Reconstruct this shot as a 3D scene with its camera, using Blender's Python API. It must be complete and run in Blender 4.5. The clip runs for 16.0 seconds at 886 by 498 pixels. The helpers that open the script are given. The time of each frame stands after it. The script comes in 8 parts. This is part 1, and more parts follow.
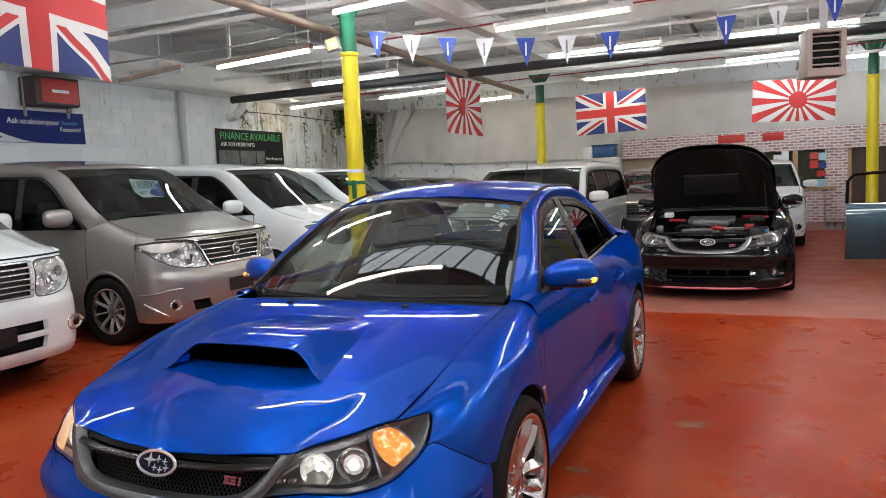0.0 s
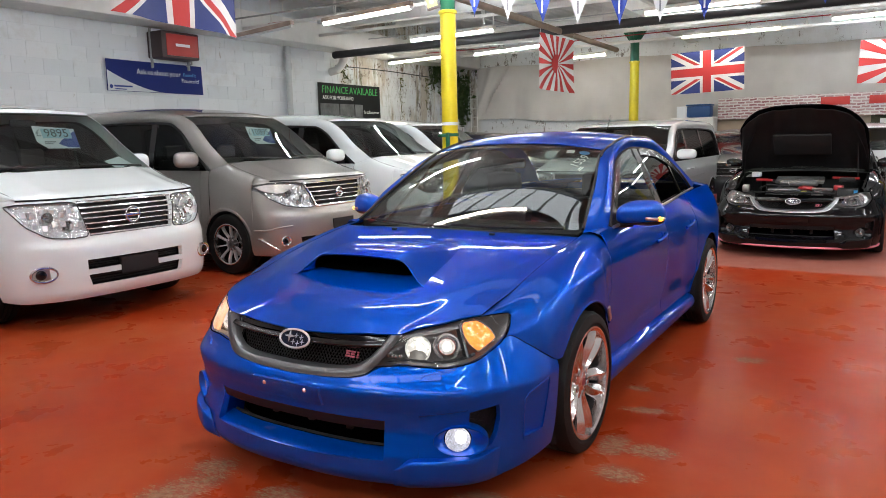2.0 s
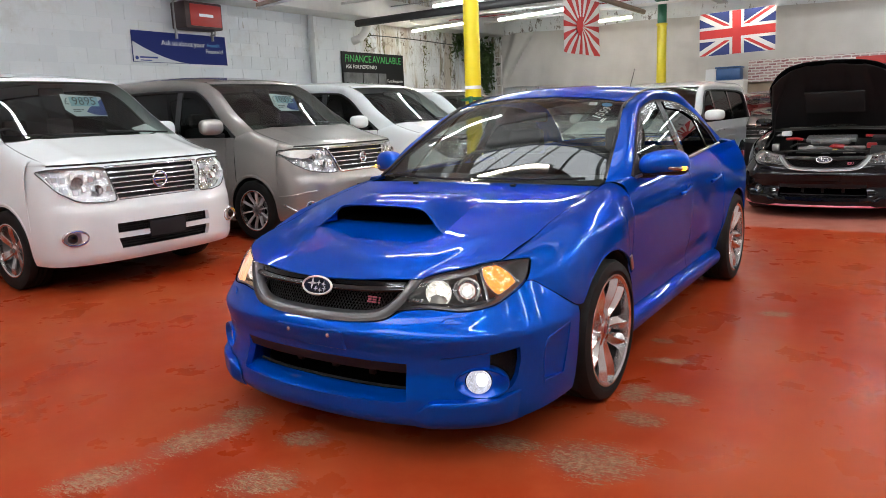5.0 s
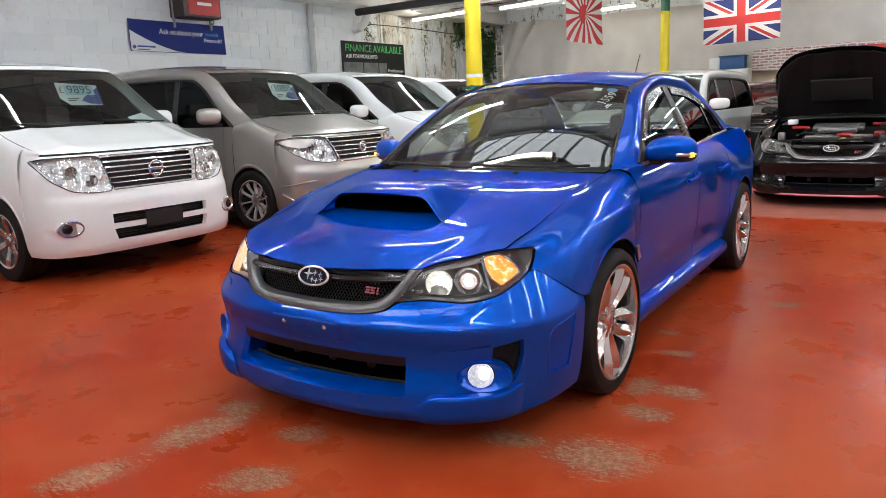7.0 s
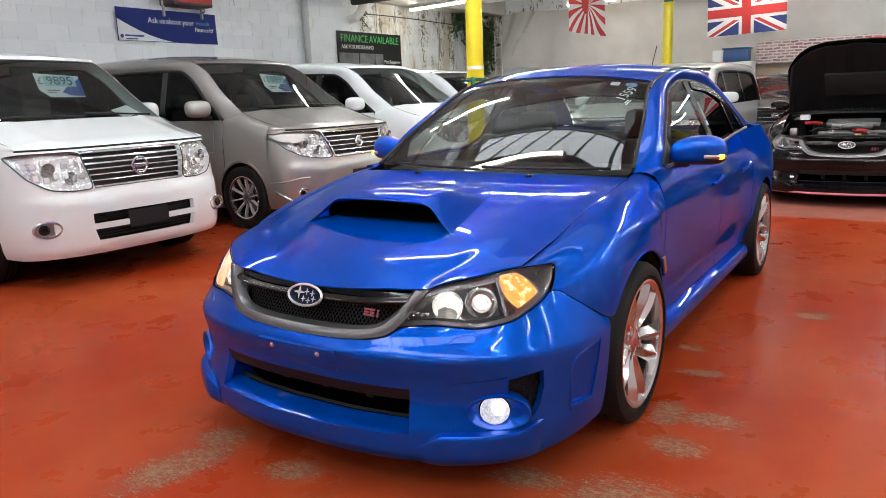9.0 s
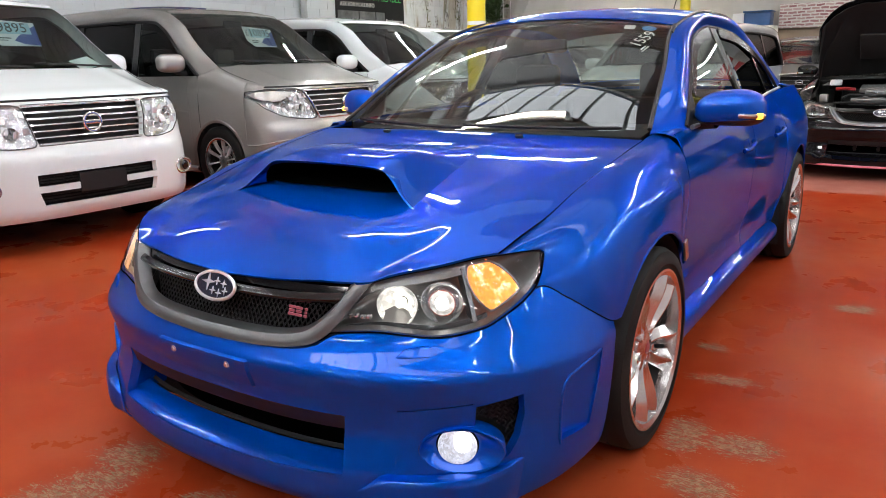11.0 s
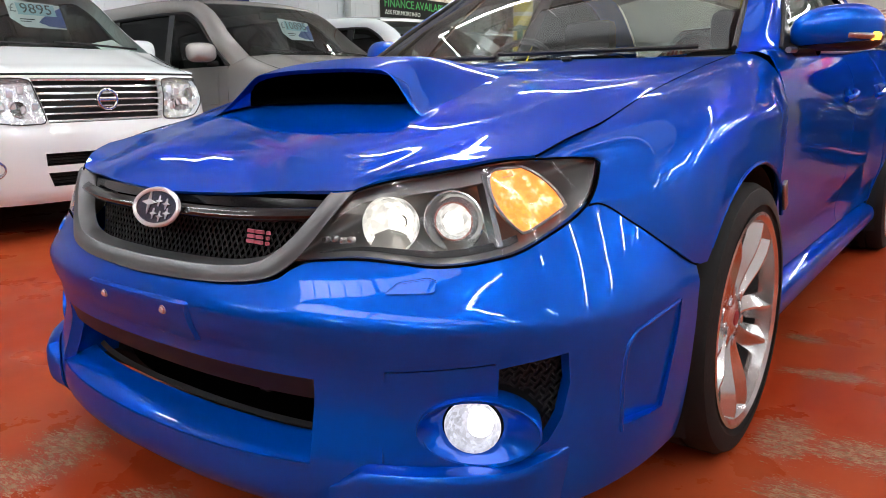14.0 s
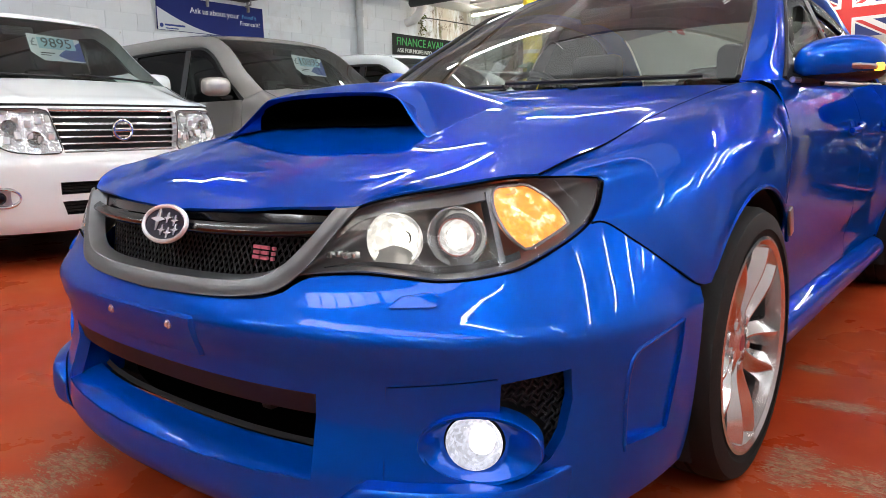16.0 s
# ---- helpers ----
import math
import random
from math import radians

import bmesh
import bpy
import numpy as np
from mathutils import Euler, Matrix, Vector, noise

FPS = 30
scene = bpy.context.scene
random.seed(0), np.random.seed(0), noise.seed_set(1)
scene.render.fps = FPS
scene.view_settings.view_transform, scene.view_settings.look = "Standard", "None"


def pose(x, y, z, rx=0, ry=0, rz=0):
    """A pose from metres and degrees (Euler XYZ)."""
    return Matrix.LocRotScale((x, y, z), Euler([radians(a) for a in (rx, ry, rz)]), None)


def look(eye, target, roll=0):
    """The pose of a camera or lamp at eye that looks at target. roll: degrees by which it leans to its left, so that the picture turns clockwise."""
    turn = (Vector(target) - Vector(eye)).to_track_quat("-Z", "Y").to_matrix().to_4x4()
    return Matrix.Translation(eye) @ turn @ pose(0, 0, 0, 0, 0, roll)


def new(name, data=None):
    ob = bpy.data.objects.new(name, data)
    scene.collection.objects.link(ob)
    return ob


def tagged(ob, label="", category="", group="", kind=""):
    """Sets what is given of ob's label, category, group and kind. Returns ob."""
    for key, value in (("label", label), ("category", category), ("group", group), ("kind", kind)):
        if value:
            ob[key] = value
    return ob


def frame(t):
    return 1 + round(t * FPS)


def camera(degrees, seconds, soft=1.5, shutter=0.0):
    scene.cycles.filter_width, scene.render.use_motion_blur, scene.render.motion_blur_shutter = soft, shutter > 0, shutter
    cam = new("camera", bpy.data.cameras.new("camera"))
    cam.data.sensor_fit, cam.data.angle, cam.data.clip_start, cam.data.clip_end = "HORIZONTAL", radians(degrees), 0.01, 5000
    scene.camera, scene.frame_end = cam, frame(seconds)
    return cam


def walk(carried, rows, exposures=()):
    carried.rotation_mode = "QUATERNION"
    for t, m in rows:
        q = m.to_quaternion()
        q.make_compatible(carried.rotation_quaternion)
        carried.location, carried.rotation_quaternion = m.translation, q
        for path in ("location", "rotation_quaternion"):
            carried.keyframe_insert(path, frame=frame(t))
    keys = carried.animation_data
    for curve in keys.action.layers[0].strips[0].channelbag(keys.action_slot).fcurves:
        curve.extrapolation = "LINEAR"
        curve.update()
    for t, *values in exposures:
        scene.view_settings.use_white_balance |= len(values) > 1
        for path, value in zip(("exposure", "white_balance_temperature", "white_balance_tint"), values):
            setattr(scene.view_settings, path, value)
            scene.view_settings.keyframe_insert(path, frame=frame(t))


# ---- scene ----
cam = camera(63.1, 16.0, soft=0.9)
PATH = [
    (0, (1.726, -2.537, 1.49), (0.908, -0.722, 1.294), -2.6),
    (0.5, (1.739, -2.674, 1.466), (0.789, -0.931, 1.224), -2.3),
    (1, (1.785, -2.841, 1.463), (0.787, -1.131, 1.18), -2.1),
    (1.5, (1.86, -2.924, 1.447), (0.849, -1.224, 1.155), -1.5),
    (2, (1.968, -3.016, 1.424), (0.939, -1.327, 1.124), -1.3),
    (2.5, (2.028, -3.071, 1.394), (0.99, -1.389, 1.084), -1.2),
    (3, (2.034, -3.072, 1.356), (0.988, -1.398, 1.033), -1.3),
    (3.5, (2.03, -3.058, 1.336), (0.976, -1.394, 0.993), -1.6),
    (4, (2.038, -3.065, 1.347), (0.969, -1.412, 0.991), -2.1),
    (4.5, (2.022, -3.05, 1.334), (0.938, -1.408, 0.971), -2.3),
    (7, (1.952, -2.945, 1.289), (0.863, -1.313, 0.896), -2.4),
    (7.5, (1.928, -2.916, 1.291), (0.84, -1.286, 0.893), -2.4),
    (8, (1.869, -2.85, 1.296), (0.784, -1.218, 0.895), -2.5),
    (8.5, (1.796, -2.784, 1.316), (0.716, -1.151, 0.907), -2.4),
    (11, (1.525, -2.117, 1.208), (0.44, -0.512, 0.708), -1.4),
    (11.5, (1.459, -1.954, 1.168), (0.367, -0.375, 0.609), -1.6),
    (12, (1.405, -1.809, 1.106), (0.288, -0.257, 0.522), -1.9),
    (12.5, (1.347, -1.741, 1.013), (0.206, -0.202, 0.438), -2.0),
    (13, (1.323, -1.722, 0.947), (0.163, -0.185, 0.41), -1.9),
    (13.5, (1.316, -1.714, 0.898), (0.135, -0.173, 0.416), -1.6),
    (14, (1.321, -1.718, 0.865), (0.123, -0.175, 0.438), -1.4),
    (14.5, (1.33, -1.724, 0.848), (0.12, -0.179, 0.46), -1.2),
    (15, (1.33, -1.727, 0.838), (0.114, -0.182, 0.474), -1.1),
    (15.5, (1.335, -1.726, 0.833), (0.112, -0.181, 0.491), -1.0),
    (16, (1.339, -1.724, 0.831), (0.109, -0.181, 0.505), -1.0),
]
walk(cam, [(t, look(eye, target, roll)) for t, eye, target, roll in PATH], exposures=[(0.0, -0.40), (1.5, -0.22), (3.5, -0.14), (8.0, 0.0), (12.0, 0.08), (16.0, 0.12)])

# ---- light: overcast sky through the rooflights, and the fluorescent battens ----
world = bpy.data.worlds.new("sky")
scene.world = world
world.use_nodes = True
wn = world.node_tree.nodes
sky = wn.new("ShaderNodeTexSky")
sky.sky_type = "NISHITA"
sky.sun_disc = False
sky.sun_elevation, sky.sun_rotation = radians(38), radians(200)
sky.dust_density = 4.0
world.node_tree.links.new(sky.outputs[0], wn["Background"].inputs[0])
wn["Background"].inputs[1].default_value = 0.12

sun_data = bpy.data.lights.new("sun", "SUN")
sun_data.energy, sun_data.angle, sun_data.color = 1.0, radians(12), (1.0, 0.97, 0.92)
sun_lamp = new("sun", sun_data)
sun_lamp.matrix_world = look((0, -20, 30), (0, 0, 0))


def sky_panel(x, y, z, sx, sy, watts, tilt=0.0):
    """Daylight that falls through the glazing of one rooflight."""
    d = bpy.data.lights.new("rooflight", "AREA")
    d.shape, d.size, d.size_y, d.energy, d.color = "RECTANGLE", sx, sy, watts, (0.93, 0.97, 1.0)
    o = new("rooflight", d)
    o.matrix_world = pose(x, y, z, tilt)
    return o


ROOF_HALF = 3.9  # half the length of an opening
RIDGE = 5.78  # the north lights' glazing leans from the front of each opening up to here
ROOFLIGHTS = [(0.9, 1.48, 2.78, 220), (1.65, -5.75, -4.45, 200)]  # middle, front and back of each opening, watts
for rx, ya, yb, watts in ROOFLIGHTS:
    sky_panel(rx, ya + 0.55, 5.11, 2 * ROOF_HALF, 1.84, watts, 50.6)

# ---- tools for building ----
def smoothstep(a, b, x):
    t = min(max((x - a) / (b - a), 0.0), 1.0)
    return t * t * (3 - 2 * t)


def lerp(a, b, t):
    return a + (b - a) * t


def curve(x, xs, ys):
    """A smooth curve through the keys that never overshoots them."""
    if x <= xs[0]:
        return ys[0]
    if x >= xs[-1]:
        return ys[-1]
    n = len(xs)
    k = 0
    while x > xs[k + 1]:
        k += 1
    h = [xs[i + 1] - xs[i] for i in range(n - 1)]
    d = [(ys[i + 1] - ys[i]) / h[i] for i in range(n - 1)]

    def slope(i):
        if i == 0:
            return d[0]
        if i == n - 1:
            return d[-1]
        if d[i - 1] * d[i] <= 0:
            return 0.0
        w1, w2 = 2 * h[i] + h[i - 1], h[i] + 2 * h[i - 1]
        return (w1 + w2) / (w1 / d[i - 1] + w2 / d[i])

    t = (x - xs[k]) / h[k]
    m0, m1 = slope(k) * h[k], slope(k + 1) * h[k]
    t2, t3 = t * t, t * t * t
    return (2 * t3 - 3 * t2 + 1) * ys[k] + (t3 - 2 * t2 + t) * m0 + (-2 * t3 + 3 * t2) * ys[k + 1] + (t3 - t2) * m1


def keyed(xs, ys):
    return lambda x: curve(x, xs, ys)


def along(keys, t):
    """A point on the smooth line through keys (t, x, y, z)."""
    ts = [k[0] for k in keys]
    return Vector([curve(t, ts, [k[n] for k in keys]) for n in (1, 2, 3)])


def thing(name, label, category, group="", m=None, kind=""):
    ob = new(name)
    ob.empty_display_size = 0.1
    if m is not None:
        ob.matrix_basis = m
    return tagged(ob, label, category, group, kind)


def finish(bm, name, material, sharp=35):
    me = bpy.data.meshes.new(name)
    bm.normal_update()
    bm.to_mesh(me)
    bm.free()
    if len(me.polygons):
        me.polygons.foreach_set("use_smooth", [True] * len(me.polygons))
        me.set_sharp_from_angle(angle=radians(sharp))
    for m in material if isinstance(material, (list, tuple)) else (material,):
        me.materials.append(m)
    return me


def part(name, bm, material, parent, label="", sharp=35):
    ob = new(name, finish(bm, name, material, sharp))
    ob.parent = parent
    if label:
        ob["label"] = label
    return ob


def solo(name, bm, material, label, category, group="", kind="", m=None, sharp=35):
    ob = new(name, finish(bm, name, material, sharp))
    if m is not None:
        ob.matrix_basis = m
    return tagged(ob, label, category, group, kind)


def sheet(f, nu, nv, thick=0.0, us=None, vs=None):
    """The surface f(u, v), u and v from 0 to 1, thickened away from its normal."""
    bm = bmesh.new()
    us = us or [i / nu for i in range(nu + 1)]
    vs = vs or [j / nv for j in range(nv + 1)]
    rows = [[bm.verts.new(f(u, v)) for v in vs] for u in us]
    for a, b in zip(rows, rows[1:]):
        for j in range(len(vs) - 1):
            try:
                bm.faces.new((a[j], b[j], b[j + 1], a[j + 1]))
            except ValueError:
                pass
    bmesh.ops.remove_doubles(bm, verts=bm.verts, dist=1e-5)
    bmesh.ops.dissolve_degenerate(bm, edges=bm.edges, dist=1e-6)
    bm.normal_update()
    if thick:
        bmesh.ops.solidify(bm, geom=bm.faces[:], thickness=thick)
        bm.normal_update()
    return bm


def flipped(bm):
    """The mirror image across the car's middle plane."""
    out = bm.copy()
    for v in out.verts:
        v.co.x = -v.co.x
    bmesh.ops.reverse_faces(out, faces=out.faces)
    return out


def both(name, bm, material, parent, label="", sharp=35):
    """A part on the one side and its twin on the other."""
    twin = flipped(bm)
    return part(name, bm, material, parent, label, sharp), part(name, twin, material, parent, label, sharp)


def whole(bm):
    """bm and its mirror image, joined along the middle."""
    twin = flipped(bm)
    me = bpy.data.meshes.new("half")
    twin.to_mesh(me)
    bm.from_mesh(me)
    bpy.data.meshes.remove(me)
    twin.free()
    bmesh.ops.remove_doubles(bm, verts=bm.verts, dist=1e-4)
    return bm


def add_box(bm, x, y, z, sx, sy, sz, bevel=0.0, m=None, seg=2):
    r = bmesh.ops.create_cube(bm, size=1.0)
    bmesh.ops.scale(bm, vec=(sx, sy, sz), verts=r["verts"])
    vs = r["verts"]
    if bevel:
        es = list({e for v in vs for e in v.link_edges})
        g = bmesh.ops.bevel(bm, geom=es, offset=bevel, segments=seg, profile=0.5, affect="EDGES")
        vs = list({v for f in g["faces"] for v in f.verts} | {v for v in vs if v.is_valid})
        vs = list({v for v in vs} | {w for v in vs for e in v.link_edges for w in e.verts})
    if m is not None:
        bmesh.ops.transform(bm, matrix=m, verts=vs)
    bmesh.ops.translate(bm, vec=(x, y, z), verts=vs)
    return bm


def box(x, y, z, sx, sy, sz, bevel=0.0, m=None, seg=2):
    return add_box(bmesh.new(), x, y, z, sx, sy, sz, bevel, m, seg)


def add_rod(bm, a, b, r, n=10, r2=None, caps=True):
    a, b = Vector(a), Vector(b)
    d = b - a
    m = Matrix.Translation((a + b) / 2) @ d.to_track_quat("Z", "Y").to_matrix().to_4x4()
    bmesh.ops.create_cone(bm, cap_ends=caps, segments=n, radius1=r, radius2=r if r2 is None else r2, depth=d.length, matrix=m)
    return bm


def rod(a, b, r, n=10, r2=None):
    return add_rod(bmesh.new(), a, b, r, n, r2)


def add_tube(bm, pts, r, n=8, closed=False):
    """A round bar along the points; r may be a function of 0 to 1."""
    pts = [Vector(p) for p in pts]
    rings = []
    up = Vector((0.13, 0.21, 0.97))
    k = len(pts)
    for i, p in enumerate(pts):
        t = (pts[(i + 1) % k] - pts[i - 1]) if closed else (pts[min(i + 1, k - 1)] - pts[max(i - 1, 0)])
        t.normalize()
        u = up.cross(t).normalized()
        w = t.cross(u)
        up = w
        rr = r(i / (k - 1)) if callable(r) else r
        rings.append([bm.verts.new(p + rr * (math.cos(2 * math.pi * j / n) * u + math.sin(2 * math.pi * j / n) * w)) for j in range(n)])
    pairs = list(zip(rings, rings[1:])) + ([(rings[-1], rings[0])] if closed else [])
    for a, b in pairs:
        for j in range(n):
            bm.faces.new((a[j], a[(j + 1) % n], b[(j + 1) % n], b[j]))
    if not closed:
        bm.faces.new(rings[0][::-1])
        bm.faces.new(rings[-1])
    return bm


def tube(pts, r, n=8, closed=False):
    return add_tube(bmesh.new(), pts, r, n, closed)


def lathe(profile, n=48, axis="x", cap=False):
    """Turns the profile of (radius, along) round the axis."""
    bm = bmesh.new()
    rows = []
    for i in range(n):
        a = 2 * math.pi * i / n
        c, s = math.cos(a), math.sin(a)
        rows.append([bm.verts.new((h, r * c, r * s) if axis == "x" else ((r * c, h, r * s) if axis == "y" else (r * c, r * s, h))) for r, h in profile])
    for i in range(n):
        a, b = rows[i], rows[(i + 1) % n]
        for j in range(len(profile) - 1):
            bm.faces.new((a[j], a[j + 1], b[j + 1], b[j]))
    bmesh.ops.remove_doubles(bm, verts=bm.verts, dist=1e-6)
    bmesh.ops.recalc_face_normals(bm, faces=bm.faces)
    return bm


def slab(outline, depth, f, seg=1, bevel=0.0):
    """A plate with the given outline of (a, b); f(a, b, c) sets its place, c from 0 to depth."""
    bm = bmesh.new()
    lo = [bm.verts.new(f(a, b, 0.0)) for a, b in outline]
    hi = [bm.verts.new(f(a, b, depth)) for a, b in outline]
    n = len(outline)
    bm.faces.new(lo[::-1])
    bm.faces.new(hi)
    for i in range(n):
        bm.faces.new((lo[i], lo[(i + 1) % n], hi[(i + 1) % n], hi[i]))
    bmesh.ops.recalc_face_normals(bm, faces=bm.faces)
    if bevel:
        bmesh.ops.bevel(bm, geom=bm.edges[:], offset=bevel, segments=2, profile=0.5, affect="EDGES")
    return bm


def rounded(w, h, r, n=5):
    """The outline of a rounded rectangle about (0, 0)."""
    out = []
    for cx, cy, a0 in ((w / 2 - r, h / 2 - r, 0), (-w / 2 + r, h / 2 - r, 90), (-w / 2 + r, -h / 2 + r, 180), (w / 2 - r, -h / 2 + r, 270)):
        for i in range(n + 1):
            a = radians(a0 + 90 * i / n)
            out.append((cx + r * math.cos(a), cy + r * math.sin(a)))
    return out


def carve(bm, cutters):
    """bm less the closed shapes in cutters."""
    def link(b):
        me = bpy.data.meshes.new("tmp")
        b.to_mesh(me)
        b.free()
        return new("tmp", me)
    base = link(bm)
    made = [link(c) for c in cutters]
    for c in made:
        md = base.modifiers.new("cut", "BOOLEAN")
        md.operation, md.solver, md.object = "DIFFERENCE", "EXACT", c
    dg = bpy.context.evaluated_depsgraph_get()
    out = bmesh.new()
    out.from_object(base, dg)
    for o in (base, *made):
        me = o.data
        bpy.data.objects.remove(o)
        bpy.data.meshes.remove(me)
    return out


def text_mesh(words, size, depth=0.002):
    """The words as a mesh in the x y plane, middle at the origin."""
    cu = bpy.data.curves.new("text", "FONT")
    cu.body, cu.size, cu.extrude, cu.align_x, cu.align_y = words, size, depth, "CENTER", "CENTER"
    cu.resolution_u = 3
    o = new("text", cu)
    me = bpy.data.meshes.new_from_object(o.evaluated_get(bpy.context.evaluated_depsgraph_get()))
    bpy.data.objects.remove(o)
    bpy.data.curves.remove(cu)
    bm = bmesh.new()
    bm.from_mesh(me)
    bpy.data.meshes.remove(me)
    return bm


def moved(bm, m):
    bmesh.ops.transform(bm, matrix=m, verts=bm.verts)
    return bm


def joined(*bms):
    out = bms[0]
    for b in bms[1:]:
        me = bpy.data.meshes.new("j")
        b.to_mesh(me)
        out.from_mesh(me)
        bpy.data.meshes.remove(me)
        b.free()
    return out

# ---- materials ----
def mat(name, color, rough=0.5, metal=0.0, vary=0.0, scale=6.0, fine=0.0, fine_scale=150.0, bump=0.0, coat=0.0, alpha=None, rough_vary=0.0, spec=0.5):
    """A surface whose colour varies by clouds (vary) and grain (fine), with fine relief."""
    m = bpy.data.materials.new(name)
    m.use_nodes = True
    nt = m.node_tree
    b = nt.nodes["Principled BSDF"]
    b.inputs["Base Color"].default_value = (*color, 1)
    b.inputs["Roughness"].default_value = rough
    b.inputs["Metallic"].default_value = metal
    b.inputs["Specular IOR Level"].default_value = spec
    b.inputs["Coat Weight"].default_value = coat
    b.inputs["Coat Roughness"].default_value = 0.03
    if vary or fine or bump or rough_vary:
        tc = nt.nodes.new("ShaderNodeTexCoord")
        big = nt.nodes.new("ShaderNodeTexNoise")
        big.inputs["Scale"].default_value, big.inputs["Detail"].default_value = scale, 5
        small = nt.nodes.new("ShaderNodeTexNoise")
        small.inputs["Scale"].default_value, small.inputs["Detail"].default_value = fine_scale, 3
        for n in (big, small):
            nt.links.new(tc.outputs["Object"], n.inputs["Vector"])
        k = nt.nodes.new("ShaderNodeMath")
        k.operation = "MULTIPLY_ADD"
        nt.links.new(big.outputs[0], k.inputs[0])
        k.inputs[1].default_value, k.inputs[2].default_value = 2 * vary, 1 - vary
        k2 = nt.nodes.new("ShaderNodeMath")
        k2.operation = "MULTIPLY_ADD"
        nt.links.new(small.outputs[0], k2.inputs[0])
        k2.inputs[1].default_value, k2.inputs[2].default_value = 2 * fine, -fine
        s = nt.nodes.new("ShaderNodeMath")
        nt.links.new(k.outputs[0], s.inputs[0])
        nt.links.new(k2.outputs[0], s.inputs[1])
        hs = nt.nodes.new("ShaderNodeHueSaturation")
        hs.inputs["Color"].default_value = (*color, 1)
        nt.links.new(s.outputs[0], hs.inputs["Value"])
        nt.links.new(hs.outputs[0], b.inputs["Base Color"])
        if rough_vary:
            r = nt.nodes.new("ShaderNodeMath")
            r.operation = "MULTIPLY_ADD"
            nt.links.new(big.outputs[0], r.inputs[0])
            r.inputs[1].default_value, r.inputs[2].default_value = 2 * rough_vary, rough - rough_vary
            nt.links.new(r.outputs[0], b.inputs["Roughness"])
        if bump:
            bp = nt.nodes.new("ShaderNodeBump")
            bp.inputs["Strength"].default_value, bp.inputs["Distance"].default_value = bump, 0.004
            nt.links.new(small.outputs[0], bp.inputs["Height"])
            nt.links.new(bp.outputs[0], b.inputs["Normal"])
    return m


def paint(name, color, metal=0.0, flake=0.0, rough=0.35):
    """Car paint: a base coat, with metal flakes where it has them, under a clear coat with a trace of orange peel."""
    m = bpy.data.materials.new(name)
    m.use_nodes = True
    nt = m.node_tree
    b = nt.nodes["Principled BSDF"]
    b.inputs["Roughness"].default_value, b.inputs["Metallic"].default_value = rough, metal
    b.inputs["Coat Weight"].default_value, b.inputs["Coat Roughness"].default_value, b.inputs["Coat IOR"].default_value = 1.0, 0.012, 1.6
    tc = nt.nodes.new("ShaderNodeTexCoord")
    vo = nt.nodes.new("ShaderNodeTexVoronoi")
    vo.inputs["Scale"].default_value = 1400
    nt.links.new(tc.outputs["Object"], vo.inputs["Vector"])
    hs = nt.nodes.new("ShaderNodeHueSaturation")
    hs.inputs["Color"].default_value = (*color, 1)
    mr = nt.nodes.new("ShaderNodeMapRange")
    mr.inputs["To Min"].default_value, mr.inputs["To Max"].default_value = 1 - flake, 1 + flake
    sep = nt.nodes.new("ShaderNodeSeparateColor")
    nt.links.new(vo.outputs["Color"], sep.inputs[0])
    nt.links.new(sep.outputs[0], mr.inputs["Value"])
    nt.links.new(mr.outputs[0], hs.inputs["Value"])
    nt.links.new(hs.outputs[0], b.inputs["Base Color"])
    nz = nt.nodes.new("ShaderNodeTexNoise")
    nz.inputs["Scale"].default_value = 45
    nt.links.new(tc.outputs["Object"], nz.inputs["Vector"])
    bp = nt.nodes.new("ShaderNodeBump")
    bp.inputs["Strength"].default_value, bp.inputs["Distance"].default_value = 0.004, 0.001
    nt.links.new(nz.outputs[0], bp.inputs["Height"])
    nt.links.new(bp.outputs[0], b.inputs["Coat Normal"])
    return m


def glass(name, color=(1, 1, 1), rough=0.0, shine=0.075, graze=0.90):
    """A thin pane: it lets light straight through, tinted, and mirrors by its angle."""
    m = bpy.data.materials.new(name)
    m.use_nodes = True
    nt = m.node_tree
    nt.nodes.remove(nt.nodes["Principled BSDF"])
    out = nt.nodes["Material Output"]
    tr, gl, mx, fr = (nt.nodes.new(k) for k in ("ShaderNodeBsdfTransparent", "ShaderNodeBsdfGlossy", "ShaderNodeMixShader", "ShaderNodeLayerWeight"))
    tr.inputs["Color"].default_value = (*color, 1)
    gl.inputs["Roughness"].default_value = rough
    po, ma = nt.nodes.new("ShaderNodeMath"), nt.nodes.new("ShaderNodeMath")
    po.operation, ma.operation = "POWER", "MULTIPLY_ADD"
    po.inputs[1].default_value, ma.inputs[1].default_value, ma.inputs[2].default_value = 4.2, graze - shine * 0.5, shine
    nt.links.new(fr.outputs["Facing"], po.inputs[0])
    nt.links.new(po.outputs[0], ma.inputs[0])
    nt.links.new(ma.outputs[0], mx.inputs[0])
    nt.links.new(tr.outputs[0], mx.inputs[1])
    nt.links.new(gl.outputs[0], mx.inputs[2])
    nt.links.new(mx.outputs[0], out.inputs["Surface"])
    return m


def glow(name, color, strength):
    m = bpy.data.materials.new(name)
    m.use_nodes = True
    b = m.node_tree.nodes["Principled BSDF"]
    b.inputs["Base Color"].default_value = (*color, 1)
    b.inputs["Emission Color"].default_value = (*color, 1)
    b.inputs["Emission Strength"].default_value = strength
    return m


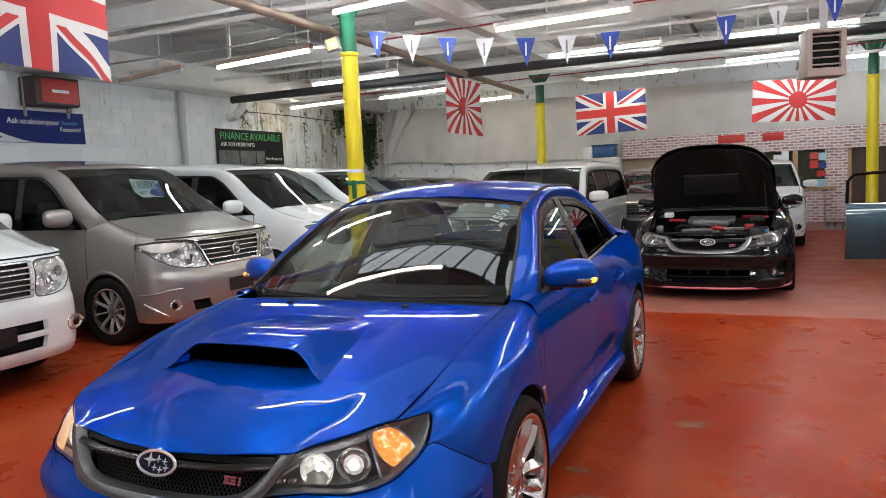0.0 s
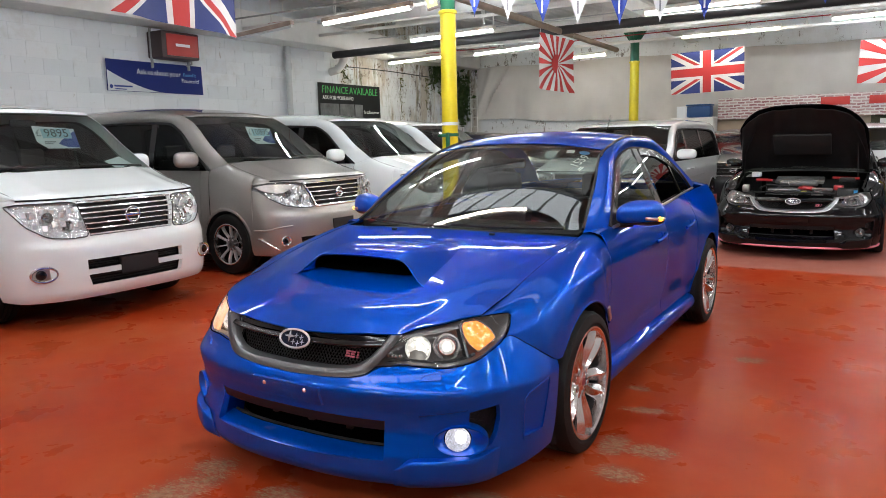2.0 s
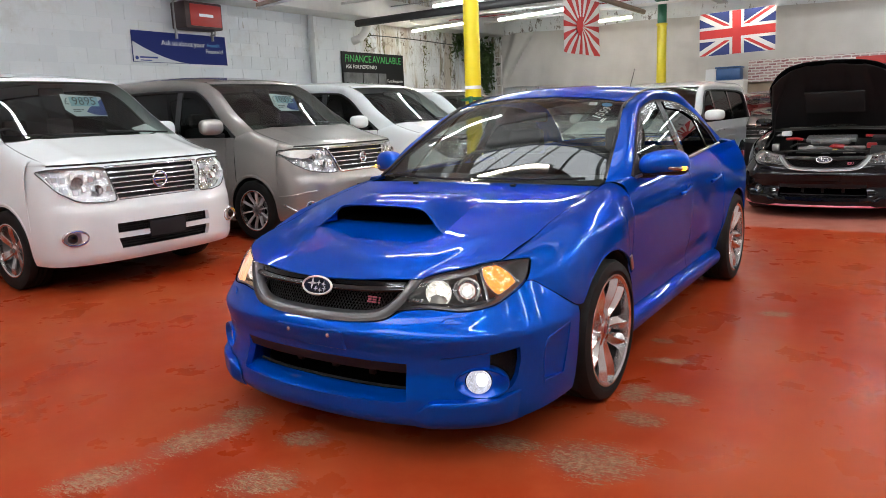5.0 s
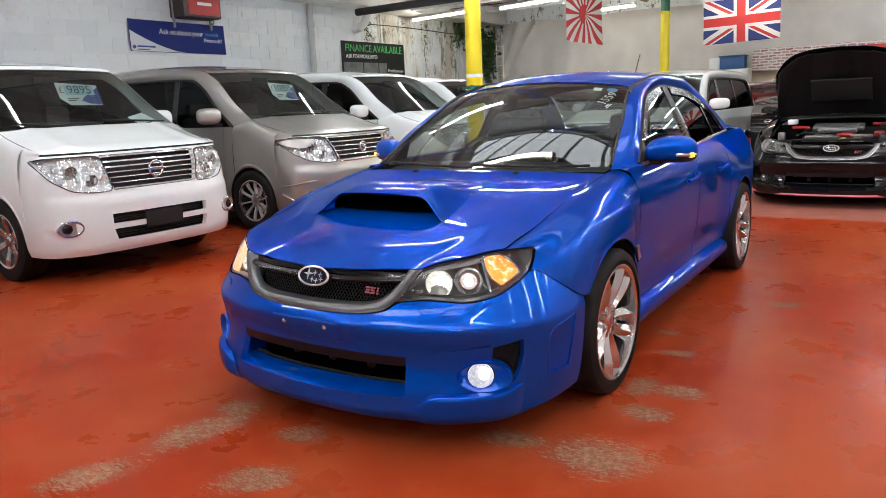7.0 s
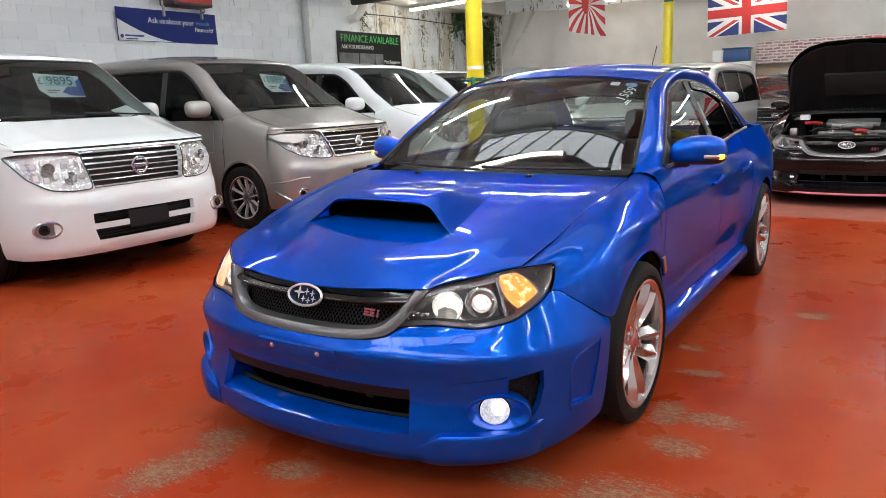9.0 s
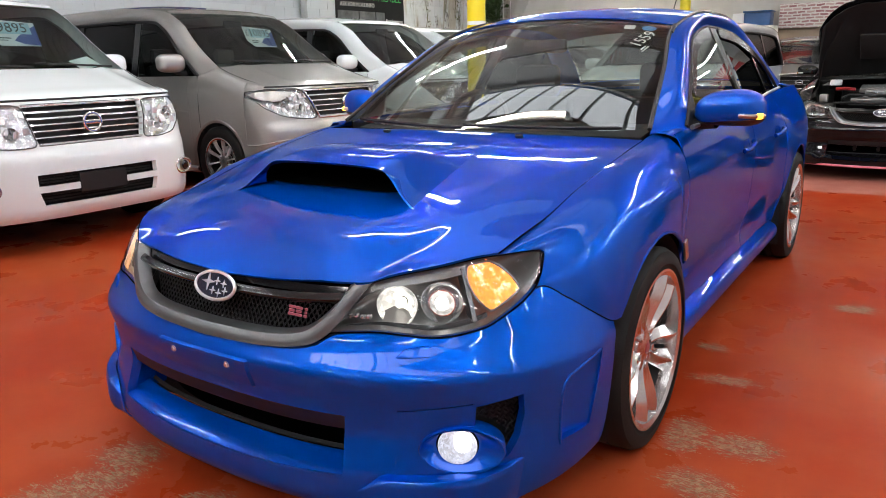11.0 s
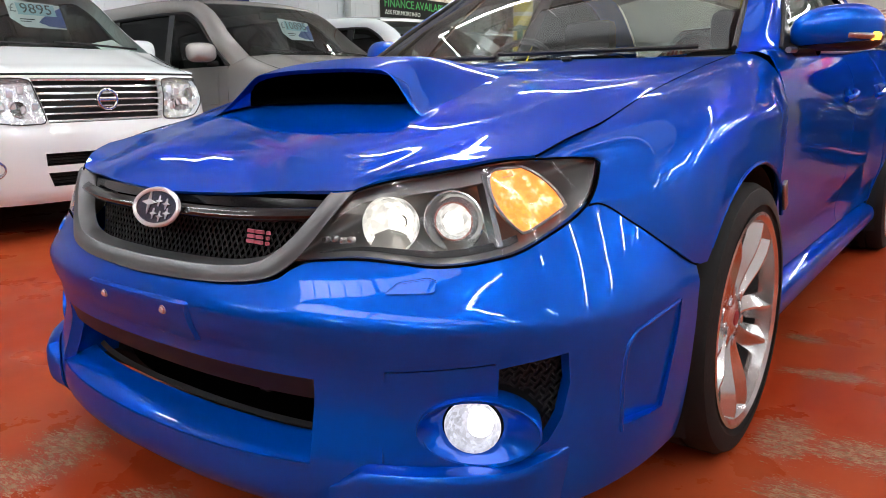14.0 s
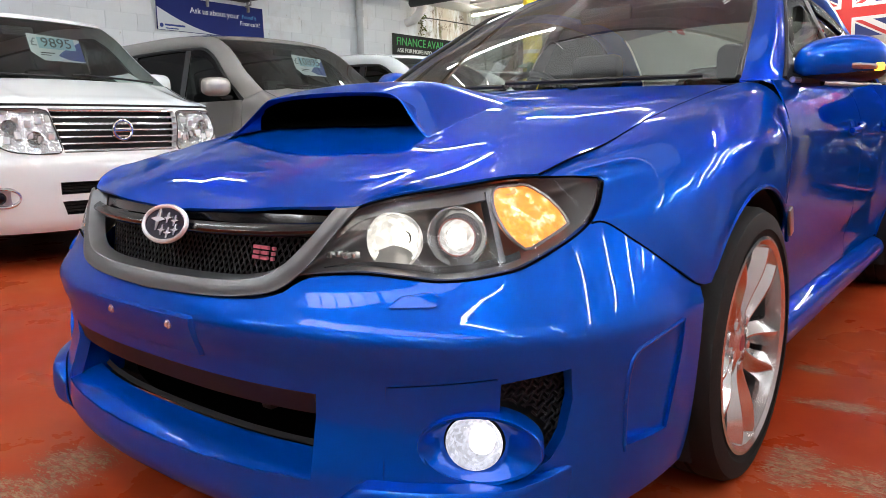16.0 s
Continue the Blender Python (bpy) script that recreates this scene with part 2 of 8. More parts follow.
M_BLUE = paint("blue_mica_paint", (0.0, 0.072, 0.47), 0.58, 0.20, 0.30)
M_BLUE.node_tree.nodes["Principled BSDF"].inputs["Coat IOR"].default_value = 1.42
M_BLUE.node_tree.nodes["Principled BSDF"].inputs["Coat Weight"].default_value = 0.68
M_BLUE.node_tree.nodes["Principled BSDF"].inputs["Specular IOR Level"].default_value = 0.0
M_BLUE.node_tree.nodes["Principled BSDF"].inputs["Specular Tint"].default_value = (0.0, 0.15, 0.26, 1)
M_BLACKPAINT = paint("black_paint", (0.004, 0.004, 0.005), 0.0, 0.1, 0.5)
M_BLACKPAINT.node_tree.nodes["Principled BSDF"].inputs["Specular IOR Level"].default_value = 0.0
M_BLACKPAINT.node_tree.nodes["Principled BSDF"].inputs["Coat Weight"].default_value = 0.6
M_WHITE = paint("white_paint", (0.76, 0.81, 0.82), 0.0, 0.0, 0.35)
M_SILVER = paint("silver_paint", (0.37, 0.355, 0.335), 0.7, 0.2, 0.34)
M_DARKGREY = paint("dark_grey_paint", (0.025, 0.026, 0.028), 0.3, 0.2, 0.35)
M_NAVY = paint("navy_paint", (0.012, 0.016, 0.035), 0.3, 0.2, 0.35)
M_TEAL = paint("teal_paint", (0.006, 0.055, 0.085), 0.2, 0.2, 0.35)
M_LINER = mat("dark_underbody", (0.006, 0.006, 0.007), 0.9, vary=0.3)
M_TRIM = mat("black_plastic", (0.012, 0.012, 0.013), 0.5, spec=0.35, vary=0.15, scale=20, bump=0.15, fine_scale=600)
# lightless black, coloured in for the shade of openings and shut lines
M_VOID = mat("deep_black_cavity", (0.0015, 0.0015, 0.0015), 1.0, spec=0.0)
M_NEARBLACK = mat("black_mesh_plastic", (0.006, 0.006, 0.007), 0.5, vary=0.1, spec=0.3)
M_GLOSS = mat("gloss_black", (0.006, 0.006, 0.007), 0.14, coat=0.2, spec=0.4)
M_RUBBER = mat("tyre_rubber", (0.008, 0.0077, 0.0075), 0.7, vary=0.25, scale=14, fine=0.1, bump=0.2, spec=0.25)
M_CHROME = mat("chrome", (0.78, 0.79, 0.81), 0.10, 0.82, vary=0.04, scale=25)
M_SATIN = mat("satin_silver", (0.42, 0.43, 0.44), 0.32, 1.0, vary=0.06, scale=30)
M_GUNMETAL = mat("gunmetal_trim", (0.15, 0.155, 0.16), 0.38, 0.8, vary=0.06, scale=40)
M_ALLOY = mat("alloy_wheel", (0.66, 0.65, 0.64), 0.16, 0.95, vary=0.06, scale=25)
# alloy darkened for the shaded barrel; also the ten-spoke hub
M_ALLOYDARK = mat("alloy_wheel_dull", (0.20, 0.20, 0.205), 0.4, 0.8, vary=0.1, scale=25)
M_STEEL = mat("brake_steel", (0.30, 0.29, 0.28), 0.4, 0.9, vary=0.2, scale=30)
M_GLASS = glass("clear_glass", (0.64, 0.72, 0.68))
M_TINT = glass("tinted_glass", (0.45, 0.49, 0.47), shine=0.03, graze=0.34)
M_PRIVACY = glass("privacy_glass", (0.040, 0.043, 0.043), shine=0.018, graze=0.30)
M_DUSK = glass("dark_side_glass", (0.14, 0.155, 0.155), shine=0.018, graze=0.30)
M_LENS = glass("lamp_lens", (0.95, 0.96, 0.97), 0.06, 0.03)
M_VISOR = glass("smoked_visor", (0.10, 0.09, 0.085), 0.15, 0.02, 0.25)
M_CABIN = mat("dark_cabin", (0.013, 0.013, 0.014), 0.85, vary=0.2, scale=12)
M_SEAT = mat("seat_cloth", (0.020, 0.020, 0.022), 0.9, vary=0.2, scale=10, bump=0.3, fine_scale=400)
M_SEATGREY = mat("grey_seat_cloth", (0.085, 0.083, 0.080), 0.9, vary=0.15, scale=10, bump=0.3, fine_scale=400)
M_CLEARLAMP = mat("clear_lamp_trim", (0.55, 0.55, 0.55), 0.2, 0.6, vary=0.1)
M_RED = mat("red_enamel", (0.22, 0.008, 0.014), 0.35)
M_PINK = mat("pink_badge", (0.62, 0.16, 0.22), 0.35)
M_REDPAINT = mat("red_plastic", (0.5, 0.02, 0.015), 0.4, vary=0.1)
M_PAPER = mat("white_card", (0.72, 0.75, 0.78), 0.6, vary=0.04)
M_BLUECARD = mat("blue_card", (0.02, 0.05, 0.26), 0.6, vary=0.05)
M_PALEBLUE = mat("pale_blue_card", (0.35, 0.55, 0.65), 0.6, vary=0.05)
M_STICKER = mat("blue_sticker", (0.05, 0.30, 0.62), 0.5, vary=0.1)
M_INK = mat("dark_ink", (0.01, 0.012, 0.015), 0.6)
M_WHITEINK = mat("white_ink", (0.8, 0.8, 0.8), 0.6)
M_AMBER = mat("amber_lens", (0.42, 0.17, 0.05), 0.2, coat=0.5)
M_REFLECT = mat("lamp_reflector", (0.66, 0.67, 0.67), 0.20, 0.75)


def cut_facets(m, scale, deep):
    """Moulded facets of a lamp reflector, as relief."""
    nt = m.node_tree
    tc, vo, bp = (nt.nodes.new(k) for k in ("ShaderNodeTexCoord", "ShaderNodeTexVoronoi", "ShaderNodeBump"))
    vo.inputs["Scale"].default_value = scale
    bp.inputs["Strength"].default_value, bp.inputs["Distance"].default_value = 0.5, deep
    nt.links.new(tc.outputs["Object"], vo.inputs["Vector"])
    nt.links.new(vo.outputs["Distance"], bp.inputs["Height"])
    nt.links.new(bp.outputs[0], nt.nodes["Principled BSDF"].inputs["Normal"])


cut_facets(M_REFLECT, 15, 0.014)
M_BRIGHT = mat("bright_reflector", (0.88, 0.89, 0.90), 0.12, 0.4, vary=0.05)
M_DARKCHROME = mat("smoked_chrome", (0.21, 0.205, 0.20), 0.3, 0.7, vary=0.1, scale=30)
M_HIDDIM = glow("side_bulb", (1.0, 0.95, 0.86), 2.5)
M_HID = glow("headlamp_bulb", (1.0, 0.97, 0.90), 4)
M_FOGLIT = glow("fog_reflector", (0.86, 0.88, 1.0), 0.55)
M_FOGLIT.node_tree.nodes["Principled BSDF"].inputs["Base Color"].default_value = (0.12, 0.12, 0.14, 1)
M_FOGBULB = glow("fog_bulb", (1.0, 0.95, 0.92), 3)
M_BADGE = mat("bright_badge_metal", (0.80, 0.81, 0.83), 0.16, 0.55, vary=0.05, scale=40)
M_BADGEBLUE = mat("dark_blue_enamel", (0.006, 0.010, 0.030), 0.2, coat=0.5)
M_ENGINE = mat("grey_cast_alloy", (0.16, 0.16, 0.16), 0.45, 0.7, vary=0.2, scale=30)
M_DEEPRED = mat("deep_red_rubber", (0.30, 0.010, 0.014), 0.4, vary=0.15, scale=20)
M_BRASS = mat("yellow_cap_plastic", (0.45, 0.38, 0.10), 0.5, vary=0.1)
M_AMBERLIT = glow("indicator_bulb", (1.0, 0.42, 0.05), 6)


def facets(m, lo, hi, scale):
    """A reflector behind a lit bulb: bright and dull facets."""
    nt = m.node_tree
    b = nt.nodes["Principled BSDF"]
    tc, vo, mr = (nt.nodes.new(k) for k in ("ShaderNodeTexCoord", "ShaderNodeTexVoronoi", "ShaderNodeMapRange"))
    vo.inputs["Scale"].default_value = scale
    mr.inputs["To Min"].default_value, mr.inputs["To Max"].default_value = lo, hi
    sp = nt.nodes.new("ShaderNodeSeparateColor")
    nt.links.new(tc.outputs["Object"], vo.inputs["Vector"])
    nt.links.new(vo.outputs["Color"], sp.inputs[0])
    nt.links.new(sp.outputs[1], mr.inputs["Value"])
    nt.links.new(mr.outputs[0], b.inputs["Emission Strength"])



def ember(m, colours, scale):
    """The colour of a lit bulb seen through a rippled lens."""
    nt = m.node_tree
    tc, nz, cr = (nt.nodes.new(k) for k in ("ShaderNodeTexCoord", "ShaderNodeTexNoise", "ShaderNodeValToRGB"))
    nz.inputs["Scale"].default_value, nz.inputs["Detail"].default_value = scale, 3
    e = cr.color_ramp.elements
    e.new(0.5)
    for k, (p, c) in enumerate(zip((0.34, 0.5, 0.64), colours)):
        e[k].position, e[k].color = p, (*c, 1)
    nt.links.new(tc.outputs["Object"], nz.inputs["Vector"])
    nt.links.new(nz.outputs[0], cr.inputs[0])
    nt.links.new(cr.outputs[0], nt.nodes["Principled BSDF"].inputs["Emission Color"])


facets(M_AMBERLIT, 0.2, 1.3, 120)
facets(M_FOGLIT, 0.35, 0.75, 160)
ember(M_AMBERLIT, ((0.60, 0.04, 0.005), (1.0, 0.20, 0.03), (1.0, 0.74, 0.58)), 48)
M_GLOWBOWL = glow("main_beam_reflector", (1.0, 0.96, 0.88), 0.5)
M_GLOWBOWL.node_tree.nodes["Principled BSDF"].inputs["Base Color"].default_value = (0.5, 0.5, 0.48, 1)
M_GLOWBOWL.node_tree.nodes["Principled BSDF"].inputs["Metallic"].default_value = 0.6
facets(M_GLOWBOWL, 0.10, 1.0, 90)
M_LENSGLOW = glow("warm_lamp_diffuser", (1.0, 0.66, 0.36), 0.75)
ember(M_LENSGLOW, ((1.0, 0.42, 0.12), (1.0, 0.62, 0.34), (1.0, 0.90, 0.72)), 9)
M_AMBERDIM = glow("mirror_indicator_bulb", (1.0, 0.40, 0.03), 5)

# ---- the building ----
WX, BY, RX, FY = -8.29, 15.1, 7.5, -9.0   # left wall, back wall, right wall, wall behind


def floor_material():
    m = bpy.data.materials.new("red_floor_paint")
    m.use_nodes = True
    nt = m.node_tree
    b = nt.nodes["Principled BSDF"]
    L = nt.links.new
    tc = nt.nodes.new("ShaderNodeTexCoord")

    def noise(scale, detail=6, rough=0.6, vec=None):
        n = nt.nodes.new("ShaderNodeTexNoise")
        n.inputs["Scale"].default_value, n.inputs["Detail"].default_value, n.inputs["Roughness"].default_value = scale, detail, rough
        L(vec or tc.outputs["Object"], n.inputs["Vector"])
        return n.outputs[0]

    def ramp(src, lo, hi, a=0.0, z=1.0):
        r = nt.nodes.new("ShaderNodeMapRange")
        r.interpolation_type = "SMOOTHSTEP"
        for k, v in (("From Min", lo), ("From Max", hi), ("To Min", a), ("To Max", z)):
            r.inputs[k].default_value = v
        L(src, r.inputs["Value"])
        return r.outputs[0]

    def math_(op, a, c, clamp=False):
        n = nt.nodes.new("ShaderNodeMath")
        n.operation, n.use_clamp = op, clamp
        for i, v in enumerate((a, c)):
            if isinstance(v, (int, float)):
                n.inputs[i].default_value = v
            else:
                L(v, n.inputs[i])
        return n.outputs[0]

    def patch(x, y, sx, sy, turn):
        mp = nt.nodes.new("ShaderNodeMapping")
        mp.vector_type = "TEXTURE"
        mp.inputs["Location"].default_value = (x, y, 0)
        mp.inputs["Rotation"].default_value = (0, 0, radians(turn))
        mp.inputs["Scale"].default_value = (sx, sy, 1)
        L(tc.outputs["Object"], mp.inputs["Vector"])
        ln = nt.nodes.new("ShaderNodeVectorMath")
        ln.operation = "LENGTH"
        L(mp.outputs[0], ln.inputs[0])
        return ramp(ln.outputs["Value"], 0.15, 1.0, 1.0, 0.0)

    def mix(a, c, f):
        n = nt.nodes.new("ShaderNodeMix")
        n.data_type = "RGBA"
        L(f, n.inputs[0])
        for i, v in ((6, a), (7, c)):
            if isinstance(v, tuple):
                n.inputs[i].default_value = (*v, 1)
            else:
                L(v, n.inputs[i])
        return n.outputs[2]

    worn = patch(*WEAR[0])
    for w in WEAR[1:]:
        worn = math_("MAXIMUM", worn, patch(*w))
    # bare concrete where the paint has flaked, in short streaks with ragged edges
    def stretched(turn, k):
        st = nt.nodes.new("ShaderNodeMapping")
        st.inputs["Rotation"].default_value = (0, 0, radians(turn))
        st.inputs["Scale"].default_value = (1.0, k, 1)
        L(tc.outputs["Object"], st.inputs["Vector"])
        return st.outputs[0]
    flakes = noise(20.0, 6, 0.75, stretched(-35, 3.2))
    blots = noise(4.5, 5, 0.6, stretched(-60, 1.7))
    crumbs = noise(85.0, 4, 0.7, stretched(-40, 2.4))
    val = math_("ADD", math_("SUBTRACT", math_("MULTIPLY", worn, 0.74), 0.17), math_("ADD", math_("MULTIPLY", math_("SUBTRACT", blots, 0.5), 1.0), math_("ADD", math_("MULTIPLY", math_("SUBTRACT", flakes, 0.5), 2.8), math_("MULTIPLY", math_("SUBTRACT", crumbs, 0.5), 2.0))))
    scratch = noise(26.0, 4, 0.6, stretched(-35, 9.0))
    m1 = math_("MULTIPLY", math_("MULTIPLY", ramp(val, 0.36, 0.46), ramp(worn, 0.02, 0.30)), math_("MULTIPLY", ramp(scratch, 0.38, 0.52, 0.10, 1.0), ramp(crumbs, 0.38, 0.50, 0.15, 1.0)))
    chips = noise(60.0, 4, 0.7, stretched(20, 2.2))
    m2 = math_("MULTIPLY", ramp(chips, 0.69, 0.73), ramp(noise(1.1, 4), 0.48, 0.66, 0.0, 0.2))
    bare = math_("MAXIMUM", m1, m2)
    red = mix((0.285, 0.029, 0.007), (0.335, 0.058, 0.018), ramp(noise(0.8, 6), 0.35, 0.65))
    red = mix(red, (0.19, 0.026, 0.015), ramp(noise(4.5, 8, 0.7), 0.40, 0.90, 0.0, 0.10))
    scuff = ramp(math_("MULTIPLY", worn, noise(6, 6, 0.7)), 0.12, 0.5, 0.0, 0.75)
    red = mix(red, (0.25, 0.060, 0.036), scuff)
    dust = mix((0.32, 0.215, 0.13), (0.15, 0.095, 0.055), ramp(noise(40, 5, 0.7), 0.35, 0.7))
    sx = nt.nodes.new("ShaderNodeSeparateXYZ")
    L(tc.outputs["Object"], sx.inputs[0])
    edge = math_("ADD", sx.outputs[1], math_("MULTIPLY", noise(3, 6), 0.25))
    bay = math_("MULTIPLY", ramp(edge, 5.20, 5.30), ramp(edge, 6.4, 8.2, 1.0, 0.35))
    red = mix(red, (0.36, 0.20, 0.17), math_("MULTIPLY", bay, 0.5))
    col = mix(red, dust, bare)
    L(col, b.inputs["Base Color"])
    b.inputs["Specular IOR Level"].default_value = 0.035
    L(math_("ADD", math_("ADD", ramp(noise(2.5, 6), 0.3, 0.7, 0.24, 0.40), math_("MULTIPLY", m1, 0.3)), math_("MULTIPLY", bay, 0.1)), b.inputs["Roughness"])
    bp = nt.nodes.new("ShaderNodeBump")
    bp.inputs["Strength"].default_value, bp.inputs["Distance"].default_value = 0.25, 0.004
    L(math_("SUBTRACT", math_("MULTIPLY", noise(5, 5), 0.15), math_("MULTIPLY", m1, 0.5)), bp.inputs["Height"])
    L(bp.outputs[0], b.inputs["Normal"])
    return m


# flaked places: middle x, y, half-length, half-width, turn
WEAR = [(-0.47, -1.20, 0.46, 0.20, 82), (-0.51, -0.95, 0.20, 0.15, 15), (0.04, -1.36, 0.26, 0.17, 40), (-0.53, -1.64, 0.30, 0.18, 60), (-0.06, -1.0, 0.20, 0.13, 20),
        (1.04, -0.62, 0.38, 0.26, 5), (0.70, -0.64, 0.26, 0.12, 10), (1.14, 0.11, 0.22, 0.13, 10), (0.97, 0.10, 0.12, 0.22, 0), (0.98, 0.60, 0.22, 0.08, 10),
        (1.08, -0.17, 0.18, 0.15, 0), (1.33, 1.75, 0.18, 0.11, 20), (0.86, 0.91, 0.12, 0.07, 0)]
M_FLOOR = floor_material()
solo("floor", box((WX + RX) / 2, (FY + BY) / 2, -0.1, RX - WX + 0.6, BY - FY + 0.6, 0.2), M_FLOOR, "worn red-painted concrete workshop floor", "floor", kind="structure")

def wall_material():
    """Whitewash over blockwork, with moss, rust and damp where the roof leaks, and bare patches where it peels."""
    m = bpy.data.materials.new("whitewashed_block")
    m.use_nodes = True
    nt = m.node_tree
    b = nt.nodes["Principled BSDF"]
    b.inputs["Roughness"].default_value = 0.8
    L = nt.links.new
    ge = nt.nodes.new("ShaderNodeNewGeometry")
    oi = nt.nodes.new("ShaderNodeObjectInfo")
    sp = nt.nodes.new("ShaderNodeSeparateXYZ")
    L(ge.outputs["Position"], sp.inputs[0])

    def noise(scale, detail=6, rough=0.6, squeeze=(1, 1, 1)):
        mp = nt.nodes.new("ShaderNodeMapping")
        mp.inputs["Scale"].default_value = squeeze
        n = nt.nodes.new("ShaderNodeTexNoise")
        n.inputs["Scale"].default_value, n.inputs["Detail"].default_value, n.inputs["Roughness"].default_value = scale, detail, rough
        L(ge.outputs["Position"], mp.inputs[0])
        L(mp.outputs[0], n.inputs["Vector"])
        return n.outputs[0]

    def ramp(src, lo, hi, a=0.0, z=1.0):
        r = nt.nodes.new("ShaderNodeMapRange")
        r.interpolation_type = "SMOOTHSTEP"
        for k, v in (("From Min", lo), ("From Max", hi), ("To Min", a), ("To Max", z)):
            r.inputs[k].default_value = v
        L(src, r.inputs["Value"])
        return r.outputs[0]

    def times(a, c):
        n = nt.nodes.new("ShaderNodeMath")
        n.operation = "MULTIPLY"
        L(a, n.inputs[0])
        L(c, n.inputs[1])
        return n.outputs[0]

    def mix(a, c, f):
        n = nt.nodes.new("ShaderNodeMix")
        n.data_type = "RGBA"
        L(f, n.inputs[0])
        for i, v in ((6, a), (7, c)):
            if isinstance(v, tuple):
                n.inputs[i].default_value = (*v, 1)
            else:
                L(v, n.inputs[i])
        return n.outputs[2]

    col = mix((0.73, 0.77, 0.80), (0.81, 0.845, 0.87), oi.outputs["Random"])
    col = mix(col, (0.60, 0.59, 0.56), ramp(noise(1.3, 7, 0.7), 0.52, 0.70, 0.0, 0.45))
    col = mix(col, (0.42, 0.38, 0.33), ramp(noise(9, 7, 0.75, (1, 1, 0.5)), 0.62, 0.72, 0.0, 0.7))
    far = times(ramp(sp.outputs[1], 9.1, 10.2), ramp(sp.outputs[0], -8.0, -7.6, 1.0, 0.0))
    streak = noise(2.6, 7, 0.7, (1, 1, 0.22))
    top = ramp(sp.outputs[2], 2.1, 3.1)
    col = mix(col, (0.50, 0.42, 0.32), times(far, ramp(streak, 0.42, 0.60, 0.0, 0.75)))
    col = mix(col, (0.13, 0.13, 0.035), times(times(far, ramp(noise(3.4, 8, 0.75, (1, 1, 0.16)), 0.54, 0.64)), ramp(sp.outputs[2], 1.2, 2.9, 0.25, 1.0)))
    col = mix(col, (0.16, 0.11, 0.075), times(times(far, top), ramp(noise(6, 8, 0.8), 0.53, 0.62)))
    col = mix(col, (0.22, 0.21, 0.20), times(ramp(sp.outputs[1], 11.5, 12.3), ramp(noise(5, 8, 0.8, (1, 1, 0.45)), 0.55, 0.60)))
    L(col, b.inputs["Base Color"])
    bp = nt.nodes.new("ShaderNodeBump")
    bp.inputs["Strength"].default_value, bp.inputs["Distance"].default_value = 0.5, 0.006
    L(noise(38, 6, 0.7), bp.inputs["Height"])
    L(bp.outputs[0], b.inputs["Normal"])
    return m


M_WALL = wall_material()
M_MIDWALL = mat("pale_grey_wall_paint", (0.50, 0.50, 0.50), 0.8, vary=0.2, scale=1.0, bump=0.3)
M_DARKWALL = mat("grey_wall_paint", (0.11, 0.11, 0.115), 0.8, vary=0.2, scale=1.0, bump=0.3)
M_CEIL = mat("grey_roof_sheet", (0.70, 0.71, 0.71), 0.8, vary=0.2, scale=1.2, fine=0.08, bump=0.3)
M_STEELW = mat("white_painted_steel", (0.74, 0.74, 0.72), 0.55, vary=0.15, scale=3, fine=0.05)
M_STEELG = mat("grey_steel", (0.34, 0.34, 0.335), 0.5, 0.2, vary=0.2, scale=5)
M_YELLOW = mat("yellow_gloss_paint", (0.72, 0.60, 0.01), 0.35, vary=0.1, scale=6)
M_GREEN = mat("green_gloss_paint", (0.006, 0.12, 0.06), 0.4, vary=0.15, scale=9)
M_CURTAIN = mat("grey_sheeting", (0.55, 0.535, 0.52), 0.8, vary=0.16, scale=2, bump=0.2)
M_DARKPIPE = mat("black_pipe", (0.03, 0.03, 0.032), 0.55, vary=0.3, scale=4)
M_RUSTPIPE = mat("rusty_pipe", (0.27, 0.20, 0.15), 0.6, 0.2, vary=0.35, scale=4)
M_GREYPIPE = mat("grey_plastic_pipe", (0.45, 0.47, 0.48), 0.45, vary=0.1)
M_TUBE = glow("fluorescent_tube", (0.95, 0.985, 1.0), 82)
M_TUBEWARM = glow("fluorescent_tube_warm", (1.0, 0.91, 0.74), 56)

CEIL = 4.3
wall_west = solo("wall_west", box(WX - 0.15, (FY + BY) / 2, 2.2, 0.3, BY - FY + 0.6, 4.4), M_WALL, "whitewashed blockwork side wall with damp stains", "wall", kind="structure")
solo("wall_north", box((WX + RX) / 2, BY + 0.15, 2.2, RX - WX, 0.3, 4.4), M_WALL, "pale rear wall behind sheeting and brick-pattern panels", "wall", kind="structure")
solo("wall_east", box(RX + 0.15, (FY + BY) / 2, 2.2, 0.3, BY - FY + 0.6, 4.4), M_MIDWALL, "plain grey side wall", "wall", kind="structure")
solo("wall_south", box((WX + RX) / 2, FY - 0.15, 2.2, RX - WX, 0.3, 4.4), M_DARKWALL, "plain dark grey wall", "wall", kind="structure")


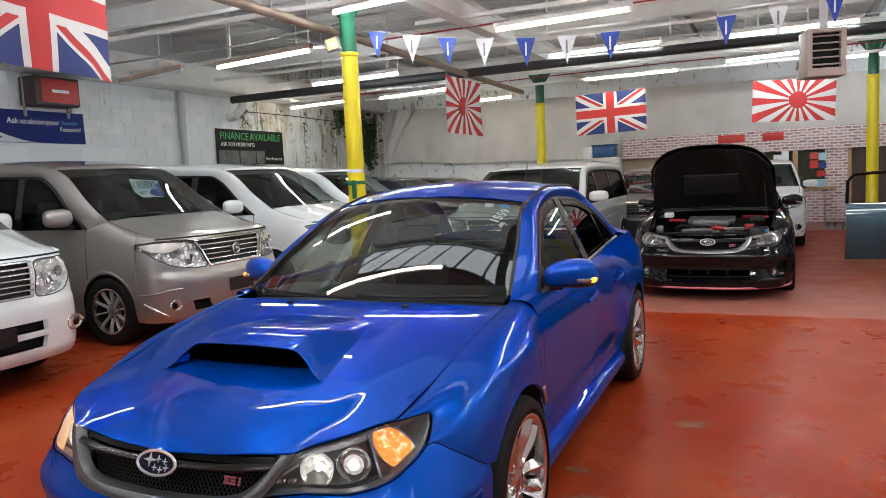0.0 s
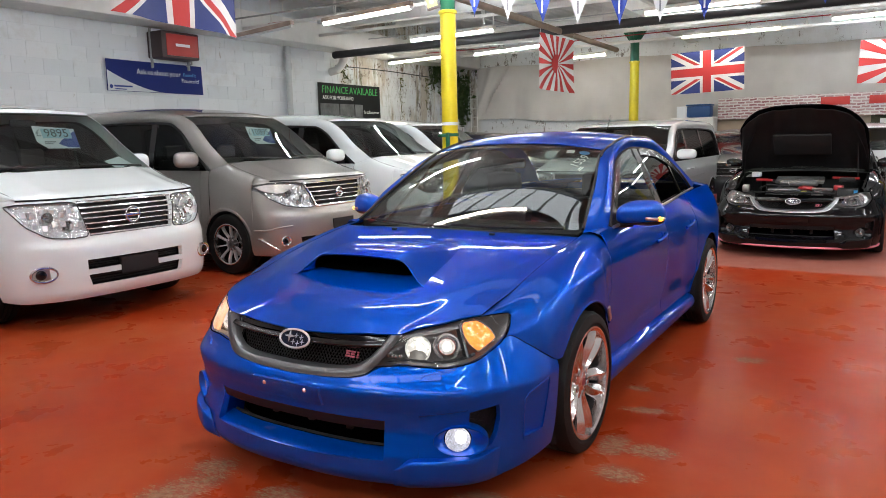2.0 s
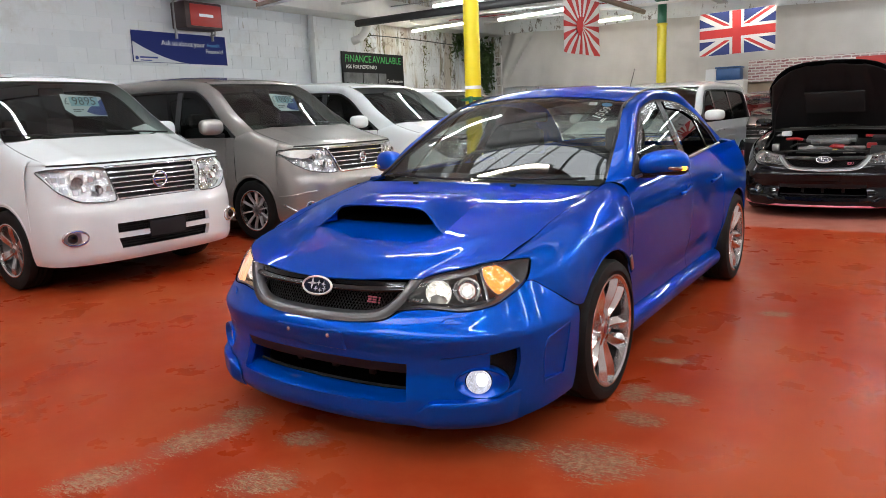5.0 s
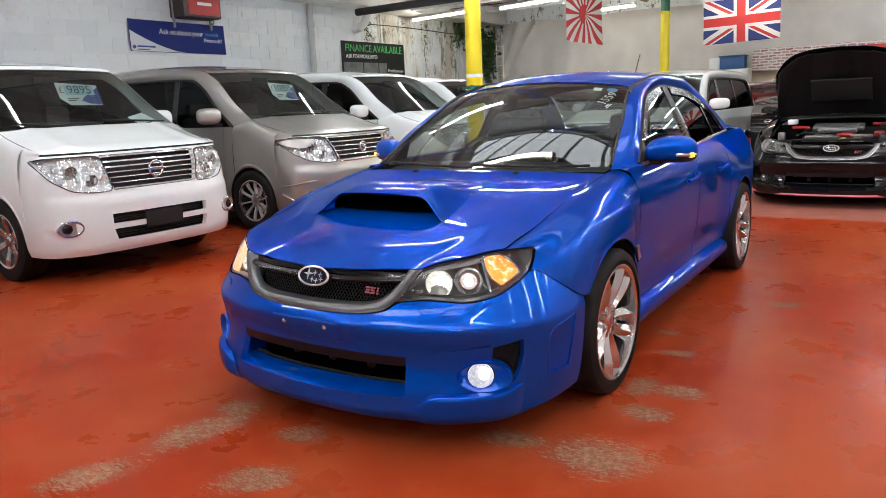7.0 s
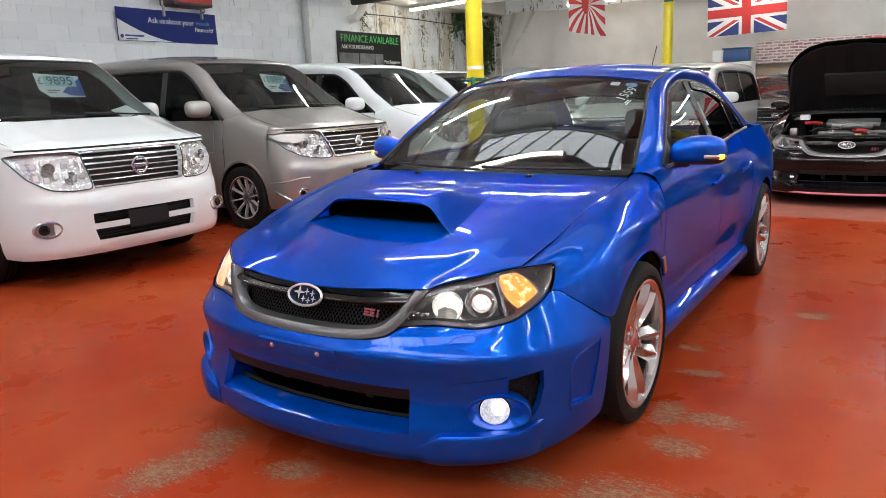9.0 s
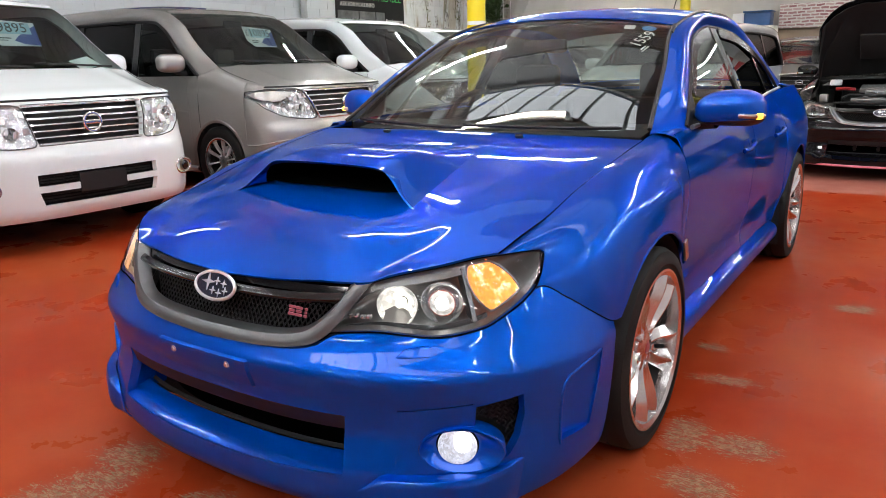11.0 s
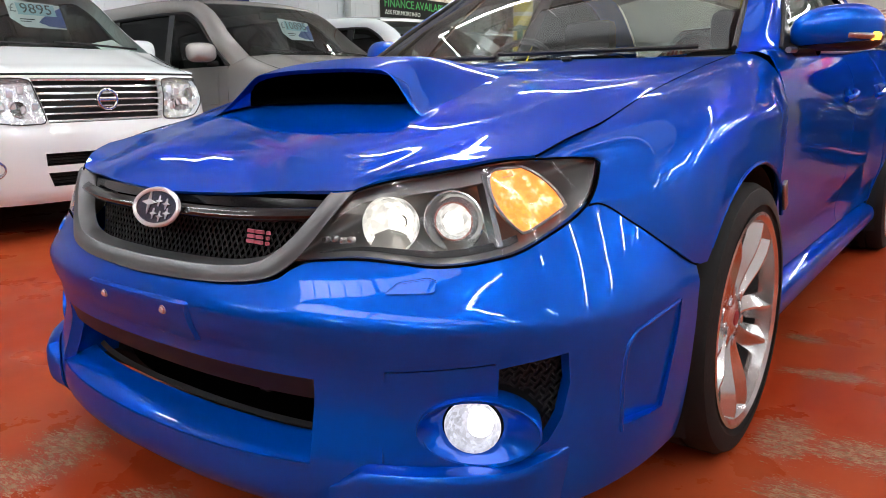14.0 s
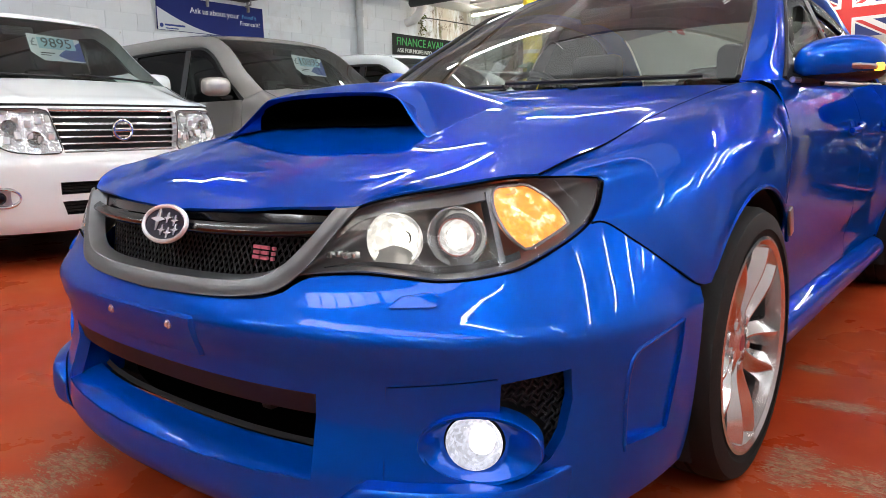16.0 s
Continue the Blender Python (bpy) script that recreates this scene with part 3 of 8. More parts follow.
def ceiling():
    """Grooved boarding in strips between the rooflight openings."""
    cuts = [FY - 0.3]
    for _, ya, yb, _ in sorted(ROOFLIGHTS, key=lambda r: r[1]):
        cuts += [ya, yb]
    cuts.append(BY + 0.3)
    bm = bmesh.new()
    for y0, y1 in zip(cuts[::2], cuts[1::2]):
        n = max(int((y1 - y0) / 0.17), 1)
        rows = []
        for i in range(n):
            p = (y1 - y0) / n
            for dy, dz in ((0, 0.0), (p - 0.024, 0.004), (p - 0.020, 0.06), (p - 0.002, 0.06)):
                rows.append([bm.verts.new((x, y0 + p * i + dy, CEIL + dz)) for x in (WX - 0.3, RX + 0.3)])
        for a, b in zip(rows, rows[1:]):
            bm.faces.new((a[0], b[0], b[1], a[1]))
    # ends of the openings
    for rx, ya, yb, _ in ROOFLIGHTS:
        for x0, x1 in ((WX - 0.3, rx - ROOF_HALF), (rx + ROOF_HALF, RX + 0.3)):
            add_box(bm, (x0 + x1) / 2, (ya + yb) / 2, CEIL + 0.02, x1 - x0, yb - ya, 0.03)
    bmesh.ops.solidify(bm, geom=bm.faces[:], thickness=0.01)
    # gables of the north lights
    for rx, ya, yb, _ in ROOFLIGHTS:
        for sx in (-1, 1):
            tri = slab([(ya, CEIL), (yb + 0.07, CEIL), (yb + 0.07, RIDGE + 0.1), (yb - 0.1, RIDGE + 0.1)], 0.05, lambda p, q, k: Vector((rx + sx * (ROOF_HALF + 0.03) + k - 0.025, p, q)))
            bm = joined(bm, tri)
    return bm


solo("ceiling", ceiling(), M_CEIL, "pale grey boarded ceiling with open grooves and long rooflights", "ceiling", kind="structure")
# upstands are out of view; darkened so their reflection in the bonnet stays dim
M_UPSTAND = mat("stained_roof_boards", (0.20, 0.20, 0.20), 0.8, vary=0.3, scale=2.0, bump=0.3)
for rx, ya, yb, _ in ROOFLIGHTS:
    solo("rooflight_upstand", box(rx, yb + 0.04, (CEIL + RIDGE) / 2 + 0.05, 2 * ROOF_HALF + 0.2, 0.06, RIDGE - CEIL + 0.1), M_UPSTAND, "unseen upstand behind a rooflight, darkened to dull its reflection", "upstand", "rooflight upstands", "structure")
    lo, hi = Vector((0, ya, CEIL)), Vector((0, yb - 0.1, RIDGE))
    bars = bmesh.new()
    for i in range(16):
        x = Vector((rx - ROOF_HALF + 2 * ROOF_HALF * i / 15, 0, 0))
        add_rod(bars, x + lo, x + hi, 0.024, 6)
    for p in (lo, hi):
        add_box(bars, rx, p.y, p.z - 0.02, 2 * ROOF_HALF, 0.06, 0.08)
    solo("rooflight_bars", bars, M_STEELG, "long rooflight with dark glazing bars", "rooflight", "rooflights", "structure")

# ---- what is fixed to the building ----
def column(name, x, y, r, label):
    c = thing(name, label, "column", "yellow columns", Matrix.Translation((x, y, 0)), "structure")
    part("shaft", lathe([(r * 1.35, 0.0), (r * 1.35, 0.06), (r * 1.08, 0.10), (r * 1.04, 1.2), (r, 2.96), (r * 1.18, 2.97), (r * 1.18, 3.0), (r, 3.01)], 32, "z"), M_YELLOW, c, "yellow-painted round iron shaft")
    part("head", lathe([(r * 0.95, 3.0), (r * 0.95, 3.42), (r * 1.2, 3.46), (r * 1.55, 3.62), (r * 1.7, 3.66), (r * 1.7, 3.74), (0, 3.74)], 32, "z"), M_GREEN, c, "green-painted capital")
    for a in (0, 90, 180, 270):
        b = slab([(0, 3.42), (0.02, 3.42), (0.16, 3.62), (0.16, 3.70), (0, 3.70)], 0.03, lambda p, q, k: Vector((r * 0.9 + p, k - 0.015, q)))
        part("bracket", moved(b, Matrix.Rotation(radians(a), 4, "Z")), M_GREEN, c)
    return c


C1 = column("column_1", -2.77, 5.0, 0.098, "yellow round iron column with a green head")
column("column_2", -2.76, 12.9, 0.098, "yellow round iron column with a green head")
column("column_3", 3.51, 12.9, 0.098, "yellow round iron column with a green head")
part("tape", lathe([(0.104, 1.60), (0.104, 1.64)], 24, "z"), M_PAPER, C1)
part("clamp", joined(lathe([(0.112, 1.46), (0.112, 1.50)], 24, "z"), box(0.03, -0.11, 1.40, 0.05, 0.04, 0.22, 0.01), box(-0.05, -0.11, 1.47, 0.12, 0.03, 0.03, 0.008)), M_GREEN, C1, "green clamp round the shaft")
fl = thing("floodlight", "small square black floodlight with yellow glass clamped to the column", "lamp", m=Matrix.Translation((-2.90, 4.84, 3.10)) @ Matrix.Rotation(radians(14), 4, "Z") @ Matrix.Rotation(radians(-14), 4, "Y"))
part("floodlight_case", box(0, 0.03, 0, 0.17, 0.07, 0.16, 0.012), M_STEELG, fl)
part("floodlight_glass", box(0, -0.010, 0, 0.13, 0.006, 0.12, 0.002), glow("floodlight_glass", (0.62, 0.58, 0.26), 0.9), fl, "pale yellow lit glass")
part("floodlight_bulb", lathe([(0, -0.020), (0.018, -0.018), (0.026, -0.013)], 16, "y"), glow("floodlight_bulb", (1.0, 0.95, 0.62), 1.6), fl)
part("floodlight_arm", tube([(0.04, 0.05, 0.0), (0.12, 0.10, 0.02), (0.20, 0.14, 0.02)], 0.012, 8), M_STEELG, fl)

# beams, purlins and rails
def beam(name, a, b, w, h, mt, label, flange=0.012):
    """A rolled steel I-section between two points."""
    a, b = Vector(a), Vector(b)
    d = (b - a).length
    bm = bmesh.new()
    add_box(bm, 0, 0, 0, d, flange, h)
    add_box(bm, 0, 0, h / 2, d, w, flange)
    add_box(bm, 0, 0, -h / 2, d, w, flange)
    m = Matrix.Translation((a + b) / 2) @ Matrix.Rotation(math.atan2(b.y - a.y, b.x - a.x), 4, "Z")
    return solo(name, bm, mt, label, "beam", "roof steel", "structure", m)


for y in (-6.4, 0.2, 5.0, 9.0, 12.9):
    beam("main_beam", (WX, y, 3.88), (RX, y, 3.88), 0.16, 0.28, M_STEELW, "white-painted main roof beam")
for x in (-5.6, 0.4, 3.51, 6.0):
    beam("cross_beam", (x, FY, 4.12), (x, BY, 4.12), 0.12, 0.18, M_STEELG, "grey cross beam under the roof sheets")
beam("valley_beam", (-2.0, FY, 3.70), (-2.0, BY, 3.70), 0.20, 0.30, M_STEELW, "deep white-painted valley beam")
for y in (-2.0, 3.4, 4.2, 6.0, 7.0, 7.9, 10.0, 11.0, 11.9, 14.0):
    beam("purlin", (WX, y, 4.22), (RX, y, 4.22), 0.07, 0.10, M_STEELW, "thin pale roof purlin")
for z, y, x0, x1 in ((3.40, 6.3, -8.2, -3.0), (3.38, 12.55, -6.5, 6.5), (3.36, 10.6, -8.2, 6.0), (3.62, 7.3, -8.2, 6.5), (3.50, 8.3, -8.2, 6.5), (3.46, 11.5, -6.5, 6.5), (3.52, 13.6, -7.5, 6.5), (3.58, 6.5, -2.6, 6.5), (3.44, 4.4, -8.2, -2.2)):
    solo("lamp_rail", box((x0 + x1) / 2, y, z, x1 - x0, 0.05, 0.05, 0.004), M_STEELW, "slotted steel rail carrying lamps", "rail", "lamp rails", "structure")
for x, y in ((-7.0, 6.3), (-5.6, 6.3), (-4.2, 6.3), (-5.0, 10.6), (-2.0, 10.6), (1.0, 10.6), (-1.0, 7.3), (2.2, 7.3), (0.6, 12.55), (3.0, 12.55), (-4.0, 8.3), (0.5, 8.3), (3.2, 8.3), (-3.0, 11.5), (1.6, 11.5), (-1.0, 13.6), (2.6, 13.6), (0.0, 6.5), (3.0, 6.5), (-6.0, 4.4), (-3.4, 4.4)):
    solo("hanger", rod((x, y, 3.36), (x, y, 4.25), 0.012, 8), M_STEELW, "thin steel hanger rod", "hanger", "hangers", "structure")
for k, (y, z) in enumerate(((6.9, 3.56), (9.9, 3.60), (12.2, 3.5))):
    solo("red_conduit", tube([(-7.9, y, z), (-4.0, y + 0.1, z - 0.03), (0.0, y + 0.05, z), (6.0, y + 0.2, z + 0.02)], 0.011, 6), M_DEEPRED if k != 1 else M_GREYPIPE, "thin conduit clipped along the rails", "conduit", "conduits", "structure")
solo("edge_beam", box(WX + 0.32, 3.0, 3.52, 0.62, 24, 0.42, 0.02), M_STEELW, "pale boxed beam along the side wall head", "beam", kind="structure")
solo("black_pipe", tube([(WX + 0.2, 9.25, 3.24), (-4, 9.3, 3.27), (0, 9.38, 3.30), (RX, 9.5, 3.33)], 0.075, 14), M_DARKPIPE, "long black pipe under the roof", "pipe", kind="structure")
solo("rusty_pipe", tube([(-3.02, -2.0, 3.30), (-3.03, 4.0, 3.30), (-3.03, 5.6, 3.30), (-3.0, 12.4, 3.22)], 0.052, 12), M_RUSTPIPE, "rusty brown pipe running past the columns", "pipe", kind="structure")
solo("conduit", tube([(WX + 0.1, 5.2, 3.33), (-5.0, 5.6, 3.42), (-2.8, 5.0, 3.36)], 0.014, 6), M_STEELG, "thin sagging conduit", "conduit", kind="structure")
solo("drain_pipe", joined(tube([(WX + 0.09, 7.95, 0.2), (WX + 0.09, 7.95, 3.6)], 0.062, 14), rod((WX + 0.09, 7.95, 2.86), (WX + 0.09, 7.95, 2.98), 0.075, 14), rod((WX + 0.09, 7.95, 1.3), (WX + 0.09, 7.95, 1.4), 0.075, 14)), M_GREYPIPE, "grey plastic drainpipe on the side wall", "pipe", kind="structure")
solo("flue_elbow", tube([(WX + 0.05, 9.28, 2.90), (WX + 0.22, 9.30, 2.93), (WX + 0.30, 9.36, 3.04), (WX + 0.32, 9.45, 3.22)], 0.085, 14), M_STEELW, "white flue pipe elbow on the wall", "pipe", kind="structure")
solo("wall_cable", tube([(WX + 0.02, y, 3.05 - 0.02 * math.sin(y)) for y in (9.5, 10.5, 11.5, 13.0, 15.0)], 0.012, 6), M_DARKPIPE, "dark cable along the side wall", "cable", kind="structure")


def batten(x0, y0, x1, y1, z, on=True, warm=False, rusty=False):
    a, b = Vector((x0, y0, z)), Vector((x1, y1, z))
    d = (b - a).length
    ang = math.atan2(b.y - a.y, b.x - a.x)
    t = thing("fluorescent_light", ("white batten light with a lit fluorescent tube" if on else "white batten light with an unlit tube") if not rusty else "rust-stained batten light with a pale tube", "ceiling light", "fluorescent lights", Matrix.Translation((a + b) / 2) @ Matrix.Rotation(ang, 4, "Z"))
    part("batten_body", box(0, 0, 0.055, d, 0.075, 0.06, 0.006), M_RUSTW if rusty else M_STEELW, t)
    part("tube", rod((-d / 2 + 0.03, 0, 0), (d / 2 - 0.03, 0, 0), 0.023, 12), (M_TUBEWARM if warm else M_TUBE) if on else M_PAPER, t, "lit fluorescent tube" if on else "")
    for s in (-1, 1):
        part("end_cap", box(s * (d / 2 - 0.02), 0, 0.015, 0.03, 0.05, 0.07, 0.005), M_STEELW, t)
        part("hanger_rod", rod((s * d * 0.36, 0, 0.07), (s * d * 0.36, 0, 4.30 - z), 0.006, 6), M_STEELW, t)
    return t


M_RUSTW = mat("rust_stained_white", (0.42, 0.33, 0.27), 0.6, vary=0.5, scale=5, fine=0.1)
BATTENS = [(-5.44, 5.79, -3.61, 5.47, 3.2, 1, 0, 1), (-5.49, 8.25, -3.67, 8.05, 3.2, 1, 0, 0), (-8.02, 11.14, -6.2, 10.80, 3.2, 1, 1, 0), (-1.65, 12.3, 0.2, 12.2, 3.34, 1, 1, 0),
           (-1.45, 6.42, 0.31, 6.25, 3.34, 1, 1, 0), (-1.58, 9.40, 0.25, 9.27, 3.42, 1, 0, 0), (1.03, 12.1, 2.6, 11.8, 3.40, 1, 0, 0), (-5.64, 10.93, -3.87, 10.51, 3.2, 1, 0, 0), (-7.63, 6.07, -5.93, 5.64, 3.2, 0, 0, 1), (-5.17, 13.3, -3.37, 12.86, 3.2, 1, 1, 0),
           # the batten at (1.3, 3.75) is unseen, added only to brighten the minivan's flank
           (1.2, 9.45, 2.95, 9.35, 3.42, 1, 0, 0), (2.6, 13.2, 4.4, 13.2, 3.4, 1, 0, 0), (-2.1, 1.10, -0.3, 1.25, 3.45, 1, 1, 0), (-2.8, 4.72, -1.0, 4.42, 3.42, 1, 0, 0), (1.3, 3.75, 3.1, 3.6, 3.42, 1, 0, 0), (-3.45, 2.85, -1.65, 2.55, 3.42, 1, 0, 0), (-1.4, -0.3, 0.4, -0.3, 3.45, 1, 0, 0),
           (1.4, -0.6, 3.2, -0.6, 3.45, 1, 0, 0), (-1.0, -2.2, 0.8, -2.2, 3.45, 1, 0, 0), (1.8, -2.6, 3.6, -2.6, 3.45, 1, 0, 0), (-4.4, -1.0, -2.6, -1.0, 3.45, 1, 0, 0), (-5.6, 0.9, -3.8, 0.9, 3.45, 1, 0, 0), (4.4, 9.4, 6.2, 9.3, 3.42, 1, 0, 0), (-4.2, -3.0, -2.4, -3.0, 3.45, 1, 0, 0), (3.8, -3.2, 5.6, -3.2, 3.45, 1, 0, 0), (-4.0, -5.8, -2.2, -5.8, 3.45, 1, 0, 0), (1.4, -6.0, 3.2, -6.0, 3.45, 1, 0, 0), (-1.4, -7.4, 0.4, -7.4, 3.45, 1, 0, 0), (3.4, -7.6, 5.2, -7.6, 3.45, 1, 0, 0), (-6.4, -2.0, -4.6, -2.0, 3.45, 1, 0, 0)] + [(4.5, y, 6.3, y, 3.45, 1, 0, 0) for y in (-1.4, 0.2, 1.8, 3.4, 5.0, 6.6, 8.0)]
for x0, y0, x1, y1, z, on, warm, rusty in BATTENS:
    batten(x0, y0, x1, y1, z, bool(on), bool(warm), bool(rusty))

# wall heater, signs and the heater under the roof
h = thing("wall_heater", "red-fronted gas heater box on a bracket high on the wall", "heater", m=Matrix.Translation((WX, 5.15, 3.03)))
part("heater_case", box(0.20, 0, 0, 0.36, 0.74, 0.42, 0.02), mat("black_heater_case", (0.05, 0.03, 0.03), 0.5, vary=0.2), h)
part("heater_front", box(0.385, 0.03, 0.0, 0.012, 0.62, 0.34, 0.01), mat("red_heater_front", (0.42, 0.03, 0.025), 0.45, vary=0.15), h, "red front panel")
part("heater_label", box(0.394, 0.03, 0.0, 0.004, 0.28, 0.045), M_PAPER, h)
for dy in (-0.36, 0.36):
    part("heater_bracket", box(0.10, dy, -0.05, 0.04, 0.03, 0.62, 0.004), M_STEELG, h)
part("heater_pipe", tube([(0.25, 0.3, -0.21), (0.25, 0.3, -0.27), (0.1, 0.32, -0.28)], 0.015, 8), M_STEELG, h)

M_BANNER = mat("blue_banner", (0.007, 0.018, 0.15), 0.6, vary=0.08, scale=2, spec=0.2)
M_BANNERW = mat("white_banner", (0.62, 0.66, 0.70), 0.5, vary=0.05)
M_SKYTEXT = mat("sky_blue_print", (0.08, 0.32, 0.62), 0.6)
M_GREENTEXT = mat("green_print", (0.05, 0.42, 0.10), 0.6)
M_BLACKBANNER = mat("black_banner", (0.010, 0.011, 0.012), 0.6, vary=0.15, scale=3, spec=0.2)
M_GREYPRINT = mat("grey_print", (0.20, 0.22, 0.24), 0.6, vary=0.3, scale=8)


def on_wall(bm, y, z, off):
    """Turns a flat x y shape to hang on the side wall."""
    return moved(bm, Matrix.Translation((WX + off, y, z)) @ Matrix(((0, 0, 1, 0), (1, 0, 0, 0), (0, 1, 0, 0), (0, 0, 0, 1))))


def cloth(w, h, t=0.004, n=24, wave=0.008):
    return sheet(lambda u, v: Vector(((u - 0.5) * w, (v - 0.5) * h, wave * math.sin(u * 9 + v * 2))), n, 8, t)


def letters(bm):
    """The pieces of a word, letter by letter; a dot stays with its stem."""
    left, found = set(bm.verts), []
    while left:
        island, todo = set(), [left.pop()]
        while todo:
            v = todo.pop()
            island.add(v)
            for e in v.link_edges:
                w = e.other_vert(v)
                if w in left:
                    left.discard(w)
                    todo.append(w)
        xs = [v.co.x for v in island]
        found.append([min(xs), max(xs), island])
    found.sort(key=lambda f: f[0])
    joined_up = []
    for lo, hi, island in found:
        if joined_up and (lo + hi) / 2 < joined_up[-1][1]:
            joined_up[-1] = [joined_up[-1][0], max(hi, joined_up[-1][1]), joined_up[-1][2] | island]
        else:
            joined_up.append([lo, hi, island])
    for _, _, island in joined_up:
        one = bmesh.new()
        twin = {v: one.verts.new(v.co) for v in island}
        for f in bm.faces:
            if f.verts[0] in island:
                one.faces.new([twin[v] for v in f.verts])
        yield one


def words(name, line, size, y, z, off, mt, parent, label=""):
    """One line of lettering, each letter a part of its own."""
    whole_w = text_width(line, size)
    x = -whole_w / 2
    for wd in line.split(" "):
        w = text_width(wd, size)
        for one in letters(text_mesh(wd, size, 0.001)):
            part(name, on_wall(one, y + x + w / 2, z, off), mt, parent, label)
        x += w + size * 0.24


def text_width(line, size):
    tot = 0.0
    for wd in line.split(" "):
        b = text_mesh(wd, size, 0.001)
        xs = [v.co.x for v in b.verts]
        tot += max(xs) - min(xs)
        b.free()
    return tot + size * 0.24 * line.count(" ")


bn1 = thing("finance_banner", "blue and white printed vinyl banner tied to the wall", "banner")
part("banner_sheet", on_wall(cloth(1.84, 0.48), 4.92, 2.525, 0.03), M_BANNER, bn1)
swoosh = [(-0.915, -0.235), (0.12, -0.235)] + [(0.12 - 1.035 * i / 12, -0.235 + 0.31 * (i / 12) ** 1.7) for i in range(1, 13)]
part("banner_swoosh", on_wall(slab(swoosh, 0.002, lambda a, b, c: Vector((a, b, c))), 4.92, 2.525, 0.046), M_BANNERW, bn1, "white swoosh")
words("letter", "Ask us about your", 0.118, 4.95, 2.60, 0.047, M_WHITEINK, bn1)
words("letter", "Found It", 0.082, 5.56, 2.60, 0.047, M_SKYTEXT, bn1)
words("letter", "Finance It?", 0.092, 5.57, 2.50, 0.047, M_WHITEINK, bn1)
lg = bmesh.new()
add_box(lg, 0.05, 0, 0, 0.32, 0.025, 0.002)
add_box(lg, 0.0, -0.045, 0, 0.20, 0.015, 0.002)
part("banner_small_print", on_wall(joined(lg, slab([(-0.16 + 0.03 * math.cos(a / 4 * math.pi), -0.01 + 0.03 * math.sin(a / 4 * math.pi)) for a in range(8)], 0.002, lambda a, b, c: Vector((a, b, c)))), 4.22, 2.36, 0.050), M_BLUECARD, bn1)

bn2 = thing("finance_sign", "black printed sign with green lettering on the wall", "sign")
part("sign_board", on_wall(cloth(2.20, 0.72, 0.006, 12, 0.004), 9.97, 2.315, 0.03), M_BLACKBANNER, bn2)
words("letter", "FINANCE AVAILABLE", 0.215, 9.97, 2.53, 0.044, M_GREENTEXT, bn2, "green capital letters")
words("letter", "ASK FOR MORE INFO", 0.115, 9.52, 2.365, 0.044, M_WHITEINK, bn2)
words("letter", "First Response", 0.10, 10.70, 2.08, 0.046, M_WHITEINK, bn2)
M_PHOTO = mat("printed_photo", (0.14, 0.145, 0.15), 0.6, vary=0.95, scale=4.5, fine=0.3, fine_scale=30, spec=0.2)
for dy, w, hh in ((-0.74, 0.62, 0.27), (-0.15, 0.50, 0.27), (0.27, 0.28, 0.27)):
    part("sign_picture", on_wall(box(dy, -0.205, 0, w, hh, 0.003), 9.97, 2.315, 0.040), M_PHOTO, bn2, "grey printed picture")

uh = thing("unit_heater", "beige louvred unit heater hung from the roof", "heater", m=Matrix.Translation((2.36, 7.75, 2.80)) @ Matrix.Rotation(radians(12), 4, "Z") @ Matrix.Diagonal((0.80, 0.9, 0.92, 1)))
M_BEIGE = mat("beige_enamel", (0.42, 0.34, 0.30), 0.5, vary=0.1)
hc = carve(box(0, 0, 0, 0.56, 0.42, 0.62, 0.012), [box(0, -0.25, 0.03, 0.40, 0.3, 0.46)])
part("heater_case", hc, M_BEIGE, uh)
# thin black sheet stands in for the shade behind the louvres
part("heater_core", box(0, -0.11, 0.03, 0.41, 0.02, 0.47), M_LINER, uh)
for k in range(5):
    part("louvre", box(0, -0.19, -0.155 + 0.092 * k, 0.40, 0.012, 0.034, 0.003, Matrix.Rotation(radians(-62), 4, "X")), M_BEIGE, uh)
for x in (-0.2, 0.2):
    part("heater_rod", rod((x, 0, 0.30), (x, 0, 1.66), 0.009, 8), M_STEELW, uh)
part("heater_flue", rod((0.05, 0.1, 0.30), (0.05, 0.1, 1.4), 0.06, 14), M_STEELW, uh)

# pennants on a sagging string
def string_at(t):
    return along([(0, -2.62, 5.08, 3.27), (0.2, -1.66, 5.39, 3.115), (0.42, -0.60, 5.72, 3.05), (0.60, 0.25, 6.0, 3.065), (0.8, 1.32, 6.32, 3.145), (1.0, 2.55, 6.70, 3.32)], t)


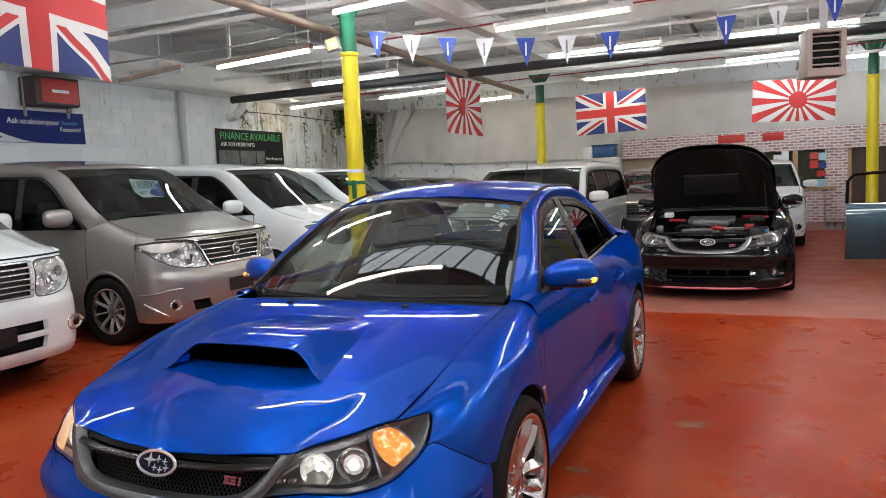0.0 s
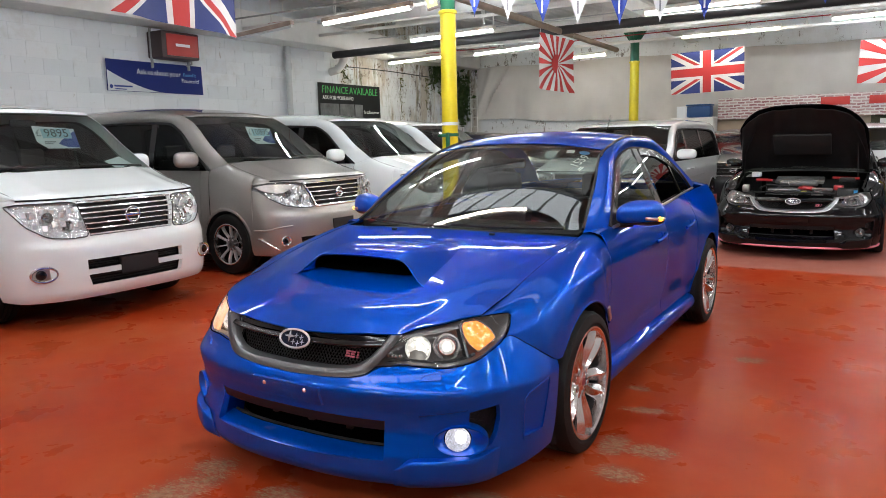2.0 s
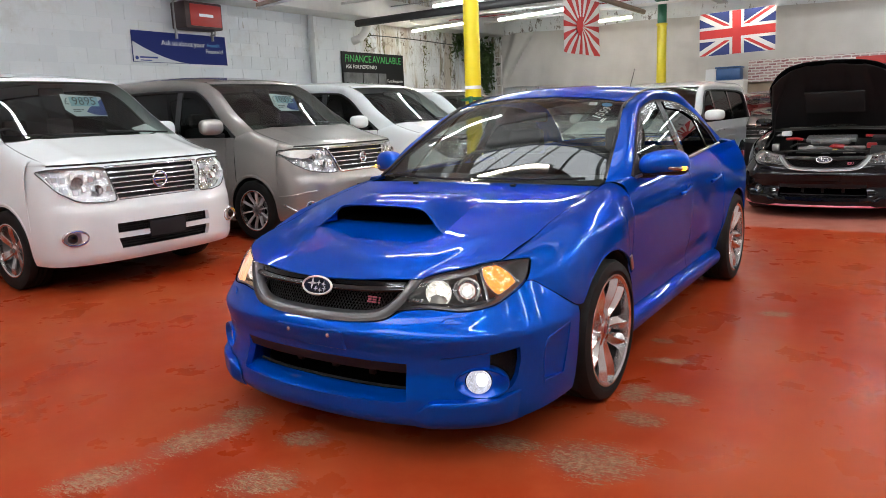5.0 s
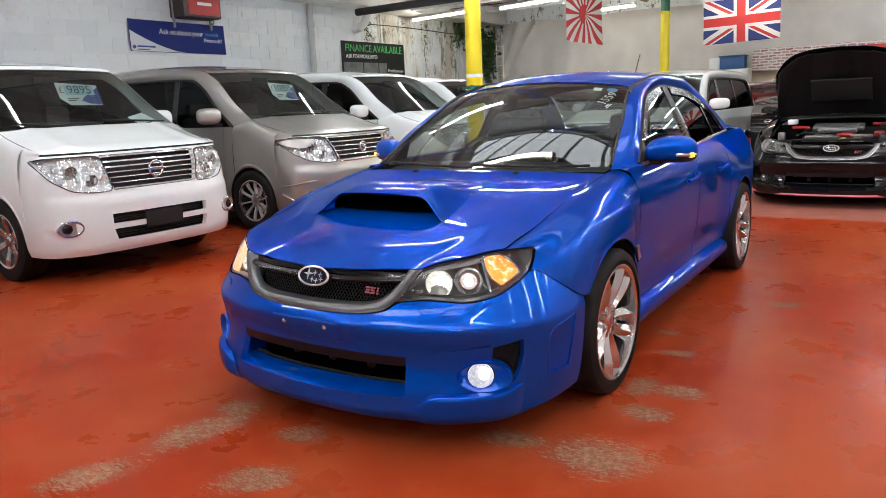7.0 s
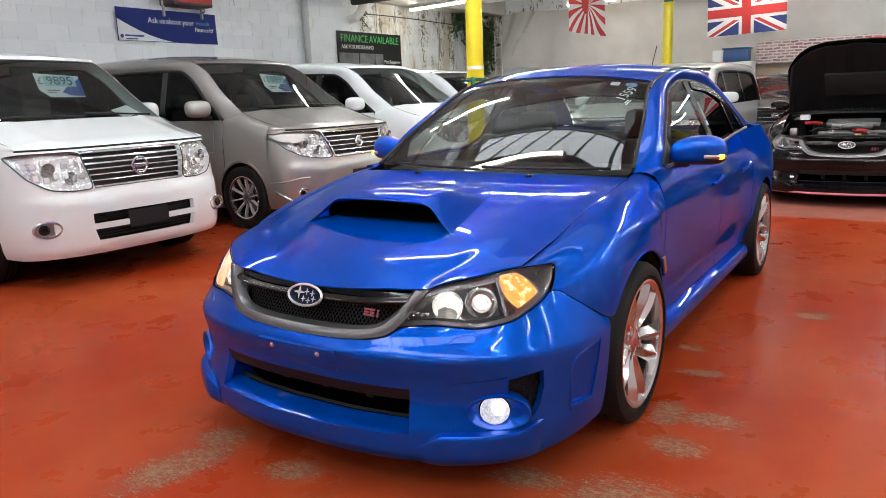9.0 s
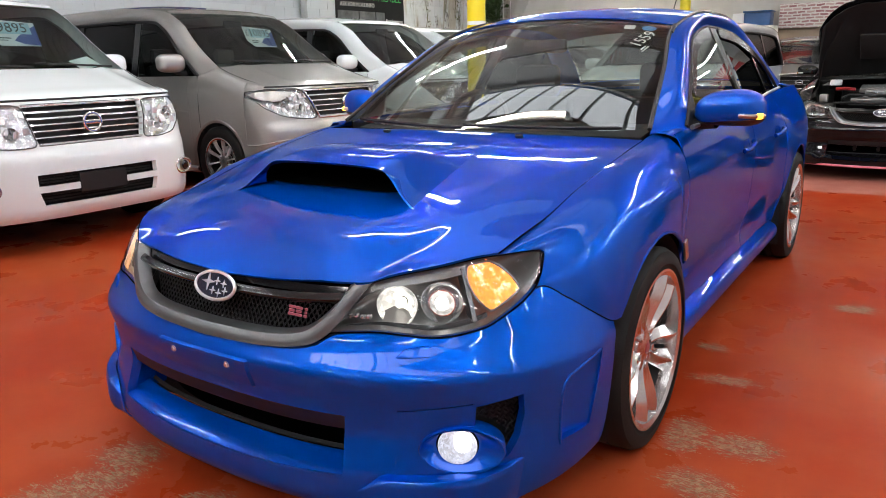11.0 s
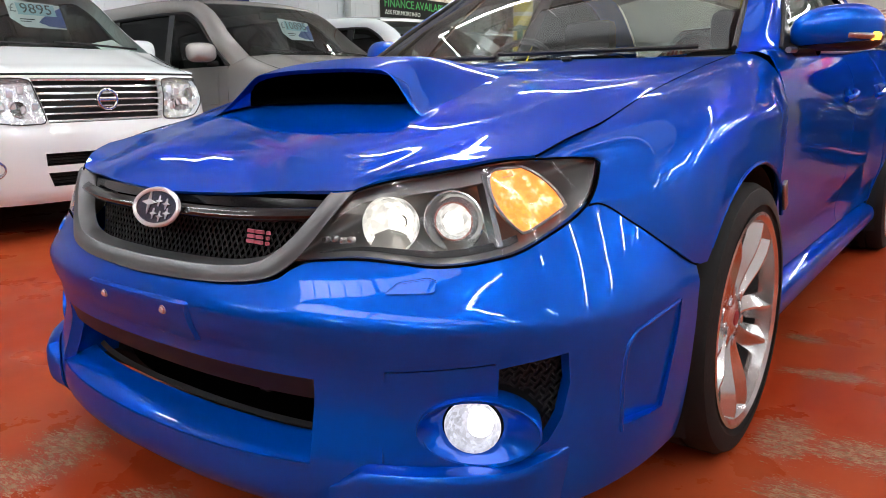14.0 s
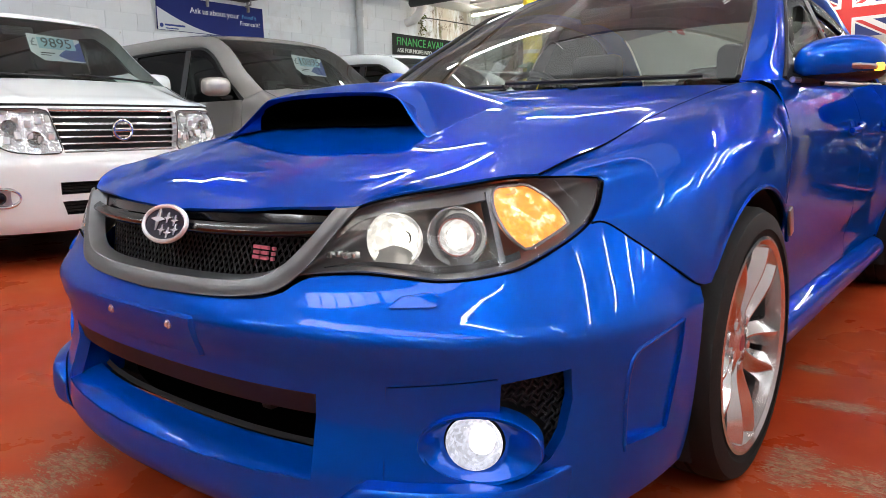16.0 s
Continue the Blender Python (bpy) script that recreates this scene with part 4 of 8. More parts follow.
solo("bunting_string", tube([string_at(i / 40) for i in range(41)], 0.004, 5), M_PAPER, "white string of bunting between the columns", "string", kind="structure")
M_PENBLUE = mat("blue_pennant", (0.012, 0.05, 0.36), 0.5, vary=0.1)
M_PENWHITE = mat("white_pennant", (0.70, 0.72, 0.75), 0.5, vary=0.06)
for t, blue in ((0.035, 1), (0.1155, 0), (0.199, 1), (0.284, 0), (0.378, 1), (0.472, 0), (0.571, 1), (0.80, 1), (0.888, 0), (0.978, 1)):
    k = t * 12
    p = string_at(t)
    d = (string_at(t + 0.01) - string_at(t - 0.01)).normalized()
    hw, hl, tw = 0.112, 0.325, math.sin(k * 2.3) * 0.12
    pn = thing("pennant", "blue printed triangular pennant on a string" if blue else "white printed triangular pennant on a string", "pennant", "bunting", Matrix.Translation(p))
    part("pennant_cloth", sheet(lambda u, v: Vector((d.x * (2 * u - 1) * hw * (1 - v), d.y * (2 * u - 1) * hw * (1 - v) - tw * v * 0.2 + 0.012 * math.sin(3 * u + 2 * v), -hl * v)), 8, 10, 0.002), M_PENBLUE if blue else M_PENWHITE, pn)
    mk = bmesh.new()
    add_box(mk, 0, -0.014 - tw * 0.06, -0.13, 0.02, 0.003, 0.15)
    part("pennant_print", mk, M_WHITEINK if blue else M_GREYPRINT, pn)

# flags
def cut_sheet(w, h, lines, kinds):
    """A flat cloth cut along straight lines; kinds(x, y) gives each piece's material slot."""
    bm = bmesh.new()
    nx, ny = 16, 10
    vs = [[bm.verts.new(((i / nx - 0.5) * w, (j / ny - 0.5) * h, 0)) for j in range(ny + 1)] for i in range(nx + 1)]
    for i in range(nx):
        for j in range(ny):
            bm.faces.new((vs[i][j], vs[i + 1][j], vs[i + 1][j + 1], vs[i][j + 1]))
    for px, py, qx, qy in lines:
        bmesh.ops.bisect_plane(bm, geom=bm.verts[:] + bm.edges[:] + bm.faces[:], plane_co=(px, py, 0), plane_no=(qy - py, px - qx, 0))
    for f in bm.faces:
        c = f.calc_center_median()
        f.material_index = kinds(c.x, c.y)
    return bm


def union_kinds(w, h):
    def f(x, y):
        a, b = abs(x), abs(y)
        if a < 0.1 * h or b < 0.1 * h:
            return 2
        if a < 0.167 * h or b < 0.167 * h:
            return 0
        L = math.hypot(w, h)
        sg = 1 if x * y > 0 else -1
        d = (x * h - sg * y * w) / L * (1 if x > 0 else -1)  # distance from the diagonal
        if abs(d) < 0.1 * h:
            if -0.067 * h < d < 0:
                return 2
            return 0
        return 1
    L = math.hypot(w, h)
    lines = []
    for k in (0.1, 0.167):
        for s in (-1, 1):
            lines += [(s * k * h, -1, s * k * h, 1), (-1, s * k * h, 1, s * k * h)]
    for sg in (-1, 1):
        for off in (-0.1 * h, -0.067 * h, 0, 0.067 * h, 0.1 * h):
            nx, ny = h / L, -sg * w / L
            px, py = nx * off, ny * off
            lines.append((px, py, px + w, py + sg * h))
    return lines, f


def sun_kinds(w, h, cx):
    n = 16
    lines = [(cx, 0, cx + math.cos(math.pi * (k + 0.5) / n), math.sin(math.pi * (k + 0.5) / n)) for k in range(n)]

    def f(x, y):
        a = math.atan2(y, x - cx) / (math.pi / n)
        return 2 if round(a) % 2 == 0 else 0
    return lines, f


M_FLAGW = mat("white_flag_cloth", (0.68, 0.67, 0.66), 0.8, vary=0.05, bump=0.2, fine_scale=500)
M_FLAGB = mat("blue_flag_cloth", (0.020, 0.035, 0.16), 0.8, vary=0.08, bump=0.2, fine_scale=500)
M_FLAGR = mat("red_flag_cloth", (0.50, 0.035, 0.035), 0.8, vary=0.08, bump=0.2, fine_scale=500)


def flag(name, label, w, h, pattern, m, ripple=0.02, disc=None):
    lines, kinds = pattern
    bm = cut_sheet(w, h, lines, kinds)
    rp = lambda x, y: ripple * (math.sin(x * 5.2 + 1.3 * y) + 0.5 * math.sin(x * 11 - y * 4)) * (0.6 - y / h)
    if disc:
        cx, r = disc
        ring = slab([(cx + r * math.cos(2 * math.pi * i / 40), r * math.sin(2 * math.pi * i / 40)) for i in range(40)], 0.004, lambda a, b, c: Vector((a, b, c + 0.001)))
        bmesh.ops.triangulate(ring, faces=ring.faces)
        for f in ring.faces:
            f.material_index = 2
        for v in ring.verts:
            v.co.z += rp(cx, 0)
    for v in bm.verts:
        v.co.z += rp(v.co.x, v.co.y)
    fg = thing(name, label, "flag", "hanging flags", m @ Matrix.Rotation(radians(90), 4, "X"))
    part("flag_cloth", bm, [M_FLAGW, M_FLAGB, M_FLAGR], fg)
    if disc:
        part("flag_disc", ring, [M_FLAGW, M_FLAGB, M_FLAGR], fg, "red disc")
    for s in (-1, 1):
        part("flag_cord", rod((s * w * 0.49, h / 2 - 0.01, 0), (s * w * 0.47, h / 2 + 1.25, 0), 0.003, 5), M_PAPER, fg)
    return fg


flag("union_flag", "red, white and blue union flag hung from the roof", 1.42, 0.83, union_kinds(1.42, 0.83), Matrix.Translation((-1.19, 12.6, 2.67)) @ Matrix.Rotation(radians(-1.5), 4, "Y"))
flag("union_flag", "large union flag hung high beside the vans", 1.75, 1.05, union_kinds(1.75, 1.05), Matrix.Translation((-3.07, 1.18, 2.93)) @ Matrix.Rotation(radians(106), 4, "Z") @ Matrix.Rotation(radians(-1), 4, "Y"), 0.02)
flag("rising_sun_flag", "white flag with red sun and rays hung from the roof", 1.38, 0.76, sun_kinds(1.38, 0.76, 0.08), Matrix.Translation((2.18, 12.4, 2.62)) @ Matrix.Rotation(radians(2), 4, "Y"), 0.012, (0.08, 0.155))
flag("rising_sun_flag", "white flag with red sun and rays hung from the roof", 1.06, 0.92, sun_kinds(1.06, 0.92, 0.0), Matrix.Translation((-2.94, 8.95, 2.67)) @ Matrix.Rotation(radians(79), 4, "Z") @ Matrix.Rotation(radians(3), 4, "Y"), 0.03, (0.0, 0.16))

# rear wall: sheeting, printed brick panels, office front
def brick_print():
    m = bpy.data.materials.new("brick_print_panel")
    m.use_nodes = True
    nt = m.node_tree
    b = nt.nodes["Principled BSDF"]
    b.inputs["Roughness"].default_value = 0.6
    tc = nt.nodes.new("ShaderNodeTexCoord")
    mp = nt.nodes.new("ShaderNodeMapping")
    mp.inputs["Rotation"].default_value = (radians(90), 0, 0)
    nz = nt.nodes.new("ShaderNodeTexNoise")
    nz.inputs["Scale"].default_value = 7
    ad = nt.nodes.new("ShaderNodeMixRGB")
    ad.blend_type, ad.inputs[0].default_value = "ADD", 0.05
    br = nt.nodes.new("ShaderNodeTexBrick")
    br.inputs["Color1"].default_value, br.inputs["Color2"].default_value, br.inputs["Mortar"].default_value = (0.30, 0.13, 0.15, 1), (0.52, 0.38, 0.38, 1), (0.66, 0.62, 0.61, 1)
    br.inputs["Scale"].default_value, br.inputs["Mortar Size"].default_value, br.inputs["Brick Width"].default_value, br.inputs["Row Height"].default_value = 1.0, 0.013, 0.17, 0.062
    nt.links.new(tc.outputs["Object"], mp.inputs["Vector"])
    nt.links.new(tc.outputs["Object"], nz.inputs["Vector"])
    nt.links.new(mp.outputs[0], ad.inputs[1])
    nt.links.new(nz.outputs["Color"], ad.inputs[2])
    nt.links.new(ad.outputs[0], br.inputs["Vector"])
    nt.links.new(br.outputs["Color"], b.inputs["Base Color"])
    return m


M_BRICKP = brick_print()
M_WOODF = mat("varnished_wood", (0.36, 0.22, 0.11), 0.5, vary=0.25, scale=6)
M_OFFICE = mat("office_inside", (0.42, 0.33, 0.25), 0.8, vary=0.35, scale=1.5)


def curtain():
    def f(u, v):
        x = lerp(-7.75, 6.0, u)
        top = 3.32
        bot = lerp(1.93, 1.80, smoothstep(0.02, 0.3, u))
        y = 14.95 - 0.05 * math.sin(x * 5.1 + 0.8 * math.sin(x * 1.7)) * (0.4 + 0.6 * v) - 0.02 * math.sin(x * 13 + v * 3) * v
        y -= 0.12 * math.exp(-(((x + 7.2 + 0.6 * v) / 0.14) ** 2)) + 0.10 * math.exp(-(((x + 6.7 + 0.9 * v) / 0.10) ** 2))
        return Vector((x, y, lerp(top, bot, v) - 0.02 * math.sin(x * 2)))
    return sheet(f, 220, 14, 0.004)


solo("curtain", curtain(), M_CURTAIN, "long grey sheeting hung across the rear wall", "curtain", kind="structure")
fas = thing("brick_fascia", "printed brick-pattern panel over the office front", "panel", kind="structure")
part("fascia_panel", box(2.6, 14.90, 1.975, 7.95, 0.06, 0.48, 0.004), M_BRICKP, fas)
part("office_pier", box(3.08, 14.95, 0.95, 0.42, 0.10, 1.56, 0.004), M_BRICKP, fas)
part("office_dado", box(2.16, 14.95, 0.46, 1.40, 0.10, 0.90, 0.004), M_BRICKP, fas)
part("dado_skirting", box(2.16, 14.885, 0.09, 1.42, 0.03, 0.18, 0.004), mat("dull_pink_paint", (0.40, 0.20, 0.18), 0.6, vary=0.1), fas)
part("office_back", box(2.0, 15.08, 1.3, 7.0, 0.02, 0.9), M_OFFICE, fas)
win = thing("window_1", "office window in a wooden frame with notices", "window", kind="structure")
for x, w in ((2.30, 0.10), (1.46, 0.10)):
    part("window_frame", box(x, 14.93, 1.32, w, 0.08, 0.84, 0.006), M_WOODF, win)
part("window_sill", box(2.2, 14.90, 0.915, 1.7, 0.14, 0.05, 0.006), M_WOODF, win)
part("window_pane", box(2.45, 14.96, 1.32, 1.5, 0.01, 0.82), M_GLASS, win)
for x, z, w, hh, mt in ((2.66, 1.60, 0.16, 0.14, M_REDPAINT), (2.66, 1.42, 0.16, 0.16, M_FLAGR), (2.82, 1.58, 0.15, 0.16, M_PALEBLUE), (2.82, 1.40, 0.14, 0.14, M_BLUECARD), (2.80, 1.22, 0.17, 0.12, M_REDPAINT), (2.78, 1.02, 0.26, 0.16, M_PALEBLUE), (2.10, 1.60, 0.14, 0.30, M_PAPER), (1.95, 1.55, 0.16, 0.22, M_PAPER), (2.12, 1.40, 0.16, 0.20, M_PAPER)):
    solo("notice", box(x, 14.885, z, w, 0.006, hh), mt, "small printed notice taped to the office window", "notice", "office notices")
dr = thing("door_1", "dark timber doorway beside the office", "door", kind="structure")
part("door_opening", box(4.0, 15.02, 0.9, 1.3, 0.04, 1.8), mat("dark_doorway", (0.05, 0.028, 0.018), 0.6, vary=0.4, scale=3), dr)
part("door_post", box(3.33, 14.96, 0.9, 0.08, 0.10, 1.8, 0.006), M_WOODF, dr)
for x, w in ((1.02, 0.55), (1.86, 0.42)):
    solo("red_sign", box(x, 14.86, 2.06, w, 0.02, 0.17, 0.004), M_REDPAINT, "red sign on the brick-pattern fascia", "sign", "red signs")
solo("white_cabinet", box(-1.85, 14.62, 0.9, 0.95, 0.5, 1.78, 0.01), M_STEELW, "tall white steel cabinet against the rear wall", "cabinet")
solo("blue_crate", joined(box(-1.72, 14.60, 1.93, 0.52, 0.36, 0.26, 0.03), box(-1.72, 14.60, 2.075, 0.56, 0.40, 0.035, 0.01)), mat("blue_plastic_crate", (0.02, 0.08, 0.24), 0.4, vary=0.1), "blue lidded plastic crate on the cabinet", "crate")
solo("paper_box", box(-2.10, 14.60, 1.92, 0.22, 0.3, 0.27, 0.006), M_PAPER, "white cardboard box on the cabinet", "box")

# ---- damp corner: fern and creeper hanging from the wall head ----
def foliage(rng, n, place, size):
    """n small pointed leaves; place(rng) gives where each one hangs."""
    bm = bmesh.new()
    for _ in range(n):
        p = place(rng)
        d = Vector((rng.uniform(0.1, 1), rng.uniform(-1, 0.6), rng.uniform(-1.2, 0.2))).normalized()
        s = d.cross(Vector((rng.uniform(-1, 1), rng.uniform(-1, 1), rng.uniform(-1, 1)))).normalized()
        l = size * rng.uniform(0.6, 1.4)
        w = l * 0.28
        nrm = d.cross(s).normalized() * w * 0.25
        a, b, c, e = (bm.verts.new(q) for q in (p, p + d * l * 0.45 + s * w + nrm, p + d * l, p + d * l * 0.45 - s * w + nrm))
        mid = bm.verts.new(p + d * l * 0.5)
        for tri in ((a, b, mid), (b, c, mid), (c, e, mid), (e, a, mid)):
            bm.faces.new(tri)
    return bm


M_FERN = mat("dark_fern_leaf", (0.045, 0.085, 0.022), 0.6, vary=0.5, scale=14, fine=0.2)
M_MOSS = mat("olive_creeper_leaf", (0.14, 0.15, 0.045), 0.7, vary=0.4, scale=14)
rng = random.Random(5)
fern = thing("fern", "green fern hanging from the damp corner of the wall", "plant")
for cy, cz, n in ((13.6, 3.15, 260), (14.2, 3.0, 320), (14.7, 2.8, 320), (14.45, 2.45, 200), (14.8, 2.2, 160)):
    part("frond_clump", foliage(rng, n, lambda r: Vector((WX + 0.05 + abs(r.gauss(0, 0.12)), cy + r.gauss(0, 0.22), cz + r.gauss(0, 0.20))), 0.13), M_FERN, fern)["kind"] = "stuff"
for y, z0, z1 in ((13.9, 3.3, 2.4), (14.3, 3.3, 2.0), (14.75, 3.3, 1.9)):
    part("stem", tube([(WX + 0.03 + 0.05 * math.sin(k), y + 0.04 * math.sin(k * 2.1), lerp(z0, z1, k / 8)) for k in range(9)], 0.008, 5), M_FERN, fern)
moss = thing("creeper", "thin green creeper growing down the wall", "plant")
for y, z0, z1 in ((11.95, 2.95, 1.7), (9.75, 3.1, 2.7), (13.15, 3.0, 2.2)):
    part("stem", tube([(WX + 0.02, y + 0.03 * math.sin(k * 1.7), lerp(z0, z1, k / 8)) for k in range(9)], 0.006, 5), M_MOSS, moss)
    part("creeper_leaves", foliage(rng, 70, lambda r: (lambda k: Vector((WX + 0.02 + abs(r.gauss(0, 0.025)), y + 0.03 * math.sin(k * 13.6) + r.gauss(0, 0.06), lerp(z0, z1, k))))(r.random() ** 1.5), 0.05), M_MOSS, moss)["kind"] = "stuff"
ladder = thing("wall_ladder", "narrow white steel ladder fixed in the corner", "ladder", m=Matrix.Translation((-7.78, 14.8, 0)))
for dx in (-0.10, 0.10):
    part("ladder_rail", box(dx, 0, 1.4, 0.025, 0.03, 2.8, 0.004), M_STEELW, ladder)
for k in range(11):
    part("rung", rod((-0.10, 0, 0.25 + 0.25 * k), (0.10, 0, 0.25 + 0.25 * k), 0.010, 8), M_STEELW, ladder)

# ---- wheels ----
def wheel(parent, x, y, r, rim, style, out=1, width=0.235, name="wheel"):
    """A tyre on an alloy rim, its face towards out * x."""
    w = new(name)
    w.parent = parent
    w.matrix_basis = Matrix.Translation((x, y, r)) @ (Matrix.Rotation(math.pi, 4, "Z") if out < 0 else Matrix())
    h = width / 2
    key = (round(r, 3), round(rim, 3), style, round(width, 3))
    if key in WHEEL_MESHES:
        for nm, me, lb in WHEEL_MESHES[key]:
            o = new(nm, me)
            o.parent = w
            if lb:
                o["label"] = lb
        return w
    made = []

    def p(nm, bm, mt, lb="", sharp=35):
        made.append((nm, part(nm, bm, mt, w, lb, sharp).data, lb))

    k = rim + 0.012
    tyre = lathe([(k - 0.02, -h * 0.9), (k, -h * 0.96), (r - 0.045, -h), (r - 0.012, -h * 0.93), (r, -h * 0.75), (r, -h * 0.36), (r - 0.009, -h * 0.34), (r - 0.009, -h * 0.30), (r, -h * 0.28),
                  (r, -h * 0.03), (r - 0.009, -h * 0.01), (r - 0.009, h * 0.03), (r, h * 0.05), (r, h * 0.30), (r - 0.009, h * 0.32), (r - 0.009, h * 0.36), (r, h * 0.38),
                  (r, h * 0.75), (r - 0.012, h * 0.93), (r - 0.03, h * 0.985), (r - 0.05, h), (k + 0.02, h * 0.985), (k + 0.008, h * 0.95), (k - 0.02, h * 0.90)], 72)
    p("tyre", tyre, M_RUBBER, "black low-profile tyre")
    p("rim", lathe([(rim + 0.004, h * 0.93), (rim + 0.010, h * 0.97), (rim + 0.002, h * 0.985), (rim - 0.010, h * 0.93), (rim - 0.013, h * 0.6)], 72), M_ALLOY, "bright rim edge")
    # the barrel is darkened to paint in the shade between the spokes
    p("rim_barrel", lathe([(rim - 0.012, h * 0.62), (rim - 0.03, h * 0.1), (rim - 0.055, -h * 0.7), (rim - 0.02, -h * 0.9), (rim + 0.004, -h * 0.93)], 60), M_NEARBLACK if style in ("ten", "sti") else M_ALLOYDARK)
    face, hub_x = (h * 0.93, h * 0.66) if style == "sti" else (h * 0.88, h * 0.62)
    spokes = bmesh.new()
    n, pair = {"sti": (5, True), "ten": (10, False), "six": (6, False), "five": (5, False)}[style]

    def bar(a0, a1, w0, w1, depth=0.035):
        """One spoke from the hub to the rim, turned by a0 at the hub and a1 at the rim."""
        rows = []
        for i in range(9):
            t = i / 8
            rr = lerp(0.052 if pair else 0.045, rim - 0.004, t)
            a = lerp(a0, a1, smoothstep(0.0, 1.0, t) if pair else t)
            hw = lerp(w0, w1, t) / 2
            xx = hub_x + (face - hub_x) * smoothstep(0, 0.8, t) * 0.9
            c = Vector((xx, rr * math.sin(a), rr * math.cos(a)))
            s = Vector((0, math.cos(a), -math.sin(a)))
            bev = 0.052 if pair else 0.014
            rows.append([spokes.verts.new(c - s * hw + Vector((-depth, 0, 0))), spokes.verts.new(c - s * hw * 0.94 + Vector((-0.5 * bev, 0, 0))), spokes.verts.new(c - s * hw * (0.10 if pair else 0.7)),
                         spokes.verts.new(c + s * hw * (0.10 if pair else 0.7)), spokes.verts.new(c + s * hw * 0.94 + Vector((-0.5 * bev, 0, 0))), spokes.verts.new(c + s * hw + Vector((-depth, 0, 0)))])
        for a, b in zip(rows, rows[1:]):
            for j in range(6):
                spokes.faces.new((a[j], b[j], b[(j + 1) % 6], a[(j + 1) % 6]))
        spokes.faces.new(rows[-1])

    for i in range(n):
        a = 2 * math.pi * i / n + (0.628 if pair else 0.12)
        if pair:
            bar(a - 0.30, a - 0.205, 0.042, 0.086, 0.05)
            bar(a + 0.30, a + 0.205, 0.042, 0.086, 0.05)
        elif style == "five":
            bar(a, a, 0.05, 0.085)
        else:
            bar(a, a, 0.016 if n == 10 else 0.05, 0.021 if n == 10 else 0.085)
    bmesh.ops.recalc_face_normals(spokes, faces=spokes.faces)
    p("spokes", spokes, M_BADGE if style == "ten" else M_ALLOY, "bright machined alloy spokes", 28)
    hub = lathe([(0.0, hub_x + 0.004), (0.034, hub_x + 0.004), (0.040, hub_x), (0.075, hub_x - 0.004), (0.082, hub_x - 0.03), (0.06, hub_x - 0.06)], 32)
    p("hub", hub, M_ALLOYDARK if style == "ten" else M_ALLOY)
    p("centre_cap", lathe([(0.0, hub_x + 0.007), (0.018, hub_x + 0.006), (0.023, hub_x + 0.002)], 24), M_RED if style == "sti" else M_GUNMETAL, "dark red centre cap" if style == "sti" else "")
    for i in range(5):
        a = 2 * math.pi * (i + 0.5) / 5
        p("lug_nut", rod((hub_x - 0.03, 0.057 * math.sin(a), 0.057 * math.cos(a)), (hub_x + 0.004, 0.057 * math.sin(a), 0.057 * math.cos(a)), 0.011, 6), M_CHROME)
    p("brake_disc", lathe([(0.07, -0.03), (rim - 0.075, -0.03), (rim - 0.075, -0.055), (0.07, -0.055)], 40), M_STEEL, "grey steel brake disc")
    cal = box(-0.02, 0.10, 0.08, 0.09, 0.09, 0.20, 0.015, Matrix.Rotation(0.6, 4, "X"))
    p("brake_caliper", cal, M_GUNMETAL)
    # flat black disc standing in for the dark behind the wheel
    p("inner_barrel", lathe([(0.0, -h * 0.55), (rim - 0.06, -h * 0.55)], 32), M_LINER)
    WHEEL_MESHES[key] = made
    return w


WHEEL_MESHES = {}

# ---- the sporting saloon: nose, wings, bonnet, doors, glasshouse, tail ----
# x to the car's left, y to its tail, z up; the front axle stands at y = 0
N_EXP = 2.5
nose_half = keyed([0.14, 0.20, 0.26, 0.36, 0.45, 0.492, 0.512, 0.58, 0.62, 0.67, 0.70, 0.735, 0.76], [0.845, 0.862, 0.872, 0.882, 0.887, 0.887, 0.881, 0.852, 0.833, 0.806, 0.783, 0.750, 0.728])
nose_mid = keyed([0.13, 0.15, 0.19, 0.25, 0.30, 0.36, 0.42, 0.46, 0.492, 0.512, 0.535, 0.57, 0.62, 0.70, 0.76],
                 [-0.970, -1.010, -1.026, -1.020, -1.001, -0.984, -0.990, -1.004, -1.010, -1.002, -0.985, -0.964, -0.947, -0.922, -0.89])


def nose_back(z):
    return -0.36 + 0.05 * smoothstep(0.42, 0.72, z)


def nose(deg, z, off=0.0):
    """The wrap of the front end: deg from -90 (right wheel arch) to 90 (left), off metres outwards."""
    th = radians(abs(deg))
    a, yc, yb = nose_half(z) + off, nose_mid(z) - off, nose_back(z)
    s, c = max(math.sin(th), 0.0), max(math.cos(th), 0.0)
    x = a * s ** (2 / N_EXP)
    y = yb - (yb - yc) * c ** (2 / N_EXP)
    return Vector((x if deg >= 0 else -x, y, z))


def nose_deg(x, z):
    return math.degrees(math.asin(min((abs(x) / nose_half(z)) ** (N_EXP / 2), 1.0))) * (1 if x >= 0 else -1)


